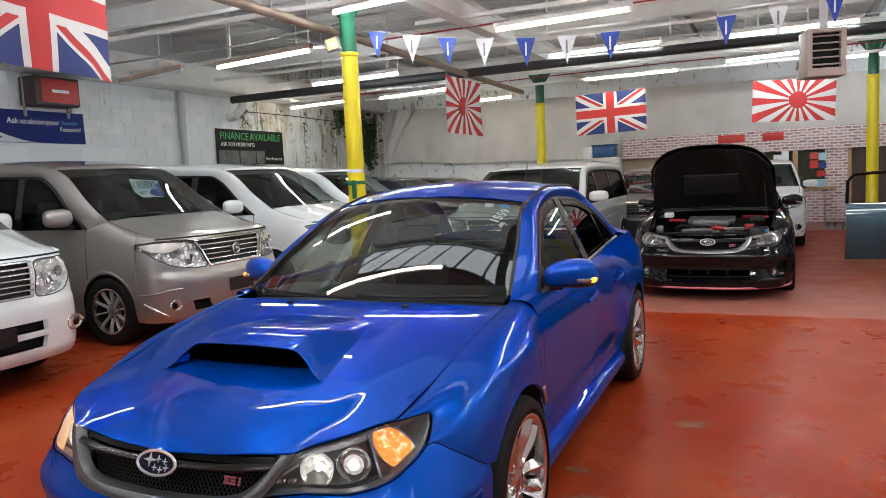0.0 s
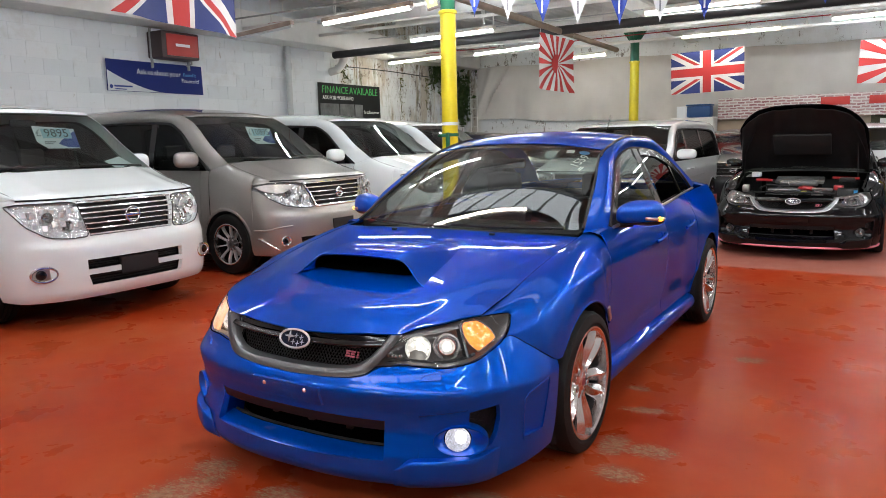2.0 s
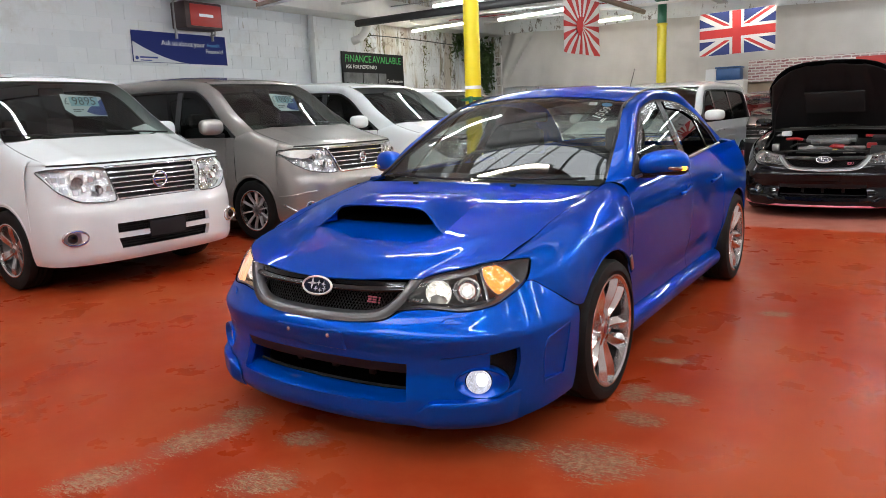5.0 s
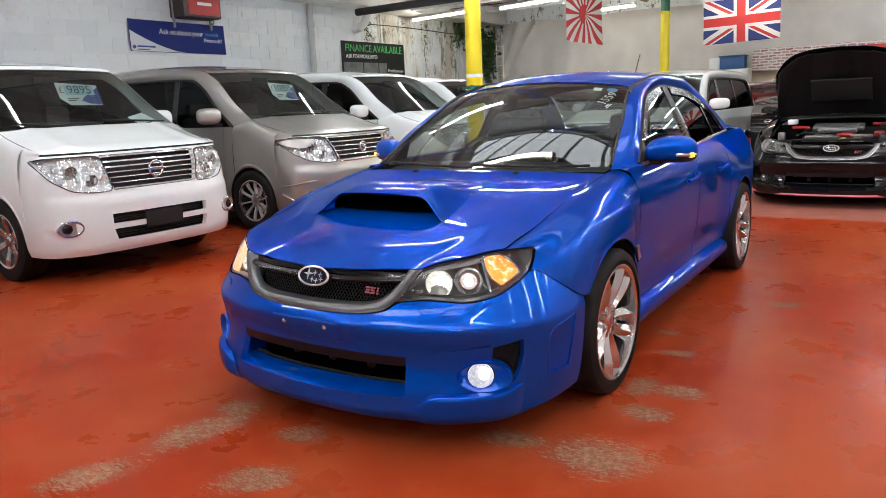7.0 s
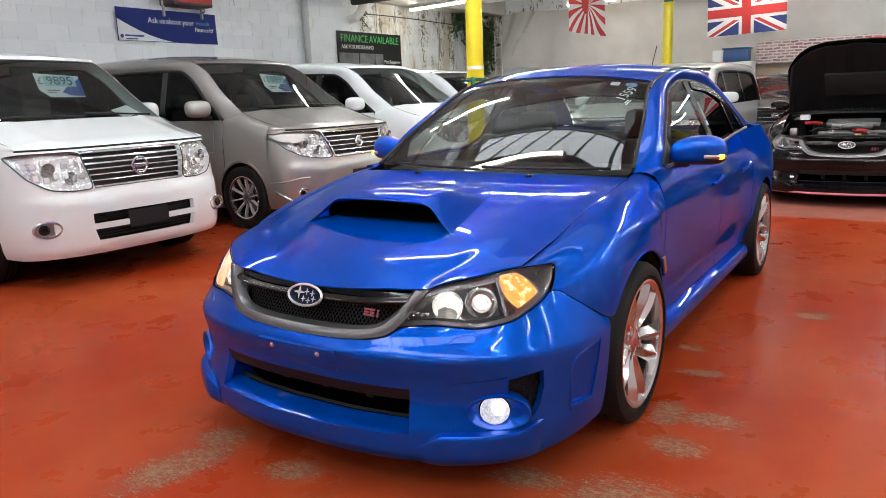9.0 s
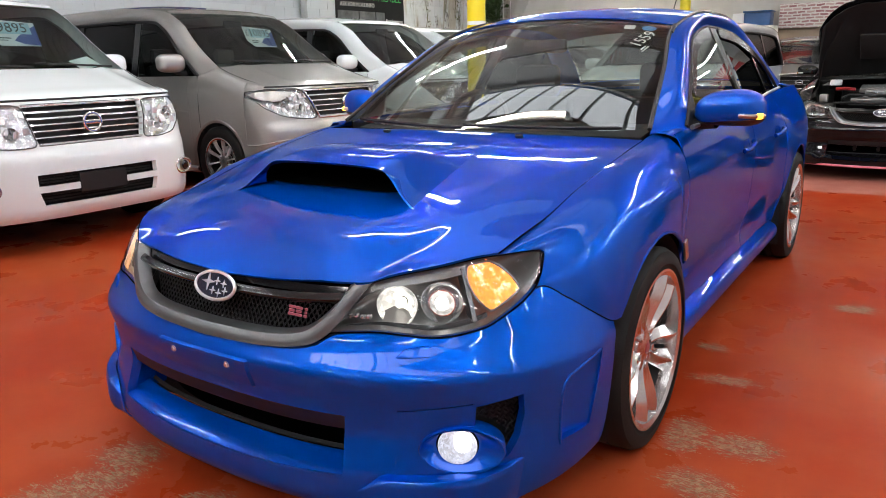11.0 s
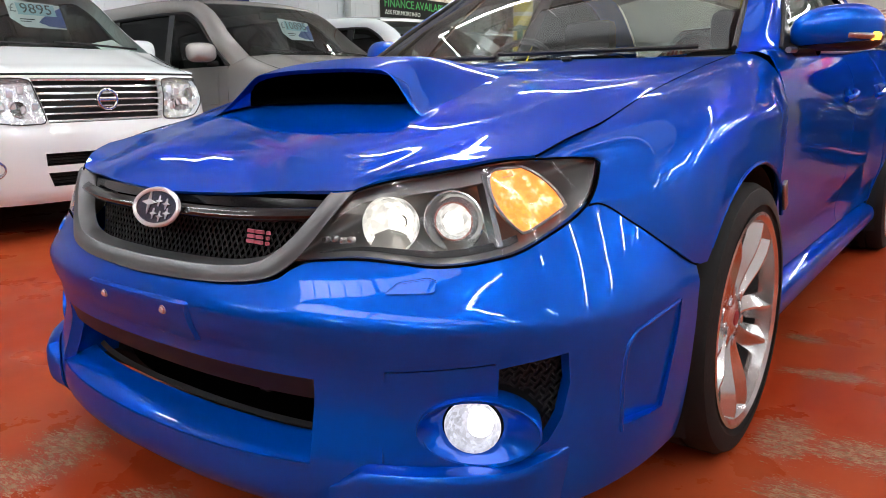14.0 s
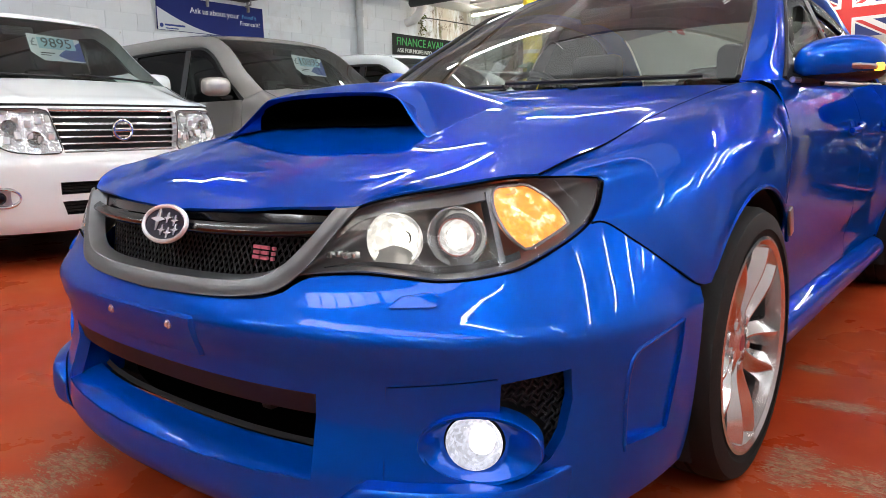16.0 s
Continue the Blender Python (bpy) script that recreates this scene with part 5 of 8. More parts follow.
LAMP_LO = keyed([20.5, 25, 31, 37, 42, 52.6, 60, 68.4, 76.8], [0.584, 0.592, 0.597, 0.592, 0.587, 0.600, 0.628, 0.668, 0.732])
LAMP_HI = keyed([20.5, 24, 32, 47, 60, 70, 76.8], [0.588, 0.632, 0.705, 0.732, 0.745, 0.743, 0.737])
BUMP_TOP = keyed([0, 14, 19, 22, 25, 31, 37, 42, 52.6, 60, 68.4, 70.5, 77, 84, 90], [0.530, 0.540, 0.554, 0.579, 0.589, 0.594, 0.589, 0.584, 0.597, 0.625, 0.664, 0.667, 0.628, 0.575, 0.525])
ARCH_R = 0.372

# bonnet edge against the wing: y -> x, z
edge_x = keyed([-0.62, -0.45, -0.2, 0.05, 0.29, 0.45], [0.668, 0.674, 0.694, 0.707, 0.716, 0.712])
edge_z = keyed([-0.62, -0.45, -0.2, 0.05, 0.29, 0.45], [0.751, 0.784, 0.848, 0.896, 0.934, 0.952])
mid_z = keyed([-0.93, -0.88, -0.80, -0.65, -0.4, -0.1, 0.2, 0.40], [0.692, 0.722, 0.752, 0.797, 0.856, 0.907, 0.945, 0.962])
# the leading edge runs along the grille, then along the tops of the lamps
LEAD = [nose(d, LAMP_HI(d), -0.003) for d in (30, 35, 40, 45, 50, 55, 60, 63.3)]
lead_y = keyed([0.0, 0.2, 0.371] + [p.x for p in LEAD], [-0.918, -0.905, -0.875] + [p.y for p in LEAD])
lead_z = keyed([0.371] + [p.x for p in LEAD], [0.694] + [p.z + 0.007 for p in LEAD])
X_END = LEAD[-1].x


# a crease runs back along each side of the bonnet and meets its edge at the scuttle
crease_x = keyed([-0.92, -0.83, -0.75, -0.57, -0.32, -0.16, 0.0, 0.28], [0.415, 0.437, 0.455, 0.489, 0.566, 0.623, 0.662, 0.703])
CREASE = 0.66


def bonnet_z(x, y):
    """The bonnet's height at x >= 0: a flat crown up to the crease, then a bevel down to the wing."""
    y0 = lead_y(min(x, X_END))
    y1 = 0.31 - 0.05 * (1 - min(x / 0.714, 1) ** 2)
    t = min(max((y - y0) / (y1 - y0), 0.0), 1.0)
    xe = edge_x(max(y, -0.62))
    q = min(x / xe, 1.0)
    ze = edge_z(y) if y > -0.62 else lerp(0.751, 0.690, min((-0.62 - y) / 0.30, 1.0))
    qc = min(crease_x(y) / xe, 0.985)
    f = qc ** 2.2 * (1 - 1.1 * (1 - qc))
    drop = f * (q / qc) ** 2.0 if q <= qc else f + (1 - f) * (q - qc) / (1 - qc)
    z = lerp(mid_z(y), ze, drop)
    z -= 0.016 * (1 - smoothstep(0.0, 0.06, t)) * (1 - smoothstep(0.36, 0.46, x))
    k = smoothstep(0.28, 0.50, x) * (1 - smoothstep(0.0, 0.30, t))
    z = lerp(z, lead_z(min(max(x, 0.371), X_END)) + (y - y0) * 0.27, k)
    # the ramp before the scoop
    return z - 0.004 * math.exp(-(((y + 0.54) / 0.10) ** 2)) * math.exp(-((x / 0.26) ** 4))


def bonnet_point(s, t):
    """s from -1 to 1 across, t from 0 at the nose to 1 at the scuttle."""
    q = abs(s)
    end = lerp(X_END, 0.714, t ** 0.6)
    x, y = q * end, 0.0
    for _ in range(4):
        y0 = lead_y(min(x / lerp(1.0, 0.714 / X_END, t), X_END))
        y = lerp(y0, 0.31 - 0.05 * (1 - min(x / end, 1) ** 2), t)
        xc = min(crease_x(y), end * 0.985)
        x = q / CREASE * xc if q <= CREASE else xc + (q - CREASE) / (1 - CREASE) * (end - xc)
    return Vector((x if s >= 0 else -x, y, bonnet_z(x, y)))


# wing and door sides
wing_w = keyed([-0.56, -0.50, -0.40, -0.25, 0.0, 0.18, 0.30, 0.40, 0.55], [0.838, 0.846, 0.872, 0.892, 0.897, 0.895, 0.884, 0.858, 0.850])
wing_z = keyed([-0.56, -0.50, -0.30, 0.0, 0.25, 0.42], [0.46, 0.47, 0.56, 0.62, 0.62, 0.66])
side_x = keyed([0.16, 0.22, 0.30, 0.45, 0.60, 0.70, 0.78, 0.85, 0.91, 0.955, 1.0], [0.800, 0.812, 0.812, 0.834, 0.845, 0.851, 0.852, 0.838, 0.816, 0.788, 0.765])


def belt_z(y):
    return curve(y, [0.35, 0.6, 1.5, 2.4, 2.75, 3.1, 3.5], [0.945, 0.952, 0.972, 1.005, 1.015, 1.015, 0.99])


def side(y, z, off=0.0):
    """The car's flank from the front door back."""
    x = side_x(z - 0.02 * smoothstep(0.5, 3.0, y))
    fl = math.exp(-(((y - 2.625) / 0.47) ** 4)) * smoothstep(0.22, 0.5, z) * (1 - smoothstep(0.70, 0.97, z))
    x = lerp(x, 0.900, fl * 0.9)
    x -= 0.010 * math.exp(-(((z - 0.40) / 0.06) ** 2)) * (1 - fl) * smoothstep(0.4, 0.6, y)
    x += 0.012 * math.exp(-(((z - 0.29) / 0.04) ** 2)) * (1 - fl)
    tail = smoothstep(2.95, 3.62, y)
    x -= 0.16 * tail ** 1.6
    return Vector((x + off, y, z))


SEAM = [(nose(d, BUMP_TOP(d)).y, BUMP_TOP(d)) for d in (74, 77, 79, 81, 83, 85, 86.5, 88, 89, 90)]
seam_z = keyed([p[0] for p in SEAM], [p[1] for p in SEAM])


def wing(y, v):
    """The front wing: v from 0 at the bonnet edge to 1 at its lower edge."""
    xe, ze = edge_x(y), edge_z(y)
    xw, zw = wing_w(y), wing_z(y)
    if abs(y) < ARCH_R - 0.002 and y > -0.31:
        zl = 0.32 + math.sqrt(ARCH_R ** 2 - y * y)
    elif y < 0:
        zl = seam_z(y) + 0.0015
    else:
        zl = 0.30
    k, n = 0.72, 2.5
    if zl > zw:
        a = v * math.acos(((zl - zw) / (ze - zw)) ** (n / 2))
    else:
        a = min(v / k, 1.0) * math.pi / 2
    x = xe + (xw - xe) * math.sin(a) ** (2 / n)
    z = zw + (ze - zw) * max(math.cos(a), 0.0) ** (2 / n)
    if zl <= zw and v > k:
        z = lerp(zw, zl, (v - k) / (1 - k))
    # behind the wheel the wing falls in to meet the door
    f = smoothstep(0.20, 0.41, y)
    s = side(y, z)
    x = lerp(x, s.x, f * smoothstep(ze, ze - 0.12, z) if ze - 0.12 < z else f)
    x += 0.008 * math.exp(-(((z - 0.80) / 0.035) ** 2)) * smoothstep(-0.45, -0.2, y) * (1 - f)
    return Vector((x, y, z))


def side_glass_x(y, z):
    k = (z - 0.945) / 0.40
    return (0.786 - 0.115 * k - 0.085 * k * k) * (1 - 0.05 * smoothstep(1.2, 2.9, y))


DLO_IN = [(0.0, 0, 0.585, 0.962), (0.18, 0, 0.90, 1.165), (0.34, 0, 1.22, 1.300), (0.5, 0, 1.62, 1.345), (0.64, 0, 2.02, 1.325), (0.76, 0, 2.30, 1.255), (0.88, 0, 2.52, 1.140), (1.0, 0, 2.66, 1.018)]
DLO_OUT = [(0.0, 0.712, 0.395, 0.948), (0.18, 0.640, 0.76, 1.160), (0.34, 0.566, 1.12, 1.338), (0.5, 0.556, 1.60, 1.412), (0.64, 0.552, 2.02, 1.405), (0.76, 0.545, 2.36, 1.335), (0.88, 0.585, 2.68, 1.185), (1.0, 0.66, 2.98, 1.030)]


def dlo_in(t, off=0.0):
    p = along(DLO_IN, t)
    return Vector((side_glass_x(p.y, p.z) + off, p.y, p.z))


def dlo_out(t):
    return along(DLO_OUT, t)


def frame_point(t, v):
    a, b = dlo_in(t), dlo_out(t)
    p = a.lerp(b, v)
    n = Vector((0.75, -0.25 if t < 0.3 else 0.0, 0.55)).normalized()
    return p + n * 0.030 * math.sin(math.pi * v) * smoothstep(0, 0.12, t)


def screen_point(s, t):
    """The windscreen: s from -1 to 1 across, t from 0 at the scuttle to 1 at the roof."""
    q = abs(s)
    e = dlo_out(lerp(0.012, 0.34, t))
    mid = Vector((0, lerp(0.265, 1.045, t), lerp(0.955, 1.385, t) + 0.02 * math.sin(math.pi * t)))
    p = mid.lerp(Vector((0, e.y, e.z)), q ** 2.2)
    return Vector((e.x * s, p.y, p.z))


def roof_point(s, t):
    q = abs(s)
    e = dlo_out(lerp(0.345, 0.76, t))
    mid = Vector((0, lerp(1.055, 2.38, t), curve(t, [0, 0.2, 0.5, 0.8, 1], [1.391, 1.437, 1.462, 1.440, 1.388])))
    p = mid.lerp(Vector((0, e.y, e.z)), q ** 2.4)
    return Vector((e.x * s, p.y, p.z))


def rear_screen_point(s, t):
    q = abs(s)
    e = dlo_out(lerp(0.765, 0.995, t))
    mid = Vector((0, lerp(2.39, 3.06, t), lerp(1.384, 1.06, t)))
    p = mid.lerp(Vector((0, e.y, e.z)), q ** 2.4)
    return Vector((e.x * s, p.y, p.z))


FOG_M = Matrix.Translation(nose(47.7, 0.317, 0.002)) @ Vector((0.50, -0.86, 0.03)).normalized().to_track_quat("Y", "Z").to_matrix().to_4x4()


def clear_of_fog(p):
    q = FOG_M.inverted() @ p
    return (q.x / 0.103) ** 2 + (q.z / 0.062) ** 2 > 1.0


def lamp_slab(outline, depth, back=0.0):
    return slab(outline, depth, lambda a, b, c: nose(a, b, back - c))


def headlamp(parent, lit):
    lamp = new("headlamp")
    lamp.parent = parent

    def at(u, v, off):
        d = lerp(21.0, 76.8, u)
        lo, hi = LAMP_LO(d) + 0.001, LAMP_HI(d) - 0.001
        return nose(d, lerp(lo, max(hi, lo), v), off)

    part("lens", sheet(lambda u, v: at(u, v, 0.004 * math.sin(math.pi * v)), 44, 8), M_LENS, lamp, "clear plastic headlamp lens")
    part("housing", sheet(lambda u, v: at(u, v, -0.010 - 0.105 * (math.sin(math.pi * v) * math.sin(math.pi * u)) ** 0.6), 44, 10, 0.004), M_DARKCHROME, lamp, "black headlamp housing")
    # projector ring and bulb, side by side with the main-beam bowl
    def bowl(x, z, r, deep, mt, name, lb=""):
        d = nose_deg(x, z)
        c, n = nose(d, z, -0.05), (nose(d, z, 0.02) - nose(d, z, -0.05)).normalized()
        n = (n + Vector((-0.25, -0.5, 0))).normalized()
        m = Matrix.Translation(c) @ n.to_track_quat("Y", "Z").to_matrix().to_4x4()
        bm = lathe([(0.012, -deep), (r * 0.55, -deep * 0.8), (r * 0.9, -deep * 0.2), (r, 0.02), (r * 0.96, 0.022), (r * 0.88, 0.0)], 32, "y")
        part(name, moved(bm, m), mt, lamp, lb)
        return m
    m = bowl(0.536, 0.643, 0.051, 0.03, M_GLOWBOWL if lit else M_REFLECT, "main_beam_bowl", "bright reflector bowl")
    part("main_beam_bulb", moved(lathe([(0, 0.004), (0.010, 0.0), (0.013, -0.02)], 16, "y"), m), M_HIDDIM if lit else M_REFLECT, lamp)
    m = bowl(0.632, 0.650, 0.053, 0.02, M_REFLECT, "projector_ring", "silver projector ring")
    part("projector_collar", moved(lathe([(0.029, 0.0), (0.031, 0.020), (0.034, 0.020), (0.040, 0.004)], 28, "y"), m), M_CHROME, lamp)
    part("projector_lens", moved(lathe([(0.0, 0.025), (0.013, 0.022), (0.022, 0.016), (0.029, 0.0)], 28, "y"), m), M_GLOWBOWL if lit else M_GLASS, lamp, "lit projector lens" if lit else "")
    if lit:
        part("projector_core", moved(lathe([(0, 0.030), (0.009, 0.028), (0.017, 0.021)], 24, "y"), m), M_HID, lamp, "white-hot middle of the lens")
    ring = [(59.2 + 6.2 * math.cos(a) - 1.2 * math.sin(a), min(max(0.678 + 0.062 * math.sin(a), LAMP_LO(59.2 + 6.2 * math.cos(a) - 1.2 * math.sin(a)) + 0.014), LAMP_HI(59.2 + 6.2 * math.cos(a) - 1.2 * math.sin(a)) - 0.012)) for a in [2 * math.pi * i / 28 for i in range(28)]]
    part("indicator", lamp_slab(ring, 0.02, -0.020), M_AMBERLIT if lit else M_CLEARLAMP, lamp, "lit orange indicator" if lit else "clear indicator")
    part("indicator_rim", tube([nose(d, z, -0.018) for d, z in ring], 0.003, 6, True), M_DARKCHROME, lamp)
    part("lamp_divider", lamp_slab([(51.6, LAMP_LO(51.6) + 0.012), (52.6, LAMP_LO(52.6) + 0.012), (53.6, LAMP_HI(53.6) - 0.016), (52.6, LAMP_HI(52.6) - 0.016)], 0.045, -0.016), M_GUNMETAL, lamp)
    brow = sheet(lambda u, v: at(lerp(0.10, 0.70, u), lerp(0.80, 0.96, v), -0.022), 20, 3, 0.006)
    part("lamp_brow", brow, M_DARKCHROME, lamp)
    part("lamp_step", sheet(lambda u, v: at(lerp(0.06, 0.62, u), lerp(0.03, 0.12, v), -0.028), 20, 3, 0.006), M_TRIM, lamp)
    if not lit:
        part("lamp_outline", tube([at(u, v, -0.016) for u, v in ((0.20, 0.80), (0.35, 0.84), (0.50, 0.84), (0.60, 0.80), (0.64, 0.62), (0.63, 0.40), (0.57, 0.24), (0.42, 0.18), (0.28, 0.2))], 0.007, 8), M_REFLECT, lamp, "bright U-shaped lamp trim")
    small = joined(*[box(0.016 * k, 0.004 * k, 0.002 * (k % 2), 0.011, 0.014, 0.012, 0.003) for k in (-2, -1, 0, 1)])
    part("side_light", moved(small, Matrix.Translation(nose(nose_deg(0.455, 0.618), 0.618, -0.03))), M_REFLECT, lamp)
    return lamp


def mirror_copy(ob, parent):
    """The twin of a part with its pieces, on the other side of the car."""
    o = new(ob.name.split(".")[0], None if ob.data is None else finish(flipped_mesh(ob.data), ob.data.name, list(ob.data.materials)))
    o.parent = parent
    for k in ("label",):
        if k in ob:
            o[k] = ob[k]
    for c in ob.children:
        mirror_copy(c, o)
    return o


def flipped_mesh(me):
    bm = bmesh.new()
    bm.from_mesh(me)
    out = flipped(bm)
    bm.free()
    return out


def door_mirror(parent, paint_m, lit):
    dm = new("door_mirror")
    dm.parent = parent
    c = Vector((0.895, 0.765, 1.005))
    bm = bmesh.new()
    bmesh.ops.create_uvsphere(bm, u_segments=36, v_segments=20, radius=1.0)
    for v in bm.verts:
        x, y, z = v.co
        k = 2.8
        s = (abs(x) ** k + abs(y) ** k + abs(z) ** k) ** (-1 / k)
        x, y, z = x * s, y * s, z * s
        hh = 0.080 * (1.0 - 0.16 * (0.5 - 0.5 * x)) * (1 if z > 0 else 0.80)
        yy = 0.085 * y * (1 - 0.12 * x) if y < 0 else 0.045 * y
        v.co = c + Vector((0.118 * x, yy + 0.035 * x, hh * z + 0.008 * (1 - x * x)))
    low, up = bm.copy(), bm
    bmesh.ops.bisect_plane(up, geom=up.verts[:] + up.edges[:] + up.faces[:], plane_co=c + Vector((0, 0, -0.030)), plane_no=(0.05, 0, -1), clear_outer=True)
    bmesh.ops.bisect_plane(low, geom=low.verts[:] + low.edges[:] + low.faces[:], plane_co=c + Vector((0, 0, -0.032)), plane_no=(0.05, 0, -1), clear_inner=True)
    part("mirror_shell", up, paint_m, dm)
    part("mirror_base_shell", low, M_TRIM, dm, "black mirror underside")
    ind = tube([c + Vector((0.040 + 0.075 * t, -0.062 + 0.075 * t ** 2.5, -0.010 - 0.006 * t)) for t in [i / 8 for i in range(9)]], 0.009, 8)
    part("mirror_indicator_lens", ind, M_SATIN, dm)
    part("mirror_indicator", box(c.x + 0.100, c.y - 0.012, c.z - 0.014, 0.030, 0.036, 0.022, 0.006), M_AMBERDIM if lit else M_AMBER, dm, "orange mirror indicator")
    part("mirror_stalk", sheet(lambda u, v: Vector((lerp(0.775, 0.850, v), 0.700 + 0.05 * v + 0.040 * math.cos(2 * math.pi * u), lerp(0.962, 0.962, v) + 0.020 * math.sin(2 * math.pi * u))), 16, 4), M_TRIM, dm)
    part("mirror_glass", box(c.x, c.y + 0.048, c.z, 0.17, 0.004, 0.09, 0.002), M_CHROME, dm)
    return dm


def seat(parent, x, y, mt=None, z=0.0):
    mt = mt or M_SEAT
    s = new("seat")
    s.parent = parent
    part("seat_cushion", box(x, y, 0.42 + z, 0.48, 0.50, 0.16, 0.05), mt, s)
    part("seat_back", box(x, y + 0.28, 0.74 + z, 0.46, 0.13, 0.56, 0.05, Matrix.Rotation(-0.28, 4, "X")), mt, s)
    part("headrest", box(x, y + 0.38, 1.10 + z, 0.26, 0.10, 0.17, 0.04), mt, s)
    return s


def saloon(name, label, paint_m, m, lit=False, bonnet_open=False, lip_paint=None):
    car = thing(name, label, "car", m=m)
    P = lambda nm, bm, mt, lb="", sharp=35: part(nm, bm, mt, car, lb, sharp)

    # front bumper, carved for its openings
    def bump(u, v, c):
        d = lerp(-90, 90, u)
        lo = lerp(0.138, 0.168, smoothstep(40, 90, abs(d)))
        return nose(d, lerp(lo, BUMP_TOP(abs(d)), v), -0.026 * c)

    bm = bmesh.new()
    nu, nv = 120, 44
    lay = [[[bm.verts.new(bump(i / nu, j / nv, c)) for j in range(nv + 1)] for i in range(nu + 1)] for c in (0, 1)]
    for i in range(nu):
        for j in range(nv):
            a, b = lay[0], lay[1]
            bm.faces.new((a[i][j], a[i + 1][j], a[i + 1][j + 1], a[i][j + 1]))
            bm.faces.new((b[i][j], b[i][j + 1], b[i + 1][j + 1], b[i + 1][j]))
    for i in range(nu):
        for j in (0, nv):
            bm.faces.new((lay[0][i][j], lay[0][i + 1][j], lay[1][i + 1][j], lay[1][i][j]))
    for j in range(nv):
        for i in (0, nu):
            bm.faces.new((lay[0][i][j], lay[0][i][j + 1], lay[1][i][j + 1], lay[1][i][j]))
    bmesh.ops.recalc_face_normals(bm, faces=bm.faces)

    def cutter(pts, off0, off1, twin=False, rise=0.0):
        """rise: how much shallower the cut gets for each degree past 72."""
        c = slab([(nose_deg(x, z) if abs(x) < 2 else x - 100, z) for x, z in pts], 1.0, lambda a, b, k: nose(a, b, lerp(off0, off1 + rise * max(a - 72, 0), k)))
        return flipped(c) if twin else c

    mouth_pts = [(-0.432 + 0.864 * i / 16, 0.389) for i in range(17)] + [(0.440 - 0.88 * i / 16, 0.246 - 0.010 * math.sin(math.pi * i / 16)) for i in range(17)]
    D = 100.0  # from here on the first figure is an angle
    fog_pts = [(D + a, z) for a, z in ((50.2, 0.425), (61.2, 0.444), (61.4, 0.39), (60.6, 0.33), (59.0, 0.290), (55.5, 0.270), (51.0, 0.30), (50.0, 0.37))]
    slot_pts = [(D + a, z) for a, z in ((72.6, 0.282), (71.4, 0.36), (71.9, 0.425), (73.6, 0.453), (85.4, 0.483), (84.5, 0.40), (83.0, 0.280))]
    cuts = [cutter(mouth_pts, 0.08, -0.09)]
    for tw in (False, True):
        cuts += [cutter(fog_pts, 0.05, -0.09, tw), cutter(slot_pts, 0.03, -0.022, tw, 0.0014)]
        hole = slab([(0.096 * math.cos(2 * math.pi * i / 40), 0.055 * math.sin(2 * math.pi * i / 40)) for i in range(40)], 0.18, lambda a, b, c: FOG_M @ Vector((a, 0.05 - c, b)))
        cuts.append(flipped(hole) if tw else hole)
        cuts.append(cutter([(D + 35.2, 0.262), (D + 35.4, 0.262), (D + 34.3, 0.414), (D + 49.8, 0.433), (D + 49.8, 0.436), (D + 34.1, 0.4165)], 0.02, -0.006, tw))
    bm = carve(bm, cuts)
    P("front_bumper", bm, paint_m, "body-coloured front bumper with a wide lower mouth", 30)

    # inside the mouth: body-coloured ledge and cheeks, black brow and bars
    # a black sheet closes the mouth in place of its inner shade
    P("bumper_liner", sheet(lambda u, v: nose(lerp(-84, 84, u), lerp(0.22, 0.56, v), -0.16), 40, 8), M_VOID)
    mx = lambda u, off: nose(nose_deg(lerp(-0.438, 0.438, u), 0.30), 0.30, off)
    P("mouth_ledge", sheet(lambda u, v: Vector((mx(u, 0).x, nose(nose_deg(mx(u, 0).x, 0.244), 0.244).y + lerp(0.0, 0.080, v), lerp(0.244 - 0.010 * math.sin(math.pi * u), 0.266, v ** 0.8))), 40, 8, 0.004), paint_m, "body-coloured ledge in the mouth")
    both("mouth_cheek", sheet(lambda u, v: Vector((lerp(0.437, 0.427, v), nose(nose_deg(0.435, 0.3), lerp(0.24, 0.392, u)).y + 0.004 + 0.13 * v, lerp(0.24, 0.392, u))), 6, 6, 0.004), paint_m, car)
    P("mouth_brow", sheet(lambda u, v: nose(nose_deg(lerp(-0.430, 0.430, u), 0.39), lerp(0.391, 0.349, v), -0.006 - 0.01 * v), 40, 4, 0.006), M_NEARBLACK, "black brow over the lower mouth")
    P("mouth_sill", sheet(lambda u, v: Vector((mx(u, 0).x * 0.98, mx(u, 0).y + lerp(0.070, 0.080, v), lerp(0.264, 0.271, v))), 40, 3, 0.002), M_LINER)
    for k in (-1, 0, 1):
        P("mouth_post", box(k * 0.20, -0.862, 0.335, 0.03, 0.02, 0.10, 0.004), M_TRIM)
    P("lower_grille", tube([nose(lerp(-24, 24, i / 24), 0.338, -0.135) for i in range(25)], 0.008, 6), M_TRIM, "black lower grille bar")
    if lip_paint:
        P("chin_lip", tube([nose(lerp(-88, 88, i / 60), 0.150, 0.004) for i in range(61)], 0.012, 8), lip_paint, "pink-edged chin lip")

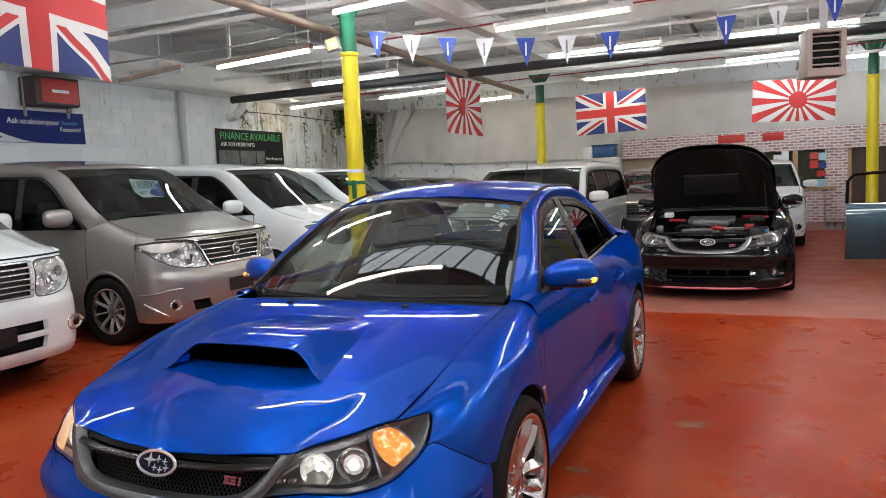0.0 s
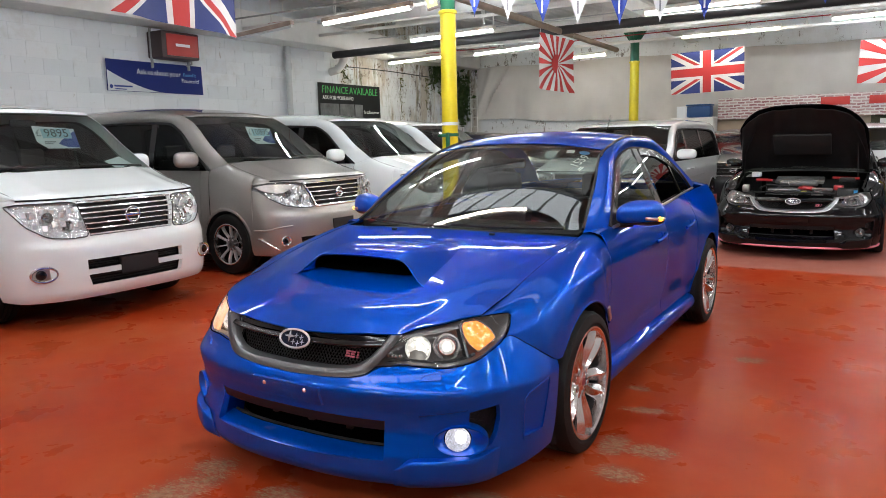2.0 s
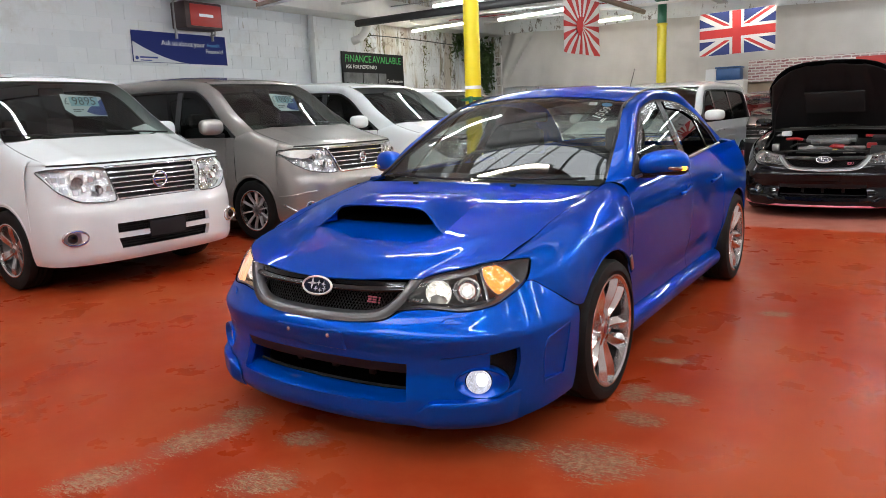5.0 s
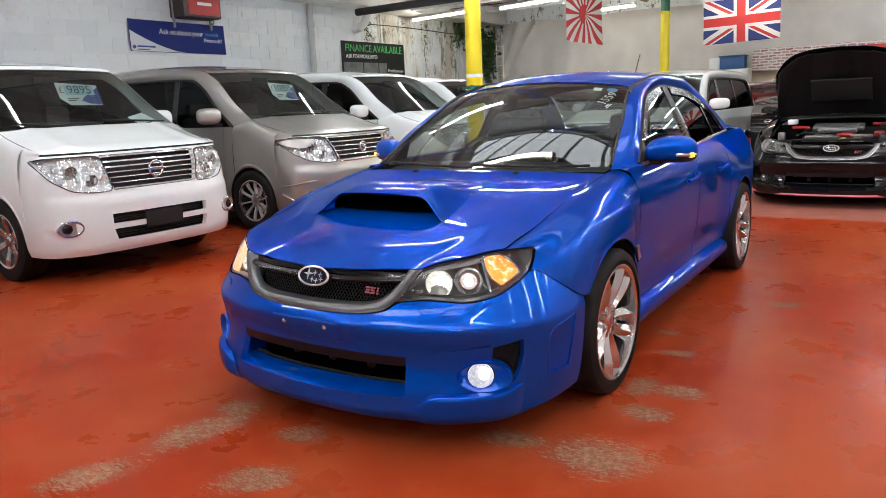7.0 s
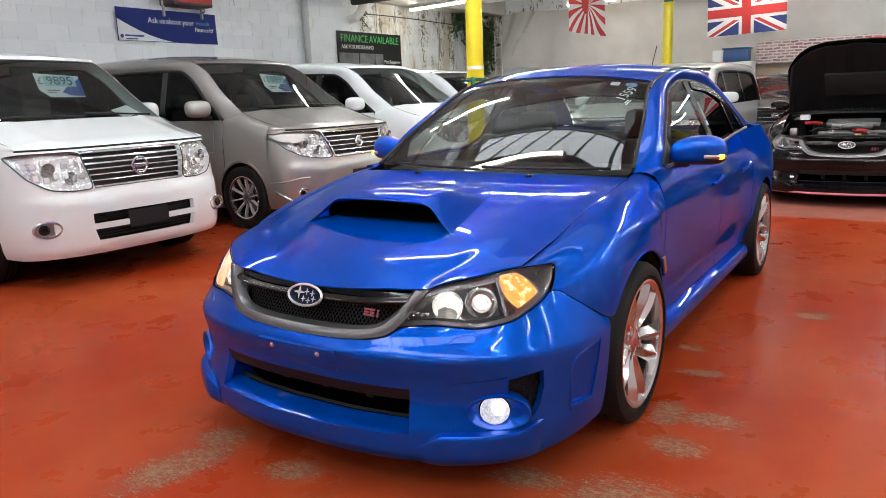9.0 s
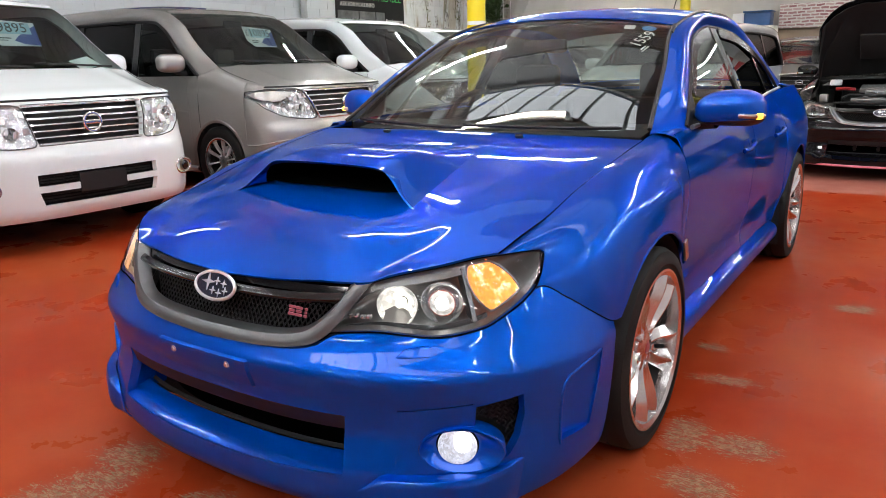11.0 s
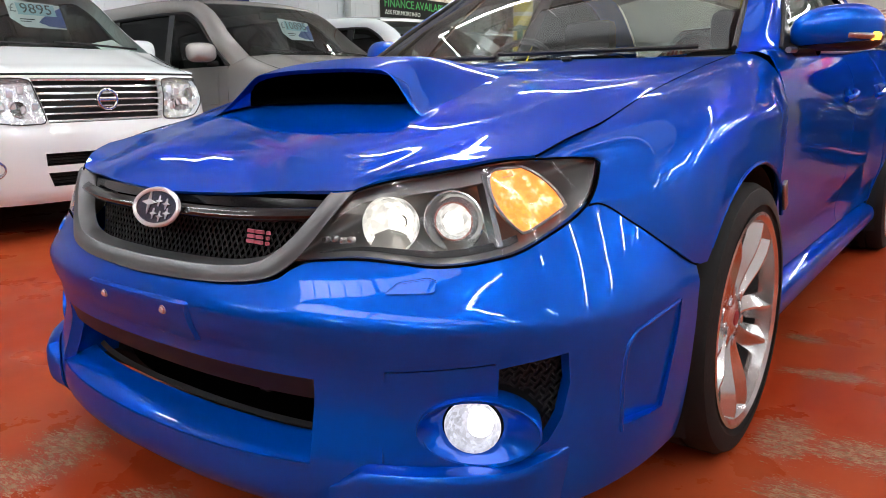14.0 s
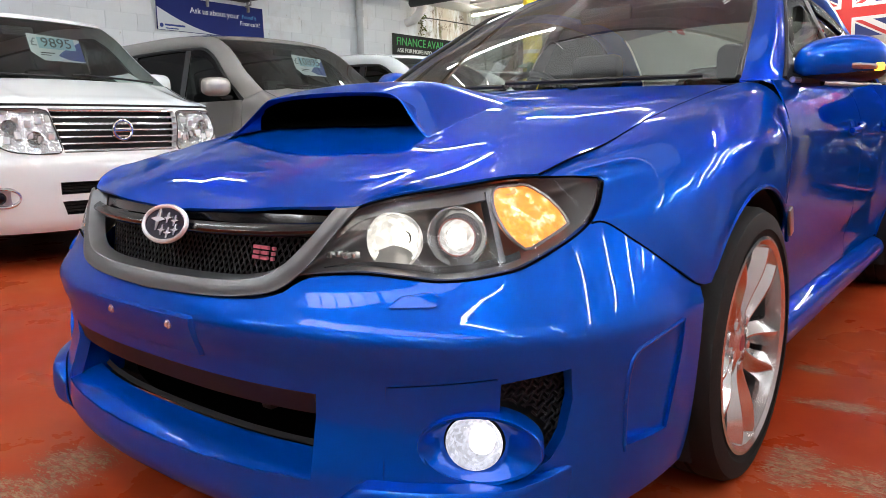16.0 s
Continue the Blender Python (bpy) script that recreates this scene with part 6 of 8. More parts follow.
    def fin(u, v):
        d = lerp(28.5, 66.0, u)
        g = smoothstep(0.0, 0.14, u) * (1 - smoothstep(0.60, 0.97, u))
        zt = lerp(0.215, 0.258, smoothstep(0.0, 0.14, u)) + 0.014 * smoothstep(0.60, 0.92, u)
        k = curve(v, [0, 0.18, 0.3, 0.8, 1.0], [0.0, 0.85, 1.0, 0.9, 0.45])
        z = curve(v, [0, 0.18, 0.3, 0.8, 1.0], [zt, zt - 0.003, zt - 0.014, 0.172, 0.148])
        return nose(d, z, 0.002 + 0.026 * k * g - 0.010 * smoothstep(0.80, 1.0, u))
    both("corner_fin", sheet(fin, 48, 16, 0.004), paint_m, car, "lower corner fin of the bumper")
    both("vent_lip", tube([nose(a, z, 0.0) for a, z in ((73.2, 0.272), (72.5, 0.29), (71.9, 0.33), (71.5, 0.37), (71.7, 0.41), (72.4, 0.438), (74.0, 0.456), (78, 0.468), (84.5, 0.482))], 0.0045, 8), paint_m, car)
    # number plate plinth, bare
    plinth = sheet(lambda u, v: nose(nose_deg(lerp(-0.178, 0.178, u), 0.47), lerp(0.418, 0.502, v), 0.007 - 0.009 * (abs(2 * u - 1) > 0.99) - 0.009 * (abs(2 * v - 1) > 0.99)), 40, 16, 0.010)
    P("plate_plinth", plinth, paint_m, "bare body-coloured number plate plinth")
    for x in () if bonnet_open else (-0.105, 0.105):
        c = nose(nose_deg(x, 0.478), 0.478, 0.008)
        P("plate_bolt", lathe([(0, -0.005), (0.005, -0.005), (0.006, -0.002), (0.009, -0.001), (0.009, 0.004)], 14, "y"), M_CLEARLAMP).matrix_basis = Matrix.Translation(c)

    # fog lamps in their pockets
    for tw in (False, True):
        fog = new("fog_lamp")
        fog.parent = car
        put = lambda nm, b, mt, lb="": part(nm, flipped(b) if tw else b, mt, fog, lb)
        put("pocket_back", sheet(lambda u, v: nose(lerp(48, 63.5, u), lerp(0.262, 0.452, v), -0.075), 10, 10), M_LINER)
        honey = bmesh.new()
        for k in range(14):
            z = 0.275 + 0.0125 * k
            run = [p for p in (nose(lerp(49.5, 62.2, i / 14), z + 0.0045 * (-1) ** i, -0.045) for i in range(15)) if clear_of_fog(p)]
            if len(run) > 1:
                add_tube(honey, run, 0.0026, 5)
            if k < 13:
                for i in range(0, 15, 2):
                    d = lerp(49.5, 62.2, (i + k % 2) / 15)
                    if clear_of_fog(nose(d, z, -0.045)):
                        add_tube(honey, [nose(d, z, -0.045), nose(d + 0.5, z + 0.0125, -0.045)], 0.002, 4)
        put("intake_mesh", honey, M_TRIM, "black honeycomb intake")
        mm = FOG_M
        ring = bmesh.new()
        rows = []
        for i in range(48):
            a = 2 * math.pi * i / 48
            row = []
            for wx, wz, h in ((0.103, 0.060, -0.045), (0.104, 0.061, 0.004), (0.101, 0.058, 0.010), (0.095, 0.053, 0.008), (0.074, 0.050, -0.012), (0.052, 0.048, -0.028)):
                row.append(ring.verts.new((wx * math.cos(a) + 0.012 * (0.104 - wx) / 0.052, h, wz * math.sin(a))))
            rows.append(row)
        for i in range(48):
            a, b = rows[i], rows[(i + 1) % 48]
            for k in range(5):
                ring.faces.new((a[k], a[k + 1], b[k + 1], b[k]))
        bmesh.ops.recalc_face_normals(ring, faces=ring.faces)
        put("fog_bezel", moved(ring, mm), paint_m, "body-coloured oval fog lamp bezel")
        mf = mm @ Matrix.Translation((0.012, 0, 0)) @ Matrix.Diagonal((0.94, 1.0, 0.94, 1))
        put("fog_lens", moved(lathe([(0, 0.002), (0.02, 0.0), (0.038, -0.006), (0.050, -0.020)], 32, "y"), mf), M_LENS, "clear fog lamp lens")
        put("fog_bowl", moved(lathe([(0.0, -0.058), (0.02, -0.056), (0.040, -0.045), (0.051, -0.020)], 32, "y"), mf), M_FOGLIT if lit else M_SATIN, "lit white fog lamp bowl" if lit else "")
        put("fog_bulb", moved(lathe([(0, -0.010), (0.012, -0.013), (0.022, -0.024), (0.024, -0.05)], 20, "y"), mf @ Matrix.Translation((-0.013, 0, 0))), M_FOGBULB if lit else M_REFLECT)
        wash = slab([(34.6, 0.545), (36.3, 0.563), (40.6, 0.571), (41.8, 0.566), (41.6, 0.551), (40.9, 0.548)], 0.009, lambda a, b, k: nose(a, b, 0.006 - k))
        bmesh.ops.bevel(wash, geom=wash.edges[:], offset=0.002, segments=2, affect="EDGES")
        put("washer_cover", wash, paint_m)

    # grille
    gl = new("grille")
    gl.parent = car
    # black sheet behind the mesh stands in for the dark
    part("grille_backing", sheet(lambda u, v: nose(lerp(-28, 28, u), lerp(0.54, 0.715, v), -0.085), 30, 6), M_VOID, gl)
    mesh = bmesh.new()
    for k in range(-26, 27):
        for sl in (-1, 1):
            pts = []
            for i in range(9):
                z = lerp(0.555, 0.64, i / 8)
                x = 0.0165 * k + sl * (z - 0.60) * 0.75
                if abs(x) < lerp(0.345, 0.405, i / 8):
                    pts.append(nose(nose_deg(x, z), z, -0.052))
            if len(pts) > 2:
                add_tube(mesh, pts, 0.0019, 5)
    part("grille_mesh", mesh, M_NEARBLACK, gl, "black honeycomb grille mesh")
    part("grille_bar", sheet(lambda u, v: nose(lerp(-25.5, 25.5, u), lerp(0.640, 0.664, v) + 0.012 * (2 * u - 1) ** 2, -0.010 + 0.012 * math.sin(math.pi * v)), 40, 6, 0.01), M_GLOSS, gl, "gloss black upper grille bar")
    part("grille_top", sheet(lambda u, v: nose(lerp(-28, 28, u), lerp(0.664, 0.684, v), -0.026), 40, 4, 0.008), M_GLOSS, gl)
    sur_in = [(0.420, 0.698), (0.385, 0.645), (0.338, 0.598), (0.295, 0.578), (0.20, 0.567), (0.0, 0.563)]
    sur_out = [(0.461, 0.704), (0.428, 0.650), (0.385, 0.590), (0.335, 0.556), (0.21, 0.539), (0.0, 0.532)]
    ts = [0, 0.22, 0.45, 0.6, 0.8, 1.0]

    def surround(u, v):
        k = abs(2 * u - 1)
        t = 1 - k
        xi, zi = curve(t, ts, [p[0] for p in sur_in]), curve(t, ts, [p[1] for p in sur_in])
        xo, zo = curve(t, ts, [p[0] for p in sur_out]), curve(t, ts, [p[1] for p in sur_out])
        x, z = lerp(xi, xo, v), lerp(zi, zo, v)
        return nose(nose_deg(x, z) * (1 if u >= 0.5 else -1), z, 0.004 + 0.004 * math.sin(math.pi * min(v * 1.1, 1)) - (0.03 if v < 0.02 else 0))

    part("grille_surround", sheet(surround, 72, 8, 0.004), M_GUNMETAL, gl, "satin gunmetal grille surround")
    if bonnet_open:
        part("grille_edge", tube([surround(0.04 + 0.92 * k / 60, 1.0) - Vector((0, 0.004, 0)) for k in range(61)], 0.0045, 6), M_BADGE, gl, "thin bright edge")
    c = nose(0, 0.655, 0.0) + Vector((0.006, 0, 0))
    oval = [(0.076 * math.cos(2 * math.pi * i / 40), 0.034 * math.sin(2 * math.pi * i / 40)) for i in range(40)]
    bz = lambda a, b, k: c + Vector((a, -0.004 - k + 0.40 * b, b))  # it leans back with the grille
    part("badge", slab(oval, 0.006, bz), M_BADGEBLUE, gl, "oval chrome-ringed badge")
    r = tube([bz(a, b, 0.006) for a, b in oval], 0.0048, 8, True)
    for dx, dz, q in ((-0.026, 0.008, 0.026), (0.008, 0.012, 0.012), (0.034, 0.008, 0.012), (-0.004, -0.012, 0.012), (0.019, -0.016, 0.012), (0.042, -0.009, 0.012)):
        star = [(dx + q * (1 if i % 2 == 0 else 0.24) * math.cos(math.pi * i / 4), dz + q * (0.85 if i % 2 == 0 else 0.24) * math.sin(math.pi * i / 4)) for i in range(8)]
        r = joined(r, slab(star, 0.004, lambda a, b, k: bz(a, b, 0.005 + k)))
    part("badge_ring", r, M_BADGE, gl)
    c2 = Vector((0.262, -0.893, 0.612))
    bars = bmesh.new()
    for dx, w, sl in ((-0.026, 0.020, 0), (-0.002, 0.020, 0), (0.022, 0.007, 0)):
        for dz, ww in ((0.010, w), (0.0, w * 0.8), (-0.010, w)):
            add_box(bars, c2.x + dx + dz * 0.3, c2.y - 0.006, c2.z + dz, ww, 0.005, 0.006)
    part("red_badge", bars, M_PINK, gl, "small pink-red maker's badge")

    hl = headlamp(car, lit)
    twin = mirror_copy(hl, car)
    if lit:
        # glowing sheet added to one lamp, standing in for light scattered in its lens
        shine = sheet(lambda u, v: nose(-lerp(34, 74, u), lerp(LAMP_LO(lerp(34, 74, u)) + 0.008, LAMP_HI(lerp(34, 74, u)) - 0.008, v), -0.008), 20, 6, 0.003)
        part("lit_diffuser", shine, M_LENSGLOW, twin, "added glowing sheet for lamp light scattered in the lens")

    # bonnet with its scoop
    def open_point(s, t):
        """The raised bonnet, its corners rounded off."""
        p = bonnet_point(s, t)
        p.y += 0.12 * abs(s) ** 4.0 * (1 - t) ** 1.5
        return p

    half = [CREASE * k / 20 for k in range(21)] + [CREASE + (1 - CREASE) * k / 9 for k in range(1, 10)]
    across = [0.5 - q / 2 for q in half[:0:-1]] + [0.5 + q / 2 for q in half]
    bb = sheet(lambda u, v: (open_point if bonnet_open else bonnet_point)(2 * u - 1, v), 0, 44, us=across)
    ridge = {tuple(round(c, 4) for c in (open_point if bonnet_open else bonnet_point)(sg * CREASE, k / 44)) for sg in (-1, 1) for k in range(45)}
    soft = [v for v in bb.verts if not v.is_boundary and tuple(round(c, 4) for c in v.co) not in ridge]
    for _ in range(24):
        bmesh.ops.smooth_vert(bb, verts=soft, factor=0.5, use_axis_z=True)
    bb.normal_update()
    bmesh.ops.solidify(bb, geom=bb.faces[:], thickness=0.006)
    bn = part("bonnet", bb, paint_m, car, "body-coloured bonnet" + (", propped open" if bonnet_open else ""))
    if bonnet_open:
        bn.matrix_basis = Matrix.Translation((0, 0.33, 0.93)) @ Matrix.Rotation(radians(-50), 4, "X") @ Matrix.Translation((0, -0.33, -0.93))

    def scoop(u, v):
        """u across, v from the mouth to the tail; the foot of its flanks sweeps forward."""
        s = 2 * u - 1
        q = abs(s)
        w = lerp(0.375, 0.28, v)
        x = w * s - 0.008 * (1 - v)
        h = 0.096 * (1 - smoothstep(0.10, 1.0, v)) ** 0.9
        prof = (1 - smoothstep(0.52, 1.0, q)) * (1 - 0.15 * q * q)
        front = -0.478 - 0.020 * (1 - q ** 2) - 0.050 * smoothstep(0.60, 1.0, q)
        yy = lerp(front, 0.08, v)
        return Vector((x, yy, bonnet_z(abs(x), yy) - 0.004 + h * prof + 0.006 * prof * math.sin(math.pi * v) * (1 - v)))

    us = [0.5 - 0.5 * math.cos(math.pi * i / 60) for i in range(61)]
    part("scoop", sheet(scoop, 0, 0, 0.0, us=us, vs=[(j / 24) ** 1.4 for j in range(25)]), paint_m, bn, "raised bonnet air scoop")

    def scoop_in(u, v):
        """The mouth: a flat oval, drawn back into the dark."""
        a = (2 * u - 1) * math.pi / 2
        x = math.copysign(0.285 * abs(math.sin(a)) ** 0.62, a) - 0.008
        y = -0.466 - 0.020 * (1 - (x / 0.29) ** 2)
        c = bonnet_z(abs(x), y)
        return Vector((x * lerp(1.0, 0.80, v), lerp(y, -0.28, v), c + 0.004 + 0.076 * max(math.cos(a), 0.0) ** 0.55 * lerp(1.0, 0.55, v)))
    part("scoop_lip", sheet(lambda u, v: scoop(u, 0.0).lerp(scoop_in(u, 0.0), v) + Vector((0, -0.008 * math.sin(math.pi * v), 0.003 * math.sin(math.pi * v))), 0, 0, us=us, vs=[k / 6 for k in range(7)]), paint_m, bn)
    # throat, back and floor are black sheets for shade; the bonnet runs on below
    part("scoop_throat", sheet(scoop_in, 0, 0, us=us, vs=[k / 6 for k in range(7)]), M_VOID, bn, "black sheet in place of the shade inside the scoop")
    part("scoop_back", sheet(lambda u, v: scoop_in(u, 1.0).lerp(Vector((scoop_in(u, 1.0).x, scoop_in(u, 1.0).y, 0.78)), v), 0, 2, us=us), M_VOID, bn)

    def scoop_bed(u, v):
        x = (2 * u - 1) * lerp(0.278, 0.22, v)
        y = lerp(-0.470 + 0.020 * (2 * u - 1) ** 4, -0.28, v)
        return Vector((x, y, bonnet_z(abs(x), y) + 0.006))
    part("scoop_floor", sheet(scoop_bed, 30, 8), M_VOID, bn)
    if bonnet_open:
        part("bonnet_lining", sheet(lambda u, v: open_point((2 * u - 1) * 0.93, lerp(0.06, 0.97, v)) - Vector((0, 0, 0.025 + 0.02 * (math.sin(u * 21) > 0.4))), 40, 30, 0.008), M_TRIM, bn, "black quilted bonnet lining")
        part("lining_recess", box(0, -0.22, 0.80, 0.62, 0.36, 0.03, 0.01, Matrix.Rotation(radians(10), 4, "X")), M_LINER, bn)
    for x in (-0.30, 0.30):
        part("washer_jet", box(x, 0.20, bonnet_z(abs(x), 0.20) + 0.006, 0.028, 0.02, 0.014, 0.005), M_TRIM, bn)

    # wings
    ys = [-0.40, -0.37, -0.34, -0.312] + [ARCH_R * math.sin(radians(a)) for a in range(-54, 88, 6)] + [0.371, 0.374, 0.39, 0.402, 0.415]
    vs = [j / 40 for j in range(41)]

    def wing_front(v):
        """The wing's front edge: along the lamp's top, down its side, then along the bumper."""
        if v < 0.40:
            d = lerp(63.4, 76.8, v / 0.40)
            return nose(d, LAMP_HI(d) + 0.0015, 0.001)
        if v < 0.66:
            d = lerp(76.8, 68.8, (v - 0.40) / 0.26)
            return nose(d + 0.15, LAMP_LO(d) - 0.0005, 0.001)
        d = lerp(69.0, 78.8, (v - 0.66) / 0.34)
        return nose(d, BUMP_TOP(d) + 0.0015, 0.001)

    def wing_all(u, v):
        if u >= -0.401:
            return wing(u, v)
        t = (u + 0.60) / 0.11
        p = wing_front(v).lerp(wing(-0.40, v), t)
        y = lerp(wing_front(0).y, -0.40, t)
        e = wing_front(0).lerp(wing(-0.40, 0), t)
        return p + (Vector((edge_x(y) + 0.004, y, edge_z(y))) - e) * (1 - v) ** 5 * smoothstep(0.0, 0.45, t)
    wb = sheet(wing_all, 0, 0, 0.0, us=[-0.60 + 0.11 * k / 14 for k in range(14)] + ys, vs=vs)
    soft = [v for v in wb.verts if not v.is_boundary and v.co.y < -0.22]
    for _ in range(10):
        bmesh.ops.smooth_vert(wb, verts=soft, factor=0.5, use_axis_x=True, use_axis_y=True, use_axis_z=True)
    bmesh.ops.reverse_faces(wb, faces=wb.faces)
    wb.normal_update()
    bmesh.ops.solidify(wb, geom=wb.faces[:], thickness=0.004)
    both("front_wing", wb, paint_m, car, "flared front wing")
    both("wing_vent", box(0.894, 0.262, 0.585, 0.010, 0.030, 0.075, 0.004, Matrix.Rotation(0.35, 4, "X")), M_SATIN, car, "small silver side vent")
    # shut lines round the bonnet, the lamps and the bumper
    both("bonnet_gap", tube([bonnet_point(1.0, k / 40) + Vector((0.003, 0, -0.001)) for k in range(41)], 0.0019, 6), M_VOID, car) if not bonnet_open else None
    both("bumper_gap", tube([nose(d, BUMP_TOP(d) + 0.001, 0.0005) for d in [69 + 21 * k / 24 for k in range(25)]], 0.0019, 6), M_VOID, car)
    both("lamp_gap", tube([nose(d, LAMP_LO(d) - 0.001, 0.001) for d in [20.6 + 56 * k / 40 for k in range(41)]], 0.0024, 6), M_VOID, car)
    both("lamp_gap", tube([nose(d, LAMP_HI(d) + 0.001, 0.001) for d in [20.6 + 56 * k / 40 for k in range(41)]], 0.0020, 6), M_VOID, car)
    # wheel houses
    for yy in (0.0, 2.625):
        b = bmesh.new()
        rows = []
        for i in range(29):
            a = radians(-28 + 236 * i / 28)
            rows.append([b.verts.new((x, yy + (ARCH_R - 0.002) * math.cos(a), 0.32 + (ARCH_R - 0.002) * math.sin(a))) for x in (0.50, 0.868)])
        for p0, p1 in zip(rows, rows[1:]):
            b.faces.new((p0[0], p0[1], p1[1], p1[0]))
        b.faces.new([r[0] for r in rows])
        both("wheel_house", b, M_LINER, car)
        lipb = tube([Vector((wing_w(yy + ARCH_R * math.cos(radians(a))) - 0.005 if yy < 1 else side(yy + ARCH_R * math.cos(radians(a)), 0.32 + ARCH_R * math.sin(radians(a))).x - 0.004, yy + ARCH_R * math.cos(radians(a)), 0.32 + ARCH_R * math.sin(radians(a)))) for a in range(34 if yy < 1 else 0, 181 - (34 if yy < 1 else 0), 6)], 0.006, 6)
        both("arch_lip", lipb, paint_m, car)

    # flank: doors, sill, rear quarter
    def flank(ya, yb, zl, zu, n=24, k=26):
        return sheet(lambda u, v: side(lerp(ya, yb, u), lerp(zl(lerp(ya, yb, u)), zu(lerp(ya, yb, u)), v)), n, k, 0.004)

    for nm, ya, yb in (("front_door", 0.420, 1.520), ("rear_door", 1.525, 2.245)):
        made = []
        for tw in (False, True):
            d = flank(ya, yb, lambda y: 0.305, lambda y: belt_z(y) + 0.004)
            o = part(nm, flipped(d) if tw else d, paint_m, car)
            hy = yb - 0.19
            hb = tube([side(hy + 0.10 * t, 0.815 + 0.012 * t, 0.012 + 0.016 * (1 - t ** 4)) for t in [i / 6 - 1 for i in range(13)]], 0.0105, 10)
            part("door_handle", flipped(hb) if tw else hb, paint_m, o)
            cup = sheet(lambda u, v: side(hy + 0.062 * (2 * u - 1) * 0.9, 0.815 + 0.03 * (2 * v - 1), 0.003 - 0.014 * math.sin(math.pi * u) * math.sin(math.pi * v)), 10, 8)
            part("handle_recess", flipped(cup) if tw else cup, paint_m, o)
    sill = sheet(lambda u, v: Vector((lerp(0.80, 0.868, curve(v, [0, 0.2, 0.55, 0.8, 1], [0.1, 0.75, 1.0, 0.85, 0.1])), lerp(0.385, 2.245, u), lerp(0.165, 0.300, v))), 40, 14, 0.004)
    both("side_skirt", sill, paint_m, car, "body-coloured sill skirt")

    def quarter(u, v):
        y = curve(u, [0, 0.5, 1], [2.25, 2.9, 3.60])
        zl = 0.24
        d = abs(y - 2.625)
        if d < ARCH_R:
            zl = 0.32 + math.sqrt(ARCH_R ** 2 - d * d)
        return side(y, lerp(zl, belt_z(y) + 0.004, v))
    both("rear_quarter", sheet(quarter, 70, 26, 0.004), paint_m, car)

    # tail
    def tail(u, v):
        d = radians(lerp(-90, 90, u))
        z = lerp(0.22, 0.99, v)
        a = side(3.6, z).x
        yc = 3.61 + 0.06 * math.exp(-(((z - 0.5) / 0.2) ** 2))
        s = math.sin(d)
        return Vector((a * (abs(s) ** 0.8) * (1 if s > 0 else -1), 3.58 + (yc - 3.55) * math.cos(d) ** 0.8, z))
    P("rear_bumper", sheet(tail, 48, 20, 0.004), paint_m)
    P("boot_lid", sheet(lambda u, v: Vector((lerp(-1, 1, u) * (side(lerp(3.0, 3.6, v), belt_z(lerp(3.0, 3.6, v))).x - 0.01), lerp(2.95, 3.63, v) + 0.06 * (1 - (2 * u - 1) ** 2) * (1 - v) * 1.6, belt_z(lerp(2.95, 3.6, v)) + 0.045 * (1 - (2 * u - 1) ** 4))), 30, 14, 0.004), paint_m)
    both("tail_lamp", slab([(0.52, 0.72), (0.735, 0.74), (0.735, 0.90), (0.55, 0.88)], 0.05, lambda a, b, c: Vector((a, 3.655 - c, b))), M_RED, car)

    # glasshouse
    P("windscreen", sheet(lambda u, v: screen_point(0.985 * (2 * u - 1), lerp(0.0, 0.985, v)), 40, 24), M_GLASS, "clear windscreen")
    band = sheet(lambda u, v: screen_point(0.99 * (2 * u - 1), lerp(0.955, 1.0, v)) - Vector((0, 0, 0.004)), 40, 3)
    P("screen_band", band, M_GLOSS)
    both("screen_seal", tube([screen_point(0.99, t / 20) + Vector((0.002, 0, 0.001)) for t in range(21)], 0.008, 8), M_TRIM, car)
    P("roof", sheet(lambda u, v: roof_point(2 * u - 1, v), 40, 40, 0.004), paint_m)
    P("rear_screen", sheet(lambda u, v: rear_screen_point(0.98 * (2 * u - 1), v), 24, 16), M_TINT)
    both("side_frame", sheet(lambda u, v: frame_point(u, v), 60, 10, 0.004), paint_m, car, "body-coloured pillar and roof rail")
    def cowl_corner(u, v):
        """The small panel between the wing, the screen pillar and the door."""
        y = lerp(0.400, 0.600, u)
        a = Vector((lerp(0.708, 0.784, u), lerp(0.380, 0.590, u), lerp(0.949, 0.964, u)))
        b = side(y + 0.012, belt_z(y) - 0.012)
        return a.lerp(b, v) + Vector((0.3, 0, 1)) * 0.010 * math.sin(math.pi * v) * (1 - u)
    both("cowl_corner", sheet(cowl_corner, 14, 8), paint_m, car)
    both("roof_gutter", tube([dlo_out(lerp(0.30, 0.78, i / 30)) + Vector((0.004, 0, 0.004)) for i in range(31)], 0.007, 6), M_TRIM, car)
    both("window_seal", tube([dlo_in(i / 40, 0.002) for i in range(41)], 0.008, 6), M_TRIM, car)
    both("belt_strip", tube([Vector((side_glass_x(y, belt_z(y)) + 0.016, y, belt_z(y) + 0.006)) for y in [0.60 + 2.05 * i / 30 for i in range(31)]], 0.009, 8), M_SATIN, car, "bright belt moulding")

    def pane(ta, tb):
        def f(u, v):
            t = lerp(ta, tb, u)
            p = along(DLO_IN, t)
            zl = belt_z(p.y) - 0.01
            z = lerp(zl, p.z, v)
            return Vector((side_glass_x(p.y, z) - 0.012, p.y, z))
        return sheet(f, 24, 12)
    both("front_door_glass", pane(0.02, 0.505), M_TINT, car)
    both("rear_door_glass", pane(0.535, 0.99), M_PRIVACY, car)
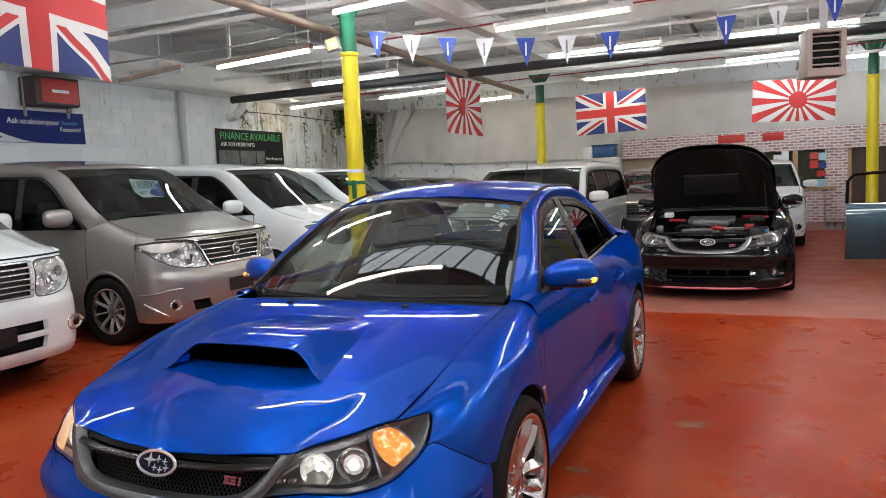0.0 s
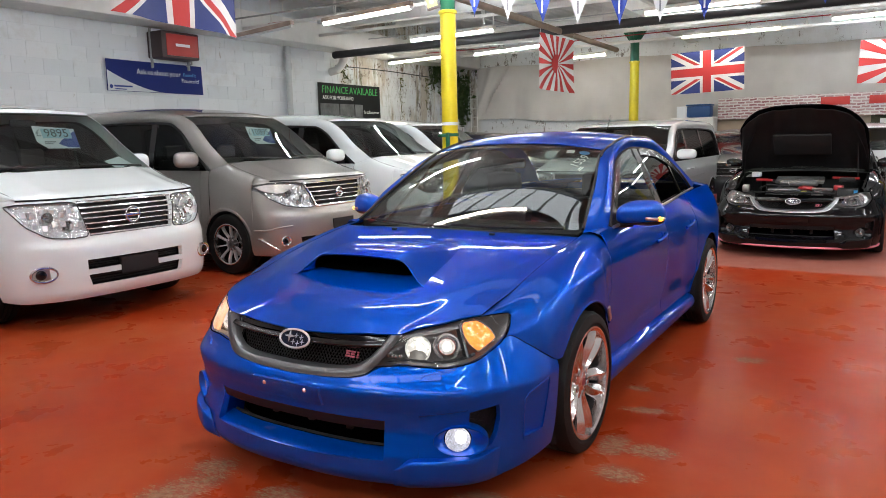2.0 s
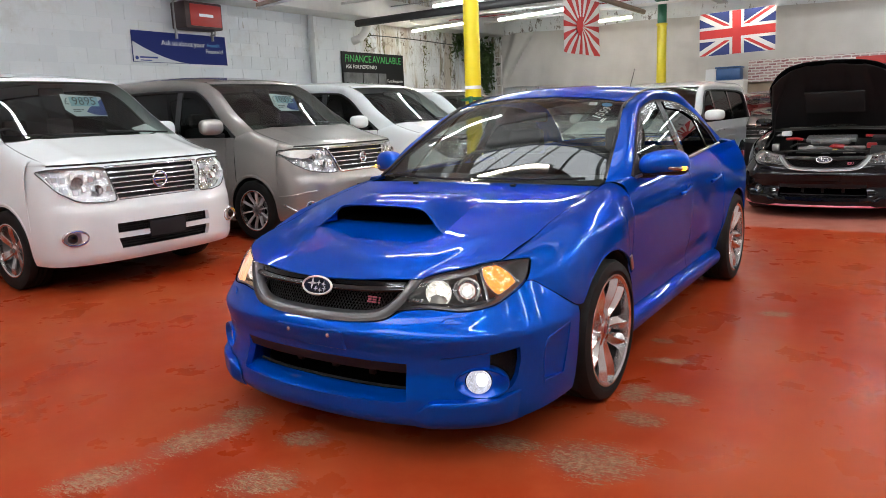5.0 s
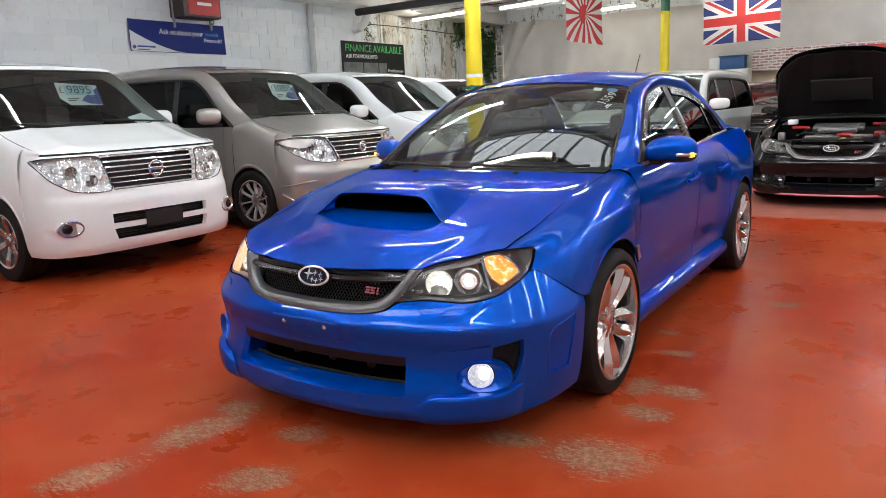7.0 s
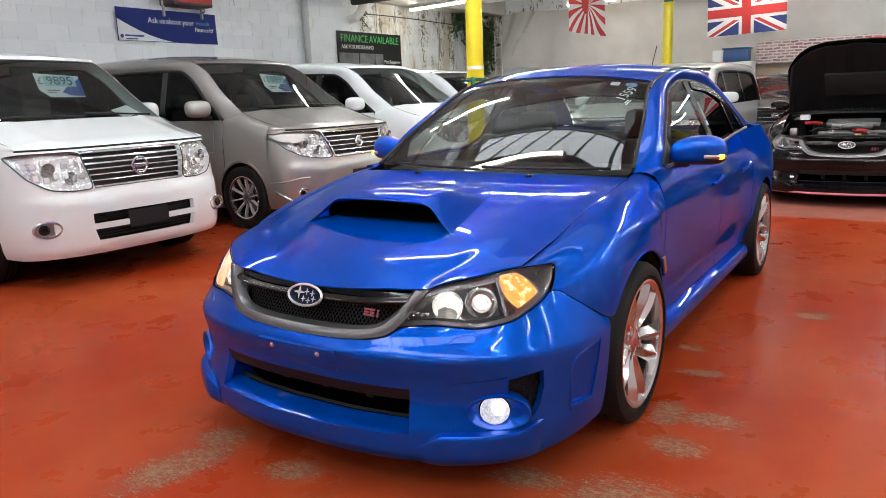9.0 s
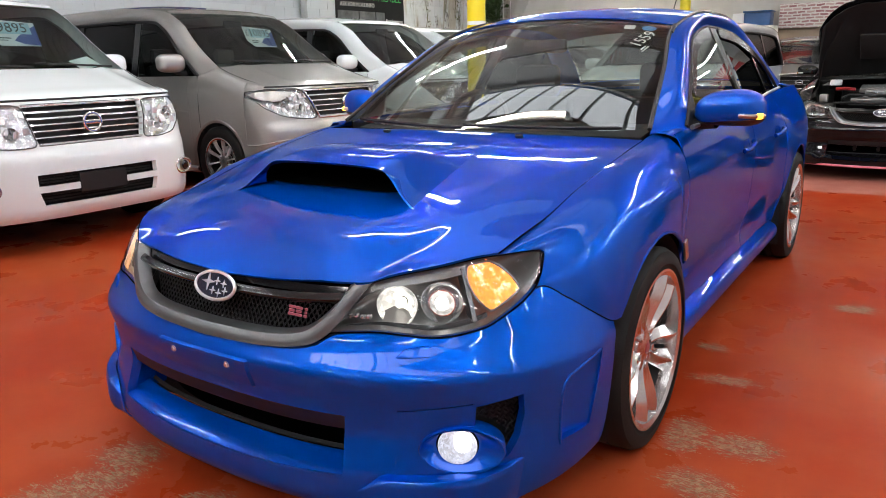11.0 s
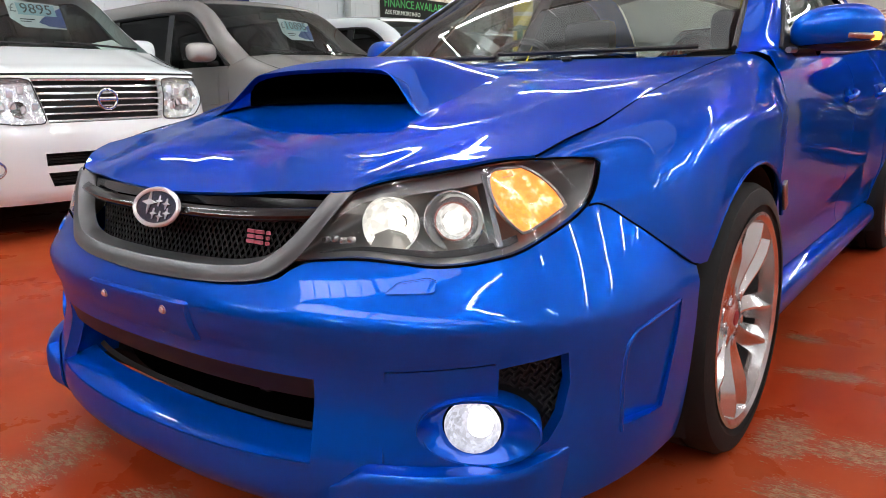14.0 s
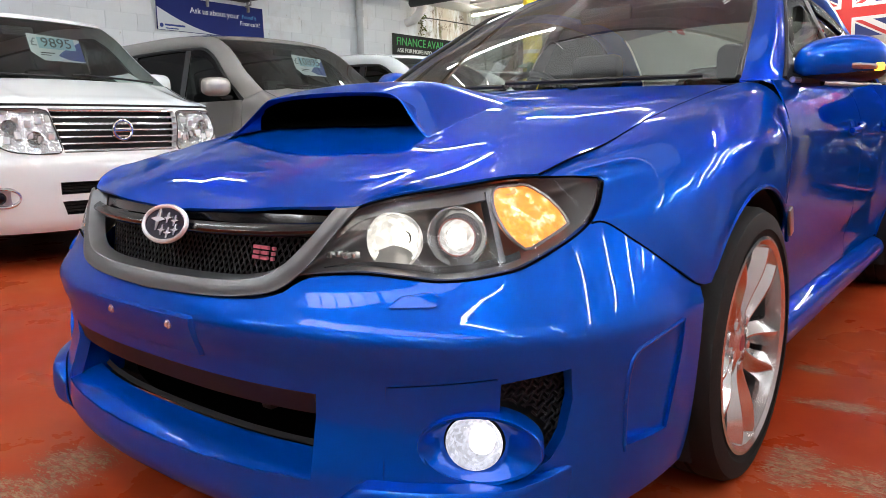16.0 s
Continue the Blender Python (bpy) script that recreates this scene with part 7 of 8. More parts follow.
    bp = slab([(1.575, 0.955), (1.685, 0.955), (1.705, 1.34), (1.605, 1.345)], 0.012, lambda a, b, c: Vector((side_glass_x(a, b) - c + 0.002, a, b)))
    both("b_pillar", bp, M_TRIM, car)
    both("rear_pillar_bar", slab([(2.30, 0.985), (2.335, 0.985), (2.30, 1.25), (2.27, 1.26)], 0.012, lambda a, b, c: Vector((side_glass_x(a, b) - c + 0.002, a, b))), M_GLOSS, car)
    both("mirror_sail", slab([(0.60, 0.957), (0.77, 0.957), (0.76, 1.075)], 0.014, lambda a, b, c: Vector((side_glass_x(a, b) - c + 0.006, a, b))), M_TRIM, car)
    vis = sheet(lambda u, v: (lambda t: dlo_in(t, 0.006 + 0.022 * v) - Vector((0, 0, 0.050 * v)))(lerp(0.12, 0.47, u)), 30, 4, 0.002)
    both("wind_visor", vis, M_VISOR, car, "smoked window visor")
    vis = sheet(lambda u, v: (lambda t: dlo_in(t, 0.006 + 0.022 * v) - Vector((0, 0, 0.050 * v)))(lerp(0.54, 0.80, u)), 30, 4, 0.002)
    both("wind_visor", vis, M_VISOR, car, "smoked window visor")
    dmr = door_mirror(car, paint_m, lit)
    mirror_copy(dmr, car)
    P("aerial", tube([(0.30, 1.95 + 0.10 * t, 1.44 + 0.13 * t) for t in (0, 0.5, 1)], 0.003, 6), M_TRIM)

    if lit:
        # handwritten figures and two small stickers inside the top corner of the windscreen
        def on_screen(bm, s, t, turn=0.0):
            p = screen_point(s, t)
            e1 = (screen_point(s + 0.02, t) - p).normalized()
            e2 = (screen_point(s, t + 0.02) - p).normalized()
            n = e1.cross(e2).normalized()
            e2 = n.cross(e1)
            fm = Matrix((e1.to_4d(), e2.to_4d(), n.to_4d(), (0, 0, 0, 1))).transposed()
            fm[3][0] = fm[3][1] = fm[3][2] = 0
            fm.translation = p - n * 0.004
            return moved(bm, fm @ Matrix.Rotation(turn, 4, "Z"))
        P("screen_writing", on_screen(text_mesh("1559", 0.075, 0.0005), 0.83, 0.80, radians(68)), M_WHITEINK, "white handwritten figures on the glass")
        P("screen_writing", on_screen(joined(box(0, 0, 0, 0.05, 0.006, 0.001), box(0.004, 0.012, 0, 0.035, 0.006, 0.001)), 0.86, 0.70, radians(68)), M_WHITEINK)
        P("round_sticker", on_screen(slab([(0.030 * math.cos(k * math.pi / 12), 0.026 * math.sin(k * math.pi / 12)) for k in range(24)], 0.001, lambda a, b, c: Vector((a, b, c))), 0.84, 0.925), M_STICKER, "round blue sticker")
        P("square_sticker", on_screen(box(0, 0, 0, 0.045, 0.040, 0.001), 0.70, 0.928), M_PAPER, "small pale sticker")
    # scuttle and wipers
    P("scuttle", sheet(lambda u, v: Vector((lerp(-0.70, 0.70, u), lerp(0.255, 0.36, v) + 0.10 * (2 * u - 1) ** 2, lerp(0.938, 0.945, v) - 0.03 * (2 * u - 1) ** 2)), 24, 4, 0.004), M_TRIM)
    for x0, x1, t1 in ((0.62, 0.02, 0.022), (0.02, -0.58, 0.022)):
        pts = [screen_point(lerp(x0, x1, k / 10) / 0.71, lerp(0.0, t1, k / 10)) + Vector((0, -0.010, 0.009)) for k in range(11)]
        P("wiper", tube(pts, 0.007, 6), M_TRIM, "black windscreen wiper")

    # cabin
    P("dashboard", sheet(lambda u, v: Vector((lerp(-0.66, 0.66, u), lerp(0.45, 0.86, v), curve(v, [0, 0.5, 0.85, 1], [0.93, 0.955, 0.945, 0.80]))), 20, 10, 0.01), M_CABIN, "dark dashboard")
    P("cabin_floor", box(0, 1.7, 0.30, 1.5, 2.6, 0.06), M_CABIN)
    P("rear_bulkhead", box(0, 2.95, 0.62, 1.4, 0.1, 0.65), M_CABIN)
    P("parcel_shelf", box(0, 2.72, 0.96, 1.20, 0.5, 0.03, 0.01), M_CABIN)
    both("door_card", sheet(lambda u, v: Vector((0.745, lerp(0.5, 2.6, u), lerp(0.3, 0.955, v))), 2, 2, 0.01), M_CABIN, car)
    P("headlining", sheet(lambda u, v: roof_point(0.93 * (2 * u - 1), lerp(0.03, 0.97, v)) - Vector((0, 0, 0.035)), 12, 12), M_SEATGREY)
    for x in (-0.36, 0.36):
        seat(car, x, 1.30)
    P("rear_bench", joined(box(0, 2.15, 0.42, 1.25, 0.45, 0.16, 0.05), box(0, 2.47, 0.72, 1.25, 0.14, 0.60, 0.05, Matrix.Rotation(-0.3, 4, "X"))), M_SEAT)
    st = [(-0.36 + 0.175 * math.cos(a), 0.99 + 0.06 * math.sin(a), 0.90 + 0.165 * math.sin(a)) for a in [2 * math.pi * i / 28 for i in range(28)]]
    P("steering_wheel", joined(tube(st, 0.014, 8, True), box(-0.36, 0.98, 0.89, 0.30, 0.03, 0.06, 0.015)), M_CABIN)
    P("rear_view_mirror", box(0, 1.02, 1.27, 0.22, 0.03, 0.06, 0.015), M_CABIN)

    # core under the panels
    core = box(0, -0.27, 0.42, 1.10, 1.0, 0.36, 0.02)
    P("engine_bay", core, M_LINER)
    both("inner_flank", sheet(lambda u, v: side(lerp(0.40, 3.5, u), lerp(0.2, 0.93, v), -0.035 - 0.28 * (abs(lerp(0.40, 3.5, u) - 2.625) < 0.40) * (lerp(0.2, 0.93, v) < 0.70)), 60, 12), M_LINER, car)
    both("inner_wing", sheet(lambda u, v: Vector((lerp(edge_x(lerp(-0.38, 0.41, u)) - 0.03, 0.78, v), lerp(-0.38, 0.41, u), lerp(edge_z(lerp(-0.38, 0.41, u)) - 0.03, 0.70, v))), 20, 6), M_LINER, car)
    P("underbody", box(0, 1.3, 0.19, 1.45, 4.2, 0.04), M_LINER)
    if bonnet_open:
        engine(car)
    for yy in (0.0, 2.625):
        for o in (1, -1):
            wheel(car, o * 0.782, yy, 0.322, 0.246, "sti", o)
    return car


def engine(car):
    e = new("engine")
    e.parent = car
    for nm, bm, mt, lb in (
        ("intercooler", box(0, -0.16, 0.845, 0.52, 0.22, 0.05, 0.012, Matrix.Rotation(radians(8), 4, "X")), M_ENGINE, "finned grey intercooler"),
        ("intercooler_duct", box(0, -0.30, 0.815, 0.40, 0.10, 0.06, 0.015), M_ENGINE, ""),
        ("engine_block", box(0, -0.35, 0.62, 0.66, 0.5, 0.20, 0.03), M_TRIM, ""),
        ("red_hose", tube([(0.02, -0.40, 0.76), (0.06, -0.44, 0.775), (0.14, -0.43, 0.765), (0.20, -0.36, 0.74)], 0.026, 10), M_DEEPRED, "red silicone hose"),
        ("red_hose", tube([(-0.48, -0.20, 0.845), (-0.38, -0.22, 0.85), (-0.30, -0.22, 0.84)], 0.018, 10), M_DEEPRED, "red silicone hose"),
        ("red_brace", tube([(0.34, -0.12, 0.875), (0.62, -0.12, 0.865)], 0.016, 10), M_DEEPRED, "red strut brace"),
        ("red_box", box(0.42, -0.36, 0.775, 0.10, 0.08, 0.06, 0.012), M_DEEPRED, ""),
        ("header_tank", box(-0.56, -0.44, 0.76, 0.08, 0.10, 0.09, 0.02), M_STEEL, "pale coolant tank"),
        ("battery", box(0.52, -0.52, 0.70, 0.20, 0.15, 0.16, 0.01), M_TRIM, ""),
        ("alternator", lathe([(0, -0.06), (0.05, -0.06), (0.062, -0.03), (0.062, 0.04), (0.03, 0.06)], 20, "y"), M_STEEL, ""),
        ("slam_panel", box(0, -0.80, 0.675, 1.0, 0.08, 0.03, 0.01), M_BLACKPAINT, ""),
        ("intake_pipe", tube([(-0.30, -0.50, 0.74), (-0.18, -0.54, 0.75), (-0.05, -0.50, 0.75), (0.02, -0.42, 0.73)], 0.03, 12), M_ENGINE, ""),
        ("oil_cap", lathe([(0, 0.03), (0.03, 0.028), (0.034, 0.0)], 16, "z"), M_BRASS, "yellow filler cap"),
        ("wiring_loom", tube([(-0.45, -0.58, 0.72), (-0.30, -0.64, 0.73), (-0.1, -0.66, 0.72), (0.15, -0.65, 0.73), (0.40, -0.62, 0.72)], 0.012, 8), M_TRIM, ""),
        ("pipe_clamp", tube([(-0.18 + 0.036 * math.cos(a), -0.54, 0.75 + 0.036 * math.sin(a)) for a in [2 * math.pi * k / 20 for k in range(20)]], 0.005, 6, True), M_STEEL, ""),
    ):
        o = part(nm, bm, mt, e, lb)
        if nm == "oil_cap":
            o.matrix_basis = Matrix.Translation((0.08, -0.58, 0.72))
        if nm == "alternator":
            o.matrix_basis = Matrix.Translation((0.22, -0.58, 0.70))
    for nm, bm, mt, lb in (
        ("strut_top", lathe([(0, 0.02), (0.03, 0.02), (0.06, 0.0), (0.075, -0.01)], 20, "z"), M_STEEL, "steel strut mount"),
        ("brake_reservoir", box(-0.50, -0.06, 0.905, 0.11, 0.09, 0.06, 0.015), M_PAPER, "white brake fluid reservoir"),
        ("washer_filler", tube([(0.60, -0.58, 0.72), (0.60, -0.60, 0.76)], 0.022, 10), M_STICKER, "blue washer filler cap"),
        ("vacuum_hose", tube([(-0.40, -0.46, 0.765), (-0.33, -0.40, 0.80), (-0.22, -0.36, 0.79), (-0.10, -0.38, 0.785)], 0.010, 8), M_TRIM, ""),
        ("blow_off_valve", lathe([(0, 0.03), (0.022, 0.03), (0.028, 0.0), (0.022, -0.03)], 16, "y"), M_BADGE, "polished blow-off valve"),
        ("throttle_pipe", tube([(0.16, -0.47, 0.755), (0.26, -0.50, 0.76), (0.36, -0.46, 0.755)], 0.022, 10), M_STEEL, "bare metal pipe"),
        ("fuse_box", box(0.50, -0.24, 0.86, 0.16, 0.14, 0.05, 0.01), M_TRIM, ""),
        ("slam_latch", box(0.0, -0.79, 0.70, 0.09, 0.05, 0.03, 0.008), M_STEEL, "bonnet latch"),
    ):
        o = part(nm, bm, mt, e, lb)
        if nm == "strut_top":
            o.matrix_basis = Matrix.Translation((-0.56, 0.0, 0.885))
        if nm == "blow_off_valve":
            o.matrix_basis = Matrix.Translation((-0.12, -0.34, 0.80))
    for k in range(9):
        part("intercooler_fin", box(-0.20 + 0.05 * k, -0.16, 0.874, 0.008, 0.20, 0.006, 0.0, Matrix.Rotation(radians(8), 4, "X")), M_BADGE, e)
    part("bonnet_prop", tube([(0.60, -0.05, 0.86), (0.58, -0.10, 1.30)], 0.007, 6), M_TRIM, e)


saloon("blue_saloon_car", "glossy blue sports saloon, bonnet scoop, lamps lit, on red floor", M_BLUE, Matrix(), lit=True)
saloon("black_saloon_car", "black sports car parked with its bonnet raised, engine showing", M_BLACKPAINT, Matrix.Translation((1.13, 6.82, 0)), bonnet_open=True, lip_paint=M_PINK)

# ---- people carriers and the other parked cars ----
# x to the vehicle's left, y to its tail, z up; front axle at y = 0
V_EXP = 3.0
v_half = keyed([0.20, 0.30, 0.5, 0.7, 0.85, 0.95, 1.03, 1.10], [0.855, 0.885, 0.898, 0.897, 0.888, 0.872, 0.848, 0.82])
v_mid = keyed([0.20, 0.25, 0.32, 0.46, 0.60, 0.66, 0.715, 0.86, 0.98, 1.03, 1.08], [-0.80, -0.865, -0.893, -0.900, -0.896, -0.886, -0.858, -0.840, -0.800, -0.765, -0.70])


def v_nose(deg, z, off=0.0):
    th = radians(abs(deg))
    a, yc, yb = v_half(z) + off, v_mid(z) - off, -0.37
    x = a * math.sin(th) ** (2 / V_EXP)
    y = yb - (yb - yc) * max(math.cos(th), 0.0) ** (2 / V_EXP)
    return Vector((x if deg >= 0 else -x, y, z))


def v_deg(x, z):
    return math.degrees(math.asin(min((abs(x) / v_half(z)) ** (V_EXP / 2), 1.0))) * (1 if x >= 0 else -1)


v_side_x = keyed([0.22, 0.30, 0.45, 0.7, 0.9, 1.05, 1.15, 1.25], [0.855, 0.880, 0.892, 0.897, 0.893, 0.880, 0.862, 0.835])
V_IN = [(0.0, 0, 0.26, 1.135), (0.12, 0, 0.52, 1.33), (0.26, 0, 0.86, 1.60), (0.34, 0, 1.06, 1.675), (0.55, 0, 1.9, 1.70), (0.80, 0, 3.1, 1.685), (0.90, 0, 3.55, 1.64), (1.0, 0, 3.66, 1.135)]
V_OUT = [(0.0, 0.815, 0.00, 1.215), (0.12, 0.775, 0.30, 1.41), (0.26, 0.715, 0.66, 1.68), (0.34, 0.700, 0.90, 1.775), (0.55, 0.690, 1.9, 1.845), (0.80, 0.690, 3.1, 1.84), (0.90, 0.695, 3.72, 1.78), (1.0, 0.76, 3.90, 1.15)]


def v_glass_x(y, z):
    k = (z - 1.12) / 0.58
    return (0.862 - 0.085 * k - 0.055 * k * k) * (1 - 0.02 * smoothstep(2.5, 3.8, y)) - 0.02 * (1 - smoothstep(0.0, 0.6, y))


def v_in(t, off=0.0):
    p = along(V_IN, t)
    return Vector((v_glass_x(p.y, p.z) + off, p.y, p.z))


def v_out(t):
    return along(V_OUT, t)


def v_frame(t, v):
    p = v_in(t).lerp(v_out(t), v)
    return p + Vector((0.8, -0.1, 0.6)).normalized() * 0.03 * math.sin(math.pi * v) * smoothstep(0.0, 0.1, t)


def v_screen(s, t):
    q = abs(s)
    e = v_out(lerp(0.006, 0.335, t))
    mid = Vector((0, lerp(-0.10, 0.80, t), lerp(1.235, 1.80, t)))
    p = mid.lerp(Vector((0, e.y, e.z)), q ** 2.3)
    return Vector((e.x * s, p.y, p.z))


def v_roof(s, t):
    q = abs(s)
    e = v_out(lerp(0.345, 0.90, t))
    mid = Vector((0, lerp(0.82, 3.80, t), curve(t, [0, 0.2, 0.5, 0.85, 1], [1.808, 1.875, 1.905, 1.885, 1.83])))
    p = mid.lerp(Vector((0, e.y, e.z)), q ** 3.0)
    return Vector((e.x * s, p.y, p.z))


def v_bonnet(s, t):
    q = abs(s)
    x = q * lerp(0.79, 0.812, t)
    y0 = v_nose(v_deg(x, 1.035), 1.035).y + 0.01
    y1 = lerp(-0.115, -0.005, q * q)
    y = lerp(y0, y1, t)
    zc = curve(t, [0, 0.06, 0.3, 0.7, 1], [1.036, 1.062, 1.11, 1.185, 1.236])
    ze = curve(t, [0, 0.06, 0.3, 0.7, 1], [1.030, 1.048, 1.085, 1.15, 1.214])
    z = lerp(zc, ze, q ** 2.6) + 0.012 * math.exp(-(((q - 0.72) / 0.08) ** 2)) * smoothstep(0, 0.2, t)
    return Vector((x if s >= 0 else -x, y, z))


def v_wing(y, v, arch=0.365):
    """From the bonnet edge or the foot of the screen pillar down to the arch."""
    if y < 0.0:
        t = smoothstep(-0.60, 0.0, y)
        b = v_bonnet(1.0, min(max((y + 0.55) / 0.55, 0), 1))
        xe, ze = b.x + 0.006, b.z
    else:
        xe, ze = lerp(0.818, 0.858, y / 0.26), lerp(1.212, 1.135, min(y / 0.26, 1))
    zl = 0.34 + math.sqrt(max(arch ** 2 - y * y, 0)) if abs(y) < arch else 0.27
    zw = 0.86
    k = 0.45
    if v < k:
        a = v / k * math.pi / 2
        return Vector((xe + (0.895 - xe) * math.sin(a) ** 0.9, y, zw + (ze - zw) * math.cos(a) ** 0.9))
    z = lerp(zw, zl, (v - k) / (1 - k))
    return Vector((v_side_x(z), y, z))


def v_slab(pts, depth, back=0.0):
    return slab([(v_deg(x, z), z) for x, z in pts], depth, lambda a, b, c: v_nose(a, b, back - c))


def smooth_loop(pts, n=6):
    """Rounds a closed outline by cutting its corners twice."""
    for _ in range(2):
        out = []
        for i, p in enumerate(pts):
            q = pts[(i + 1) % len(pts)]
            out += [(lerp(p[0], q[0], 0.15), lerp(p[1], q[1], 0.15)), (lerp(p[0], q[0], 0.85), lerp(p[1], q[1], 0.85))]
        pts = out
    return pts


def van(name, label, paint_m, m, lamp, grille, bars, bumper, wheel_style, price="", low=1.0, length=1.0, tint=None, category="van", wheel_r=0.335):
    car = thing(name, label, category, m=m)
    P = lambda nm, bm, mt, lb="", sharp=35: part(nm, bm, mt, car, lb, sharp)
    tint = tint or M_PRIVACY
    cuts = []
    for pts in bumper["slots"]:
        cuts.append(v_slab([(x, z) for x, z in pts], 0.14, 0.05))
    front = bmesh.new()
    nu, nv = 80, 40
    lay = [[[front.verts.new(v_nose(lerp(-90, 90, i / nu), lerp(0.235, 1.032, j / nv), -0.03 * c)) for j in range(nv + 1)] for i in range(nu + 1)] for c in (0, 1)]
    for i in range(nu):
        for j in range(nv):
            front.faces.new((lay[0][i][j], lay[0][i + 1][j], lay[0][i + 1][j + 1], lay[0][i][j + 1]))
            front.faces.new((lay[1][i][j], lay[1][i][j + 1], lay[1][i + 1][j + 1], lay[1][i + 1][j]))
        for j in (0, nv):
            front.faces.new((lay[0][i][j], lay[0][i + 1][j], lay[1][i + 1][j], lay[1][i][j]))
    for j in range(nv):
        for i in (0, nu):
            front.faces.new((lay[0][i][j], lay[0][i][j + 1], lay[1][i][j + 1], lay[1][i][j]))
    bmesh.ops.recalc_face_normals(front, faces=front.faces)
    lamp_l = smooth_loop(lamp)
    lamp_r = [(-x, z) for x, z in lamp_l]
    gp = grille + [(-x, z) for x, z in grille[::-1]]
    cuts += [v_slab(lamp_l, 0.09, 0.05), v_slab(lamp_r, 0.09, 0.05), v_slab(gp, 0.085, 0.05)]
    P("front_panel", carve(front, cuts), paint_m, "body-coloured front panel and bumper", 30)
    P("front_liner", sheet(lambda u, v: v_nose(lerp(-86, 86, u), lerp(0.26, 1.02, v), -0.10), 30, 10), M_LINER)
    # grille
    gr = new("grille")
    gr.parent = car
    part("grille_backing", v_slab([(x * 0.995, z) for x, z in gp], 0.02, -0.045), M_TRIM, gr)
    zs = [z for _, z in grille]
    z0, z1 = min(zs), max(zs)
    for k in range(bars):
        z = lerp(z0 + 0.012, z1 - 0.012, k / (bars - 1))
        xw = np.interp(z, sorted(zs), [x for x, _ in sorted(grille, key=lambda p: p[1])])
        bar = sheet(lambda u, v: v_nose(v_deg(lerp(-xw, xw, u) * 0.995, z), z + 0.0085 * math.cos(2 * math.pi * v), 0.014 * math.sin(2 * math.pi * v) - 0.010 + 0.004 * math.cos(2 * math.pi * v)), 40, 8)
        part("grille_bar", bar, M_CHROME, gr, "chrome grille bar")
    gm = v_nose(0, (z0 + z1) / 2, 0.014)
    rr = bumper.get("badge", 0.06)
    part("badge", joined(tube([gm + Vector((rr * math.cos(a), -0.006, rr * math.sin(a))) for a in [2 * math.pi * i / 28 for i in range(28)]], 0.010, 8, True), box(gm.x, gm.y - 0.006, gm.z, rr * 2.3, 0.012, 0.03, 0.004)), M_CHROME, gr, "round chrome badge")
    # lamps
    for tw in (False, True):
        hl = new("headlamp")
        hl.parent = car
        put = lambda nm, b, mt, lb="": part(nm, flipped(b) if tw else b, mt, hl, lb)
        put("housing", v_slab(lamp_l, 0.01, -0.031), M_REFLECT, "bright lamp reflector")
        inset = [(x, z) for x, z in lamp_l]
        lens = bmesh.new()
        lens.faces.new([lens.verts.new(v_nose(v_deg(x, z), z, 0.004)) for x, z in inset])
        bmesh.ops.triangulate(lens, faces=lens.faces)
        put("lens", lens, M_LENS, "clear headlamp lens")
        put("lens_rim", tube([v_nose(v_deg(x, z), z, 0.003) for x, z in lamp_l], 0.004, 6, True), M_TRIM)
        xs, zz = [p[0] for p in lamp], [p[1] for p in lamp]
        cx, cz = sum(xs) / len(xs), sum(zz) / len(zz)
        for dx, dz, r in ((-0.07, -0.045, 0.046), (0.06, 0.03, 0.044)):
            c = v_nose(v_deg(min(cx + dx, 0.86), cz + dz), cz + dz, -0.032)
            n = Vector((0.25, -1, 0)).normalized()
            mm = Matrix.Translation(c) @ n.to_track_quat("Y", "Z").to_matrix().to_4x4()
            put("lamp_bowl", moved(lathe([(0.0, -0.015), (r * 0.4, -0.012), (r * 0.8, 0.01), (r, 0.03), (r * 0.95, 0.033), (r * 0.75, 0.012)], 24, "y"), mm), M_REFLECT)
            put("lamp_bulb", moved(lathe([(0, 0.02), (r * 0.25, 0.012), (r * 0.3, -0.01)], 12, "y"), mm), M_GLASS)
        for k in range(14):
            x, z = cx + lerp(-0.17, 0.20, (k // 2) / 6), cz + (0.062 if k % 2 else -0.035) + 0.018 * math.sin(k * 2.2)
            c = v_nose(v_deg(min(x, 0.80), z), z, -0.022)
            put("lamp_facet", box(c.x, c.y, c.z, 0.040, 0.010, 0.046, 0.004, Matrix.Rotation(0.35 * math.sin(k * 1.9), 4, "Z") @ Matrix.Rotation(0.30 * math.cos(k * 2.7), 4, "X")), M_BRIGHT)
    # bumper fittings
    for x, z, w, hh in bumper["fogs"]:
        c = v_nose(v_deg(x, z), z, 0.006)
        n = Vector((0.35 * (1 if x > 0 else -1), -1, 0)).normalized()
        mm = Matrix.Translation(c) @ n.to_track_quat("Y", "Z").to_matrix().to_4x4()
        fgl = new("fog_lamp")
        fgl.parent = car
        part("fog_surround", moved(tube([(w * math.cos(a), 0, hh * math.sin(a)) for a in [2 * math.pi * i / 28 for i in range(28)]], 0.011, 8, True), mm), M_CHROME, fgl, "chrome fog lamp ring")
        part("fog_bowl", moved(slab([(w * math.cos(2 * math.pi * i / 28), hh * math.sin(2 * math.pi * i / 28)) for i in range(28)], 0.006, lambda a, b, k: Vector((a, k - 0.004, b))), mm), M_SATIN, fgl)
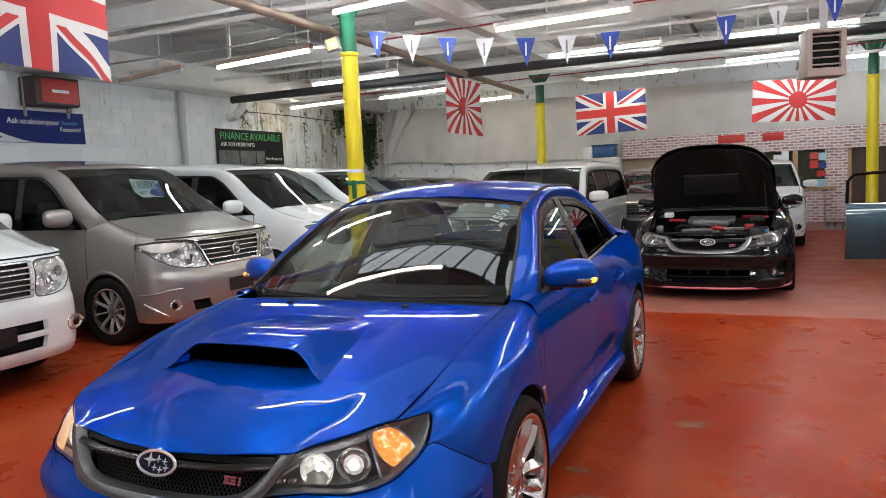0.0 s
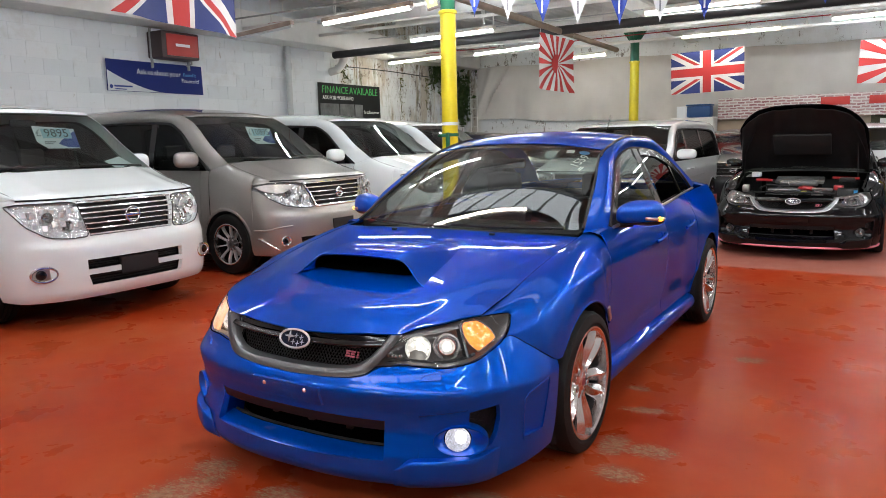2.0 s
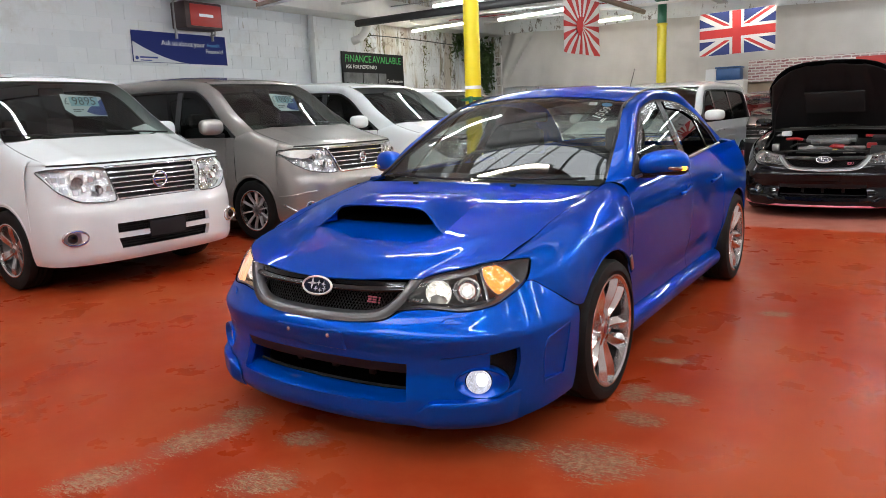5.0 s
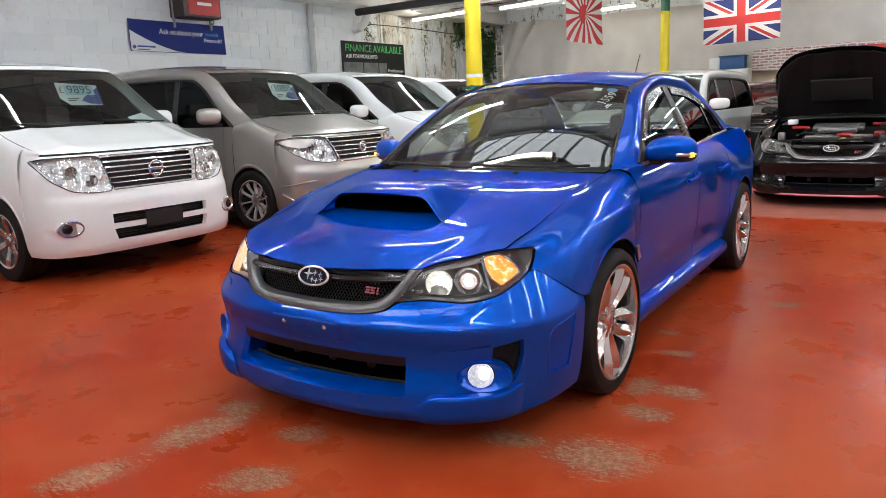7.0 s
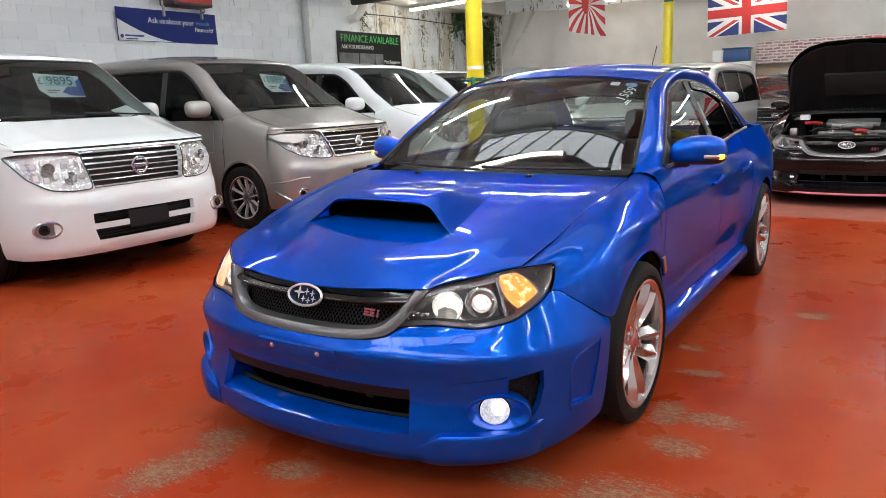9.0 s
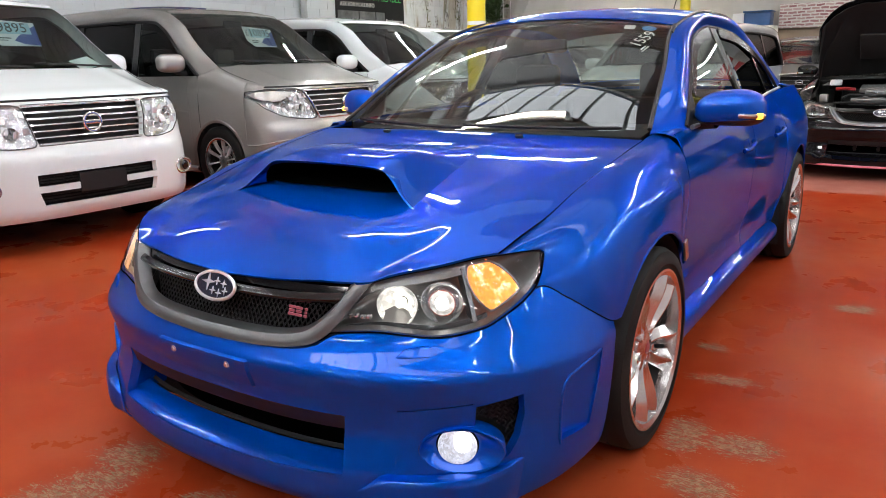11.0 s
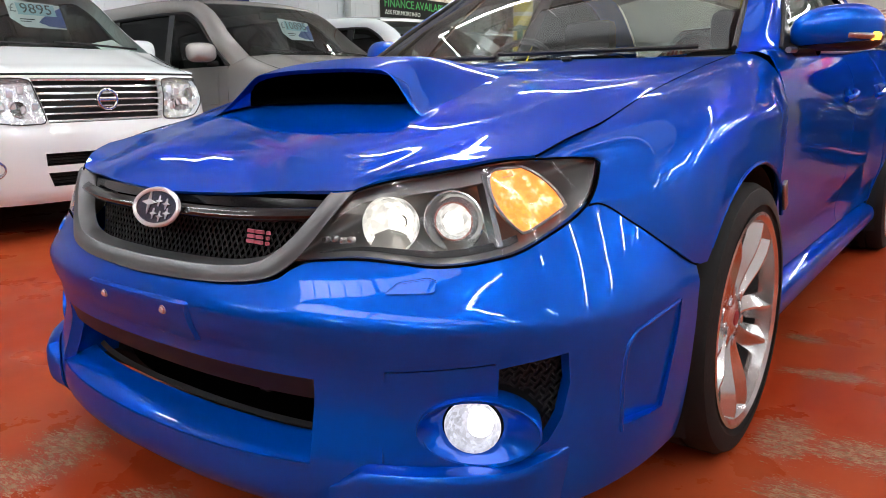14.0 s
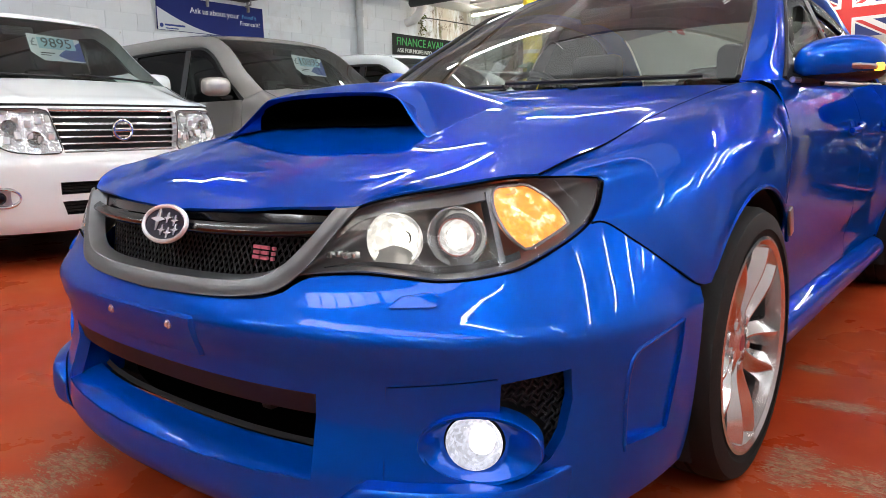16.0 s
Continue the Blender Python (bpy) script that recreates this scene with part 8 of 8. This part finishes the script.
        part("fog_lens", moved(lathe([(0, 0.016), (hh * 0.5, 0.013), (hh * 0.72, 0.0)], 20, "y"), mm @ Matrix.Translation((-w * 0.25 if x > 0 else w * 0.25, 0, 0))), M_GLOSS, fgl)
    if "fold" in bumper:
        part("grille_frame", tube([v_nose(v_deg(x, z), z, 0.004) for x, z in grille + [(lerp(grille[-1][0], -grille[-1][0], k / 12), grille[-1][1]) for k in range(1, 12)] + [(-x, z) for x, z in grille[::-1]]], 0.011, 8), M_CHROME, gr, "chrome grille frame")
        for sg in (-1, 1):
            P("bumper_fold", tube([v_nose(sg * lerp(44, 88, k / 16), bumper["fold"] - 0.05 * smoothstep(0.0, 1.0, k / 16), 0.002) for k in range(17)], 0.008, 8), paint_m)
            P("skirt_strip", tube([v_nose(sg * lerp(60, 84, k / 10), lerp(0.30, 0.42, k / 10), 0.003) for k in range(11)], 0.010, 8), M_CHROME, "bright strip along the bumper skirt")
    plate = bumper["plate"]
    P("plate_holder", v_slab([(-0.17, plate - 0.065), (0.17, plate - 0.065), (0.17, plate + 0.065), (-0.17, plate + 0.065)], 0.04, 0.012), M_TRIM, "empty black number plate holder")
    for pts in bumper["slots"]:
        zz = [p[1] for p in pts]
        xx = [p[0] for p in pts]
        gb = bmesh.new()
        for k in range(1, 4):
            z = lerp(min(zz), max(zz), k / 4)
            add_tube(gb, [v_nose(v_deg(lerp(min(xx), max(xx), i / 14), z), z, -0.05) for i in range(15)], 0.006, 6)
        P("bumper_grille", gb, M_TRIM)
    # bonnet, wings, flanks
    P("bonnet", sheet(lambda u, v: v_bonnet(2 * u - 1, v), 40, 24, 0.006), paint_m)
    wb = 2.92 * length
    ys = [-0.410, -0.385, -0.368, -0.3655] + [0.365 * math.sin(radians(a)) for a in range(-84, 91, 7)] + [0.368, 0.385]
    both("front_wing", sheet(lambda u, v: v_wing(u, v), 0, 0, 0.004, us=[y for y in ys if y <= 0.26], vs=[j / 30 for j in range(31)]), paint_m, car)

    d0 = v_deg(0.79, 1.032)
    both("wing_front", sheet(lambda u, v: v_bonnet(1.0, u * 0.345).lerp(v_nose(lerp(d0, 90, u), 1.032), v) + Vector((0.010, -0.006, 0.006)) * math.sin(math.pi * v), 14, 6, 0.004), paint_m, car)

    def v_flank(ya, yb, n=20):
        def f(u, v):
            y = lerp(ya, yb, u)
            zl = 0.27
            for ax in (0.0, wb):
                if abs(y - ax) < 0.365:
                    zl = max(zl, 0.34 + math.sqrt(0.365 ** 2 - (y - ax) ** 2))
            z = lerp(zl, 1.14, v)
            return Vector((v_side_x(z) - 0.05 * smoothstep(3.2, 3.95, y), y, z))
        return sheet(f, n, 20, 0.004)
    both("door_forepanel", v_flank(0.262, 0.400, 12), paint_m, car)
    for nm, ya, yb in (("front_door", 0.405, 1.28), ("sliding_door", 1.285, 2.36), ("rear_quarter", 2.365, 3.92)):
        for tw in (False, True):
            b = v_flank(ya, yb, 24 if nm != "rear_quarter" else 60)
            o = part(nm, flipped(b) if tw else b, paint_m, car)
            if nm != "rear_quarter":
                hy = yb - 0.15 if nm == "front_door" else ya + 0.15
                hb = box(v_side_x(0.98) + 0.018, hy, 0.98, 0.022, 0.19, 0.028, 0.008)
                part("door_handle", flipped(hb) if tw else hb, paint_m, o)
    both("sill", sheet(lambda u, v: Vector((lerp(0.84, 0.888, math.sin(math.pi * v * 0.8)), lerp(0.37, wb - 0.37, u), lerp(0.20, 0.272, v))), 8, 8, 0.004), paint_m, car)
    for ax in (0.0, wb):
        b = bmesh.new()
        rows = []
        for i in range(25):
            a = radians(-20 + 220 * i / 24)
            rows.append([b.verts.new((x, ax + 0.363 * math.cos(a), 0.34 + 0.363 * math.sin(a))) for x in (0.50, 0.875)])
        for p0, p1 in zip(rows, rows[1:]):
            b.faces.new((p0[0], p0[1], p1[1], p1[0]))
        b.faces.new([r[0] for r in rows])
        both("wheel_house", b, M_LINER, car)
    both("bonnet_shut_line", tube([v_bonnet(1.0, k / 20) + Vector((0.003, 0, 0.001)) for k in range(21)], 0.0035, 6), M_LINER, car)
    for ax in (0.0, wb):
        ring = [(ax + 0.385 * math.cos(radians(a)), 0.34 + 0.385 * math.sin(radians(a))) for a in range(-8, 189, 6)]
        both("arch_flare", tube([(v_side_x(z) - 0.004 - 0.05 * smoothstep(3.2, 3.95, y), y, z) for y, z in ring], lambda t: 0.016 * math.sin(math.pi * min(max(t, 0.04), 0.96)) ** 0.5, 8), paint_m, car)
    both("flank_crease", tube([(v_side_x(0.80) + 0.001, lerp(0.42, 2.3, k / 12), lerp(0.80, 0.84, k / 12)) for k in range(13)], 0.007, 8), paint_m, car)
    both("quarter_light_bar", slab([(0.27, 1.115), (0.295, 1.115), (0.50, 1.31), (0.485, 1.33)], 0.012, lambda a, b, c: Vector((v_glass_x(a, b) - c + 0.004, a, b))), M_TRIM, car)
    # tail
    P("tailgate", sheet(lambda u, v: Vector((lerp(-1, 1, u) * lerp(0.845, 0.70, smoothstep(0.5, 1, v)), lerp(3.95, 3.72, smoothstep(0.45, 1.0, v)) - 0.10 * abs(2 * u - 1) ** 4, lerp(0.28, 1.80, v))), 24, 20, 0.004), paint_m)
    # glasshouse
    P("windscreen", sheet(lambda u, v: v_screen(0.985 * (2 * u - 1), lerp(0.0, 0.93, v)), 30, 18), M_GLASS, "clear windscreen")
    P("screen_band", sheet(lambda u, v: v_screen(0.99 * (2 * u - 1), lerp(0.89, 0.93, v)) - Vector((0, 0, 0.004)), 30, 3), M_GLOSS)
    P("roof_header", sheet(lambda u, v: v_screen(2 * u - 1, lerp(0.93, 1.0, v)) + Vector((0, 0, 0.012 * math.sin(math.pi * v))), 30, 4, 0.004), paint_m)
    P("roof", sheet(lambda u, v: v_roof(2 * u - 1, v), 30, 36, 0.004), paint_m)
    both("side_frame", sheet(v_frame, 60, 8, 0.004), paint_m, car)
    both("window_seal", tube([v_in(i / 50, 0.002) for i in range(51)], 0.016, 8), M_TRIM, car)

    def pane(ta, tb):
        def f(u, v):
            p = along(V_IN, lerp(ta, tb, u))
            z = lerp(1.11, p.z, v)
            return Vector((v_glass_x(p.y, z) - 0.012, p.y, z))
        return sheet(f, 20, 10)
    both("front_door_glass", pane(0.02, 0.395), M_DUSK, car)
    both("rear_glass", pane(0.41, 0.995), tint, car, "dark privacy glass")
    for ya, yb in ((0.49, 0.565), (1.26, 1.36), (2.34, 2.42)):
        both("window_pillar", slab([(ya, 1.12), (yb, 1.12), (yb, 1.69 if ya > 1 else 1.34), (ya, 1.69 if ya > 1 else 1.31)], 0.012, lambda a, b, c: Vector((v_glass_x(a, b) - c + 0.003, a, b))), M_GLOSS, car)
    both("window_visor", sheet(lambda u, v: v_in(lerp(0.14, 0.39, u), 0.006 + 0.022 * v) - Vector((0, 0, 0.075 * v)), 16, 3, 0.002), M_VISOR, car)
    P("scuttle", sheet(lambda u, v: Vector((lerp(-0.80, 0.80, u), lerp(-0.12, -0.02, v) + 0.10 * (2 * u - 1) ** 2, lerp(1.222, 1.240, v) - 0.02 * (2 * u - 1) ** 2)), 16, 3, 0.004), M_TRIM)
    for x0, x1 in ((0.70, 0.05), (0.02, -0.66)):
        P("wiper", tube([v_screen(lerp(x0, x1, k / 8) / 0.82, lerp(0.005, 0.05, k / 8)) + Vector((0, -0.012, 0.014)) for k in range(9)], 0.008, 6), M_TRIM)
    for tw in (False, True):
        dmi = new("door_mirror")
        dmi.parent = car
        bm = bmesh.new()
        bmesh.ops.create_uvsphere(bm, u_segments=24, v_segments=14, radius=1.0)
        for v in bm.verts:
            k = 3.2
            s = (abs(v.co.x) ** k + abs(v.co.y) ** k + abs(v.co.z) ** k) ** (-1 / k)
            v.co = Vector((1.005, 0.47, 1.265)) + Vector((0.125 * v.co.x * s, (0.085 if v.co.y < 0 else 0.04) * v.co.y * s + 0.03 * v.co.x * s, 0.088 * v.co.z * s))
        part("mirror_shell", flipped(bm) if tw else bm, paint_m, dmi)
        b = tube([(0.85, 0.45, 1.165), (0.93, 0.46, 1.175), (0.97, 0.46, 1.21)], 0.026, 8)
        part("mirror_stalk", flipped(b) if tw else b, M_TRIM, dmi)
        b = box(1.005, 0.513, 1.265, 0.17, 0.004, 0.11, 0.002)
        part("mirror_glass", flipped(b) if tw else b, M_CHROME, dmi)
    # cabin
    P("dashboard", sheet(lambda u, v: Vector((lerp(-0.76, 0.76, u), lerp(-0.02, 0.62, v), curve(v, [0, 0.6, 0.9, 1], [1.20, 1.19, 1.15, 0.9]))), 12, 8, 0.01), M_CABIN)
    P("cabin_floor", box(0, 1.9, 0.36, 1.6, 3.6, 0.06), M_CABIN)
    P("headlining", sheet(lambda u, v: v_roof(0.93 * (2 * u - 1), lerp(0.03, 0.97, v)) - Vector((0, 0, 0.04)), 8, 8), M_SEATGREY)
    for x in (-0.42, 0.42):
        for y in (1.05, 2.05):
            seat(car, x, y, M_SEATGREY, 0.24)
    P("steering_wheel", tube([(-0.42 + 0.18 * math.cos(a), 0.72 + 0.10 * math.sin(a), 1.18 + 0.15 * math.sin(a)) for a in [2 * math.pi * i / 24 for i in range(24)]], 0.014, 8, True), M_CABIN)
    P("rear_view_mirror", box(0, 0.72, 1.66, 0.24, 0.03, 0.07, 0.015), M_CABIN)
    both("inner_flank", sheet(lambda u, v: Vector((0.80, lerp(0.37, 3.8, u), lerp(0.25, 1.10, v))), 2, 2, 0.01), M_CABIN, car)
    P("engine_bay", box(0, -0.25, 0.62, 1.0, 0.9, 0.6, 0.02), M_LINER)
    P("underbody", box(0, 1.5, 0.26, 1.5, 4.4, 0.05), M_LINER)
    P("bonnet_seam", tube([v_nose(lerp(-66, 66, k / 40), 1.030, 0.002) for k in range(41)], 0.0085, 6), M_LINER)
    if price == "9895":
        P("paper_sheet", box(0.56, 0.135, 1.275, 0.21, 0.15, 0.002, 0, Matrix.Rotation(0.55, 4, "X") @ Matrix.Rotation(0.35, 4, "Z")), M_PAPER, "loose white paper sheet on the dashboard")
    if price:
        pc = thing("price_card", "white and blue card with a large price inside the windscreen", "price card", "price cards", car.matrix_basis)
        sx, st = (0.30, 0.60)
        e1 = (v_screen(sx + 0.1, st) - v_screen(sx - 0.1, st)).normalized()
        e2 = Vector((0, 0.45, 0.9)).normalized()
        e1 = (e1 - e2 * e1.dot(e2)).normalized()
        n = e1.cross(e2).normalized()
        o = v_screen(sx, st) - n * 0.12
        fm = Matrix((e1.to_4d(), e2.to_4d(), n.to_4d(), (0, 0, 0, 1))).transposed()
        fm.translation = o
        fm[3][0] = fm[3][1] = fm[3][2] = 0
        fm = fm @ Matrix.Scale(0.78, 4)
        put = lambda nm, b, mt: part(nm, moved(b, fm), mt, pc)
        put("card", slab([(-0.26, 0.16), (-0.26, -0.05), (-0.15, -0.14), (0.26, -0.14), (0.26, 0.13)], 0.003, lambda a, b, c: Vector((a, b, c - 0.004))), M_PAPER)
        put("card_swoosh", slab([(0.26, -0.13), (0.26, 0.10), (0.17, 0.05), (0.05, -0.03), (0.0, -0.08), (0.10, -0.12)], 0.001, lambda a, b, c: Vector((a, b, c))), M_BLUECARD)
        put("card_panel", slab([(-0.17, 0.125), (0.20, 0.125), (0.20, -0.005), (-0.17, -0.005)], 0.001, lambda a, b, c: Vector((a, b, c + 0.0012))), M_PALEBLUE)
        put("price_figures", moved(text_mesh(price, 0.155, 0.001), Matrix.Translation((0.015, 0.062, 0.004))), M_INK)
        put("pound_sign", moved(text_mesh("£", 0.13, 0.001), Matrix.Translation((-0.215, 0.06, 0.003))), M_GREYPRINT)
        put("card_small_print", moved(joined(box(0, 0, 0, 0.14, 0.012, 0.001), box(-0.02, -0.025, 0, 0.10, 0.009, 0.001)), Matrix.Translation((-0.10, -0.055, 0.003))), M_INK)
    for yy in (0.0, wb):
        for o in (1, -1):
            wheel(car, o * 0.79, yy, wheel_r, wheel_r * 0.655, wheel_style, o, 0.215)
    if low != 1.0 or length != 1.0:
        for o in [c for c in car.children_recursive if c.data is not None and c.parent.name.split(".")[0] != "wheel"]:
            for v in o.data.vertices:
                if v.co.z > 0.62:
                    v.co.z = 0.62 + (v.co.z - 0.62) * low
                if v.co.y > 0.4:
                    v.co.y = 0.4 + (v.co.y - 0.4) * length
    return car


turn_in = lambda x, y, deg: Matrix.Translation((x, y, 0)) @ Matrix.Rotation(radians(90 + deg), 4, "Z")
LAMP_A = [(0.436, 1.006), (0.422, 0.90), (0.384, 0.726), (0.54, 0.722), (0.68, 0.742), (0.80, 0.835), (0.862, 0.985), (0.80, 1.004)]
GRILLE_A = [(0.430, 1.006), (0.416, 0.90), (0.379, 0.728)]
BUMP_A = {"slots": [[(-0.44, 0.468), (-0.44, 0.545), (0.44, 0.545), (0.44, 0.468)], [(-0.415, 0.338), (-0.44, 0.425), (0.44, 0.425), (0.415, 0.338)]], "fogs": [(-0.735, 0.465, 0.092, 0.056), (0.735, 0.465, 0.092, 0.056)], "plate": 0.465, "badge": 0.062}
LAMP_B = [(0.512, 1.010), (0.452, 0.88), (0.388, 0.738), (0.56, 0.736), (0.74, 0.770), (0.850, 0.850), (0.880, 0.985), (0.80, 1.014)]
GRILLE_B = [(0.496, 1.004), (0.436, 0.88), (0.370, 0.738)]
BUMP_B = {"slots": [[(-0.60, 0.33), (-0.62, 0.43), (0.62, 0.43), (0.60, 0.33)]], "fogs": [(-0.76, 0.40, 0.05, 0.045), (0.76, 0.40, 0.05, 0.045)], "plate": 0.52, "badge": 0.05, "fold": 0.555}
down = lambda x, y, deg=0: Matrix.Translation((x, y, 0)) @ Matrix.Rotation(radians(deg), 4, "Z")
van("white_van", "white people carrier with chrome grille, price card in its windscreen", M_WHITE, turn_in(-4.23, 0.80, -1.5), LAMP_A, GRILLE_A, 7, BUMP_A, "six", "9895")
van("silver_van", "silver people carrier with clear lamps, price card in its windscreen", M_SILVER, turn_in(-4.12, 3.36, -1.0), LAMP_B, GRILLE_B, 6, BUMP_B, "ten", "10895")
van("white_van", "white people carrier parked behind the yellow column, price card", M_WHITE, turn_in(-3.98, 5.75, -1.0), LAMP_A, GRILLE_A, 7, BUMP_A, "six", "", low=0.97)
van("white_van", "white people carrier far along the row", M_WHITE, turn_in(-4.25, 8.25, 0.0), LAMP_B, GRILLE_B, 5, BUMP_B, "six", "", low=0.93)
van("navy_car", "dark blue car at the far end of the row", M_NAVY, turn_in(-4.2, 10.7, 0.0), LAMP_B, GRILLE_B, 5, BUMP_B, "six", "", low=0.76, category="car")
van("dark_car", "dark car at the far end of the row", M_DARKGREY, turn_in(-4.0, 12.9, 0.0), LAMP_A, GRILLE_B, 5, BUMP_B, "six", "", low=0.72, category="car")
van("white_minivan", "white low minivan with dark windscreen behind the saloon", M_WHITE, down(-1.38, 6.95), LAMP_B, GRILLE_B, 4, BUMP_B, "five", "", low=0.82, category="van")
van("grey_car", "dark grey hatchback with a price card at the back", M_DARKGREY, down(-0.20, 10.95), LAMP_B, GRILLE_A, 4, BUMP_B, "five", "", low=0.70, length=0.8, category="car")
van("white_car", "white hatchback parked behind the black car", M_WHITE, down(1.45, 11.7), LAMP_B, GRILLE_A, 4, BUMP_B, "five", "", low=0.74, length=0.75, category="car")
van("teal_car", "teal saloon at the side with its front door open", M_TEAL, down(4.62, 7.9), LAMP_B, GRILLE_A, 4, BUMP_B, "five", "", low=0.70, length=0.9, category="car")
td = thing("open_door", "open teal car door with a black window frame", "car door", m=Matrix.Translation((3.72, 8.55, 0)) @ Matrix.Rotation(radians(186), 4, "Z"))
part("door_skin", sheet(lambda u, v: Vector((lerp(0.0, 1.04, u), 0.05 * math.sin(math.pi * v) + 0.03 * math.sin(math.pi * v * 0.5), lerp(0.17, 0.90, v))), 16, 12, 0.03), M_TEAL, td)
part("door_waist", tube([(0.0, 0.03, 0.905), (1.04, 0.03, 0.895)], 0.012, 8), M_SATIN, td)
part("window_frame", tube([(1.02, 0.0, 0.90), (1.01, 0.0, 1.20), (0.94, 0.0, 1.29), (0.55, 0.0, 1.31), (0.2, 0.0, 1.12), (0.02, 0.0, 0.92)], 0.022, 8), M_GLOSS, td)
part("door_mirror", box(0.22, 0.12, 0.98, 0.20, 0.10, 0.12, 0.04), M_TEAL, td)

# ---- blockwork of the side wall: blocks with recessed joints ----
rng = random.Random(11)
block_meshes = []
for k in range(8):
    b = box(0, 0, 0, 0.010, 0.444 - 0.003 * rng.random(), 0.219 - 0.003 * rng.random())
    for v in b.verts:
        v.co += Vector((rng.uniform(-0.0015, 0.0015), rng.uniform(-0.002, 0.002), rng.uniform(-0.002, 0.002)))
    block_meshes.append(finish(b, "block", M_WALL))
for row in range(9):
    for c in range(33):
        o = new("block", block_meshes[rng.randrange(8)])
        o.parent = wall_west
        o.matrix_basis = Matrix.Translation((WX - 0.001 + rng.uniform(0, 0.002), 0.35 + 0.45 * c + 0.225 * (row % 2), 1.45 + 0.225 * row))
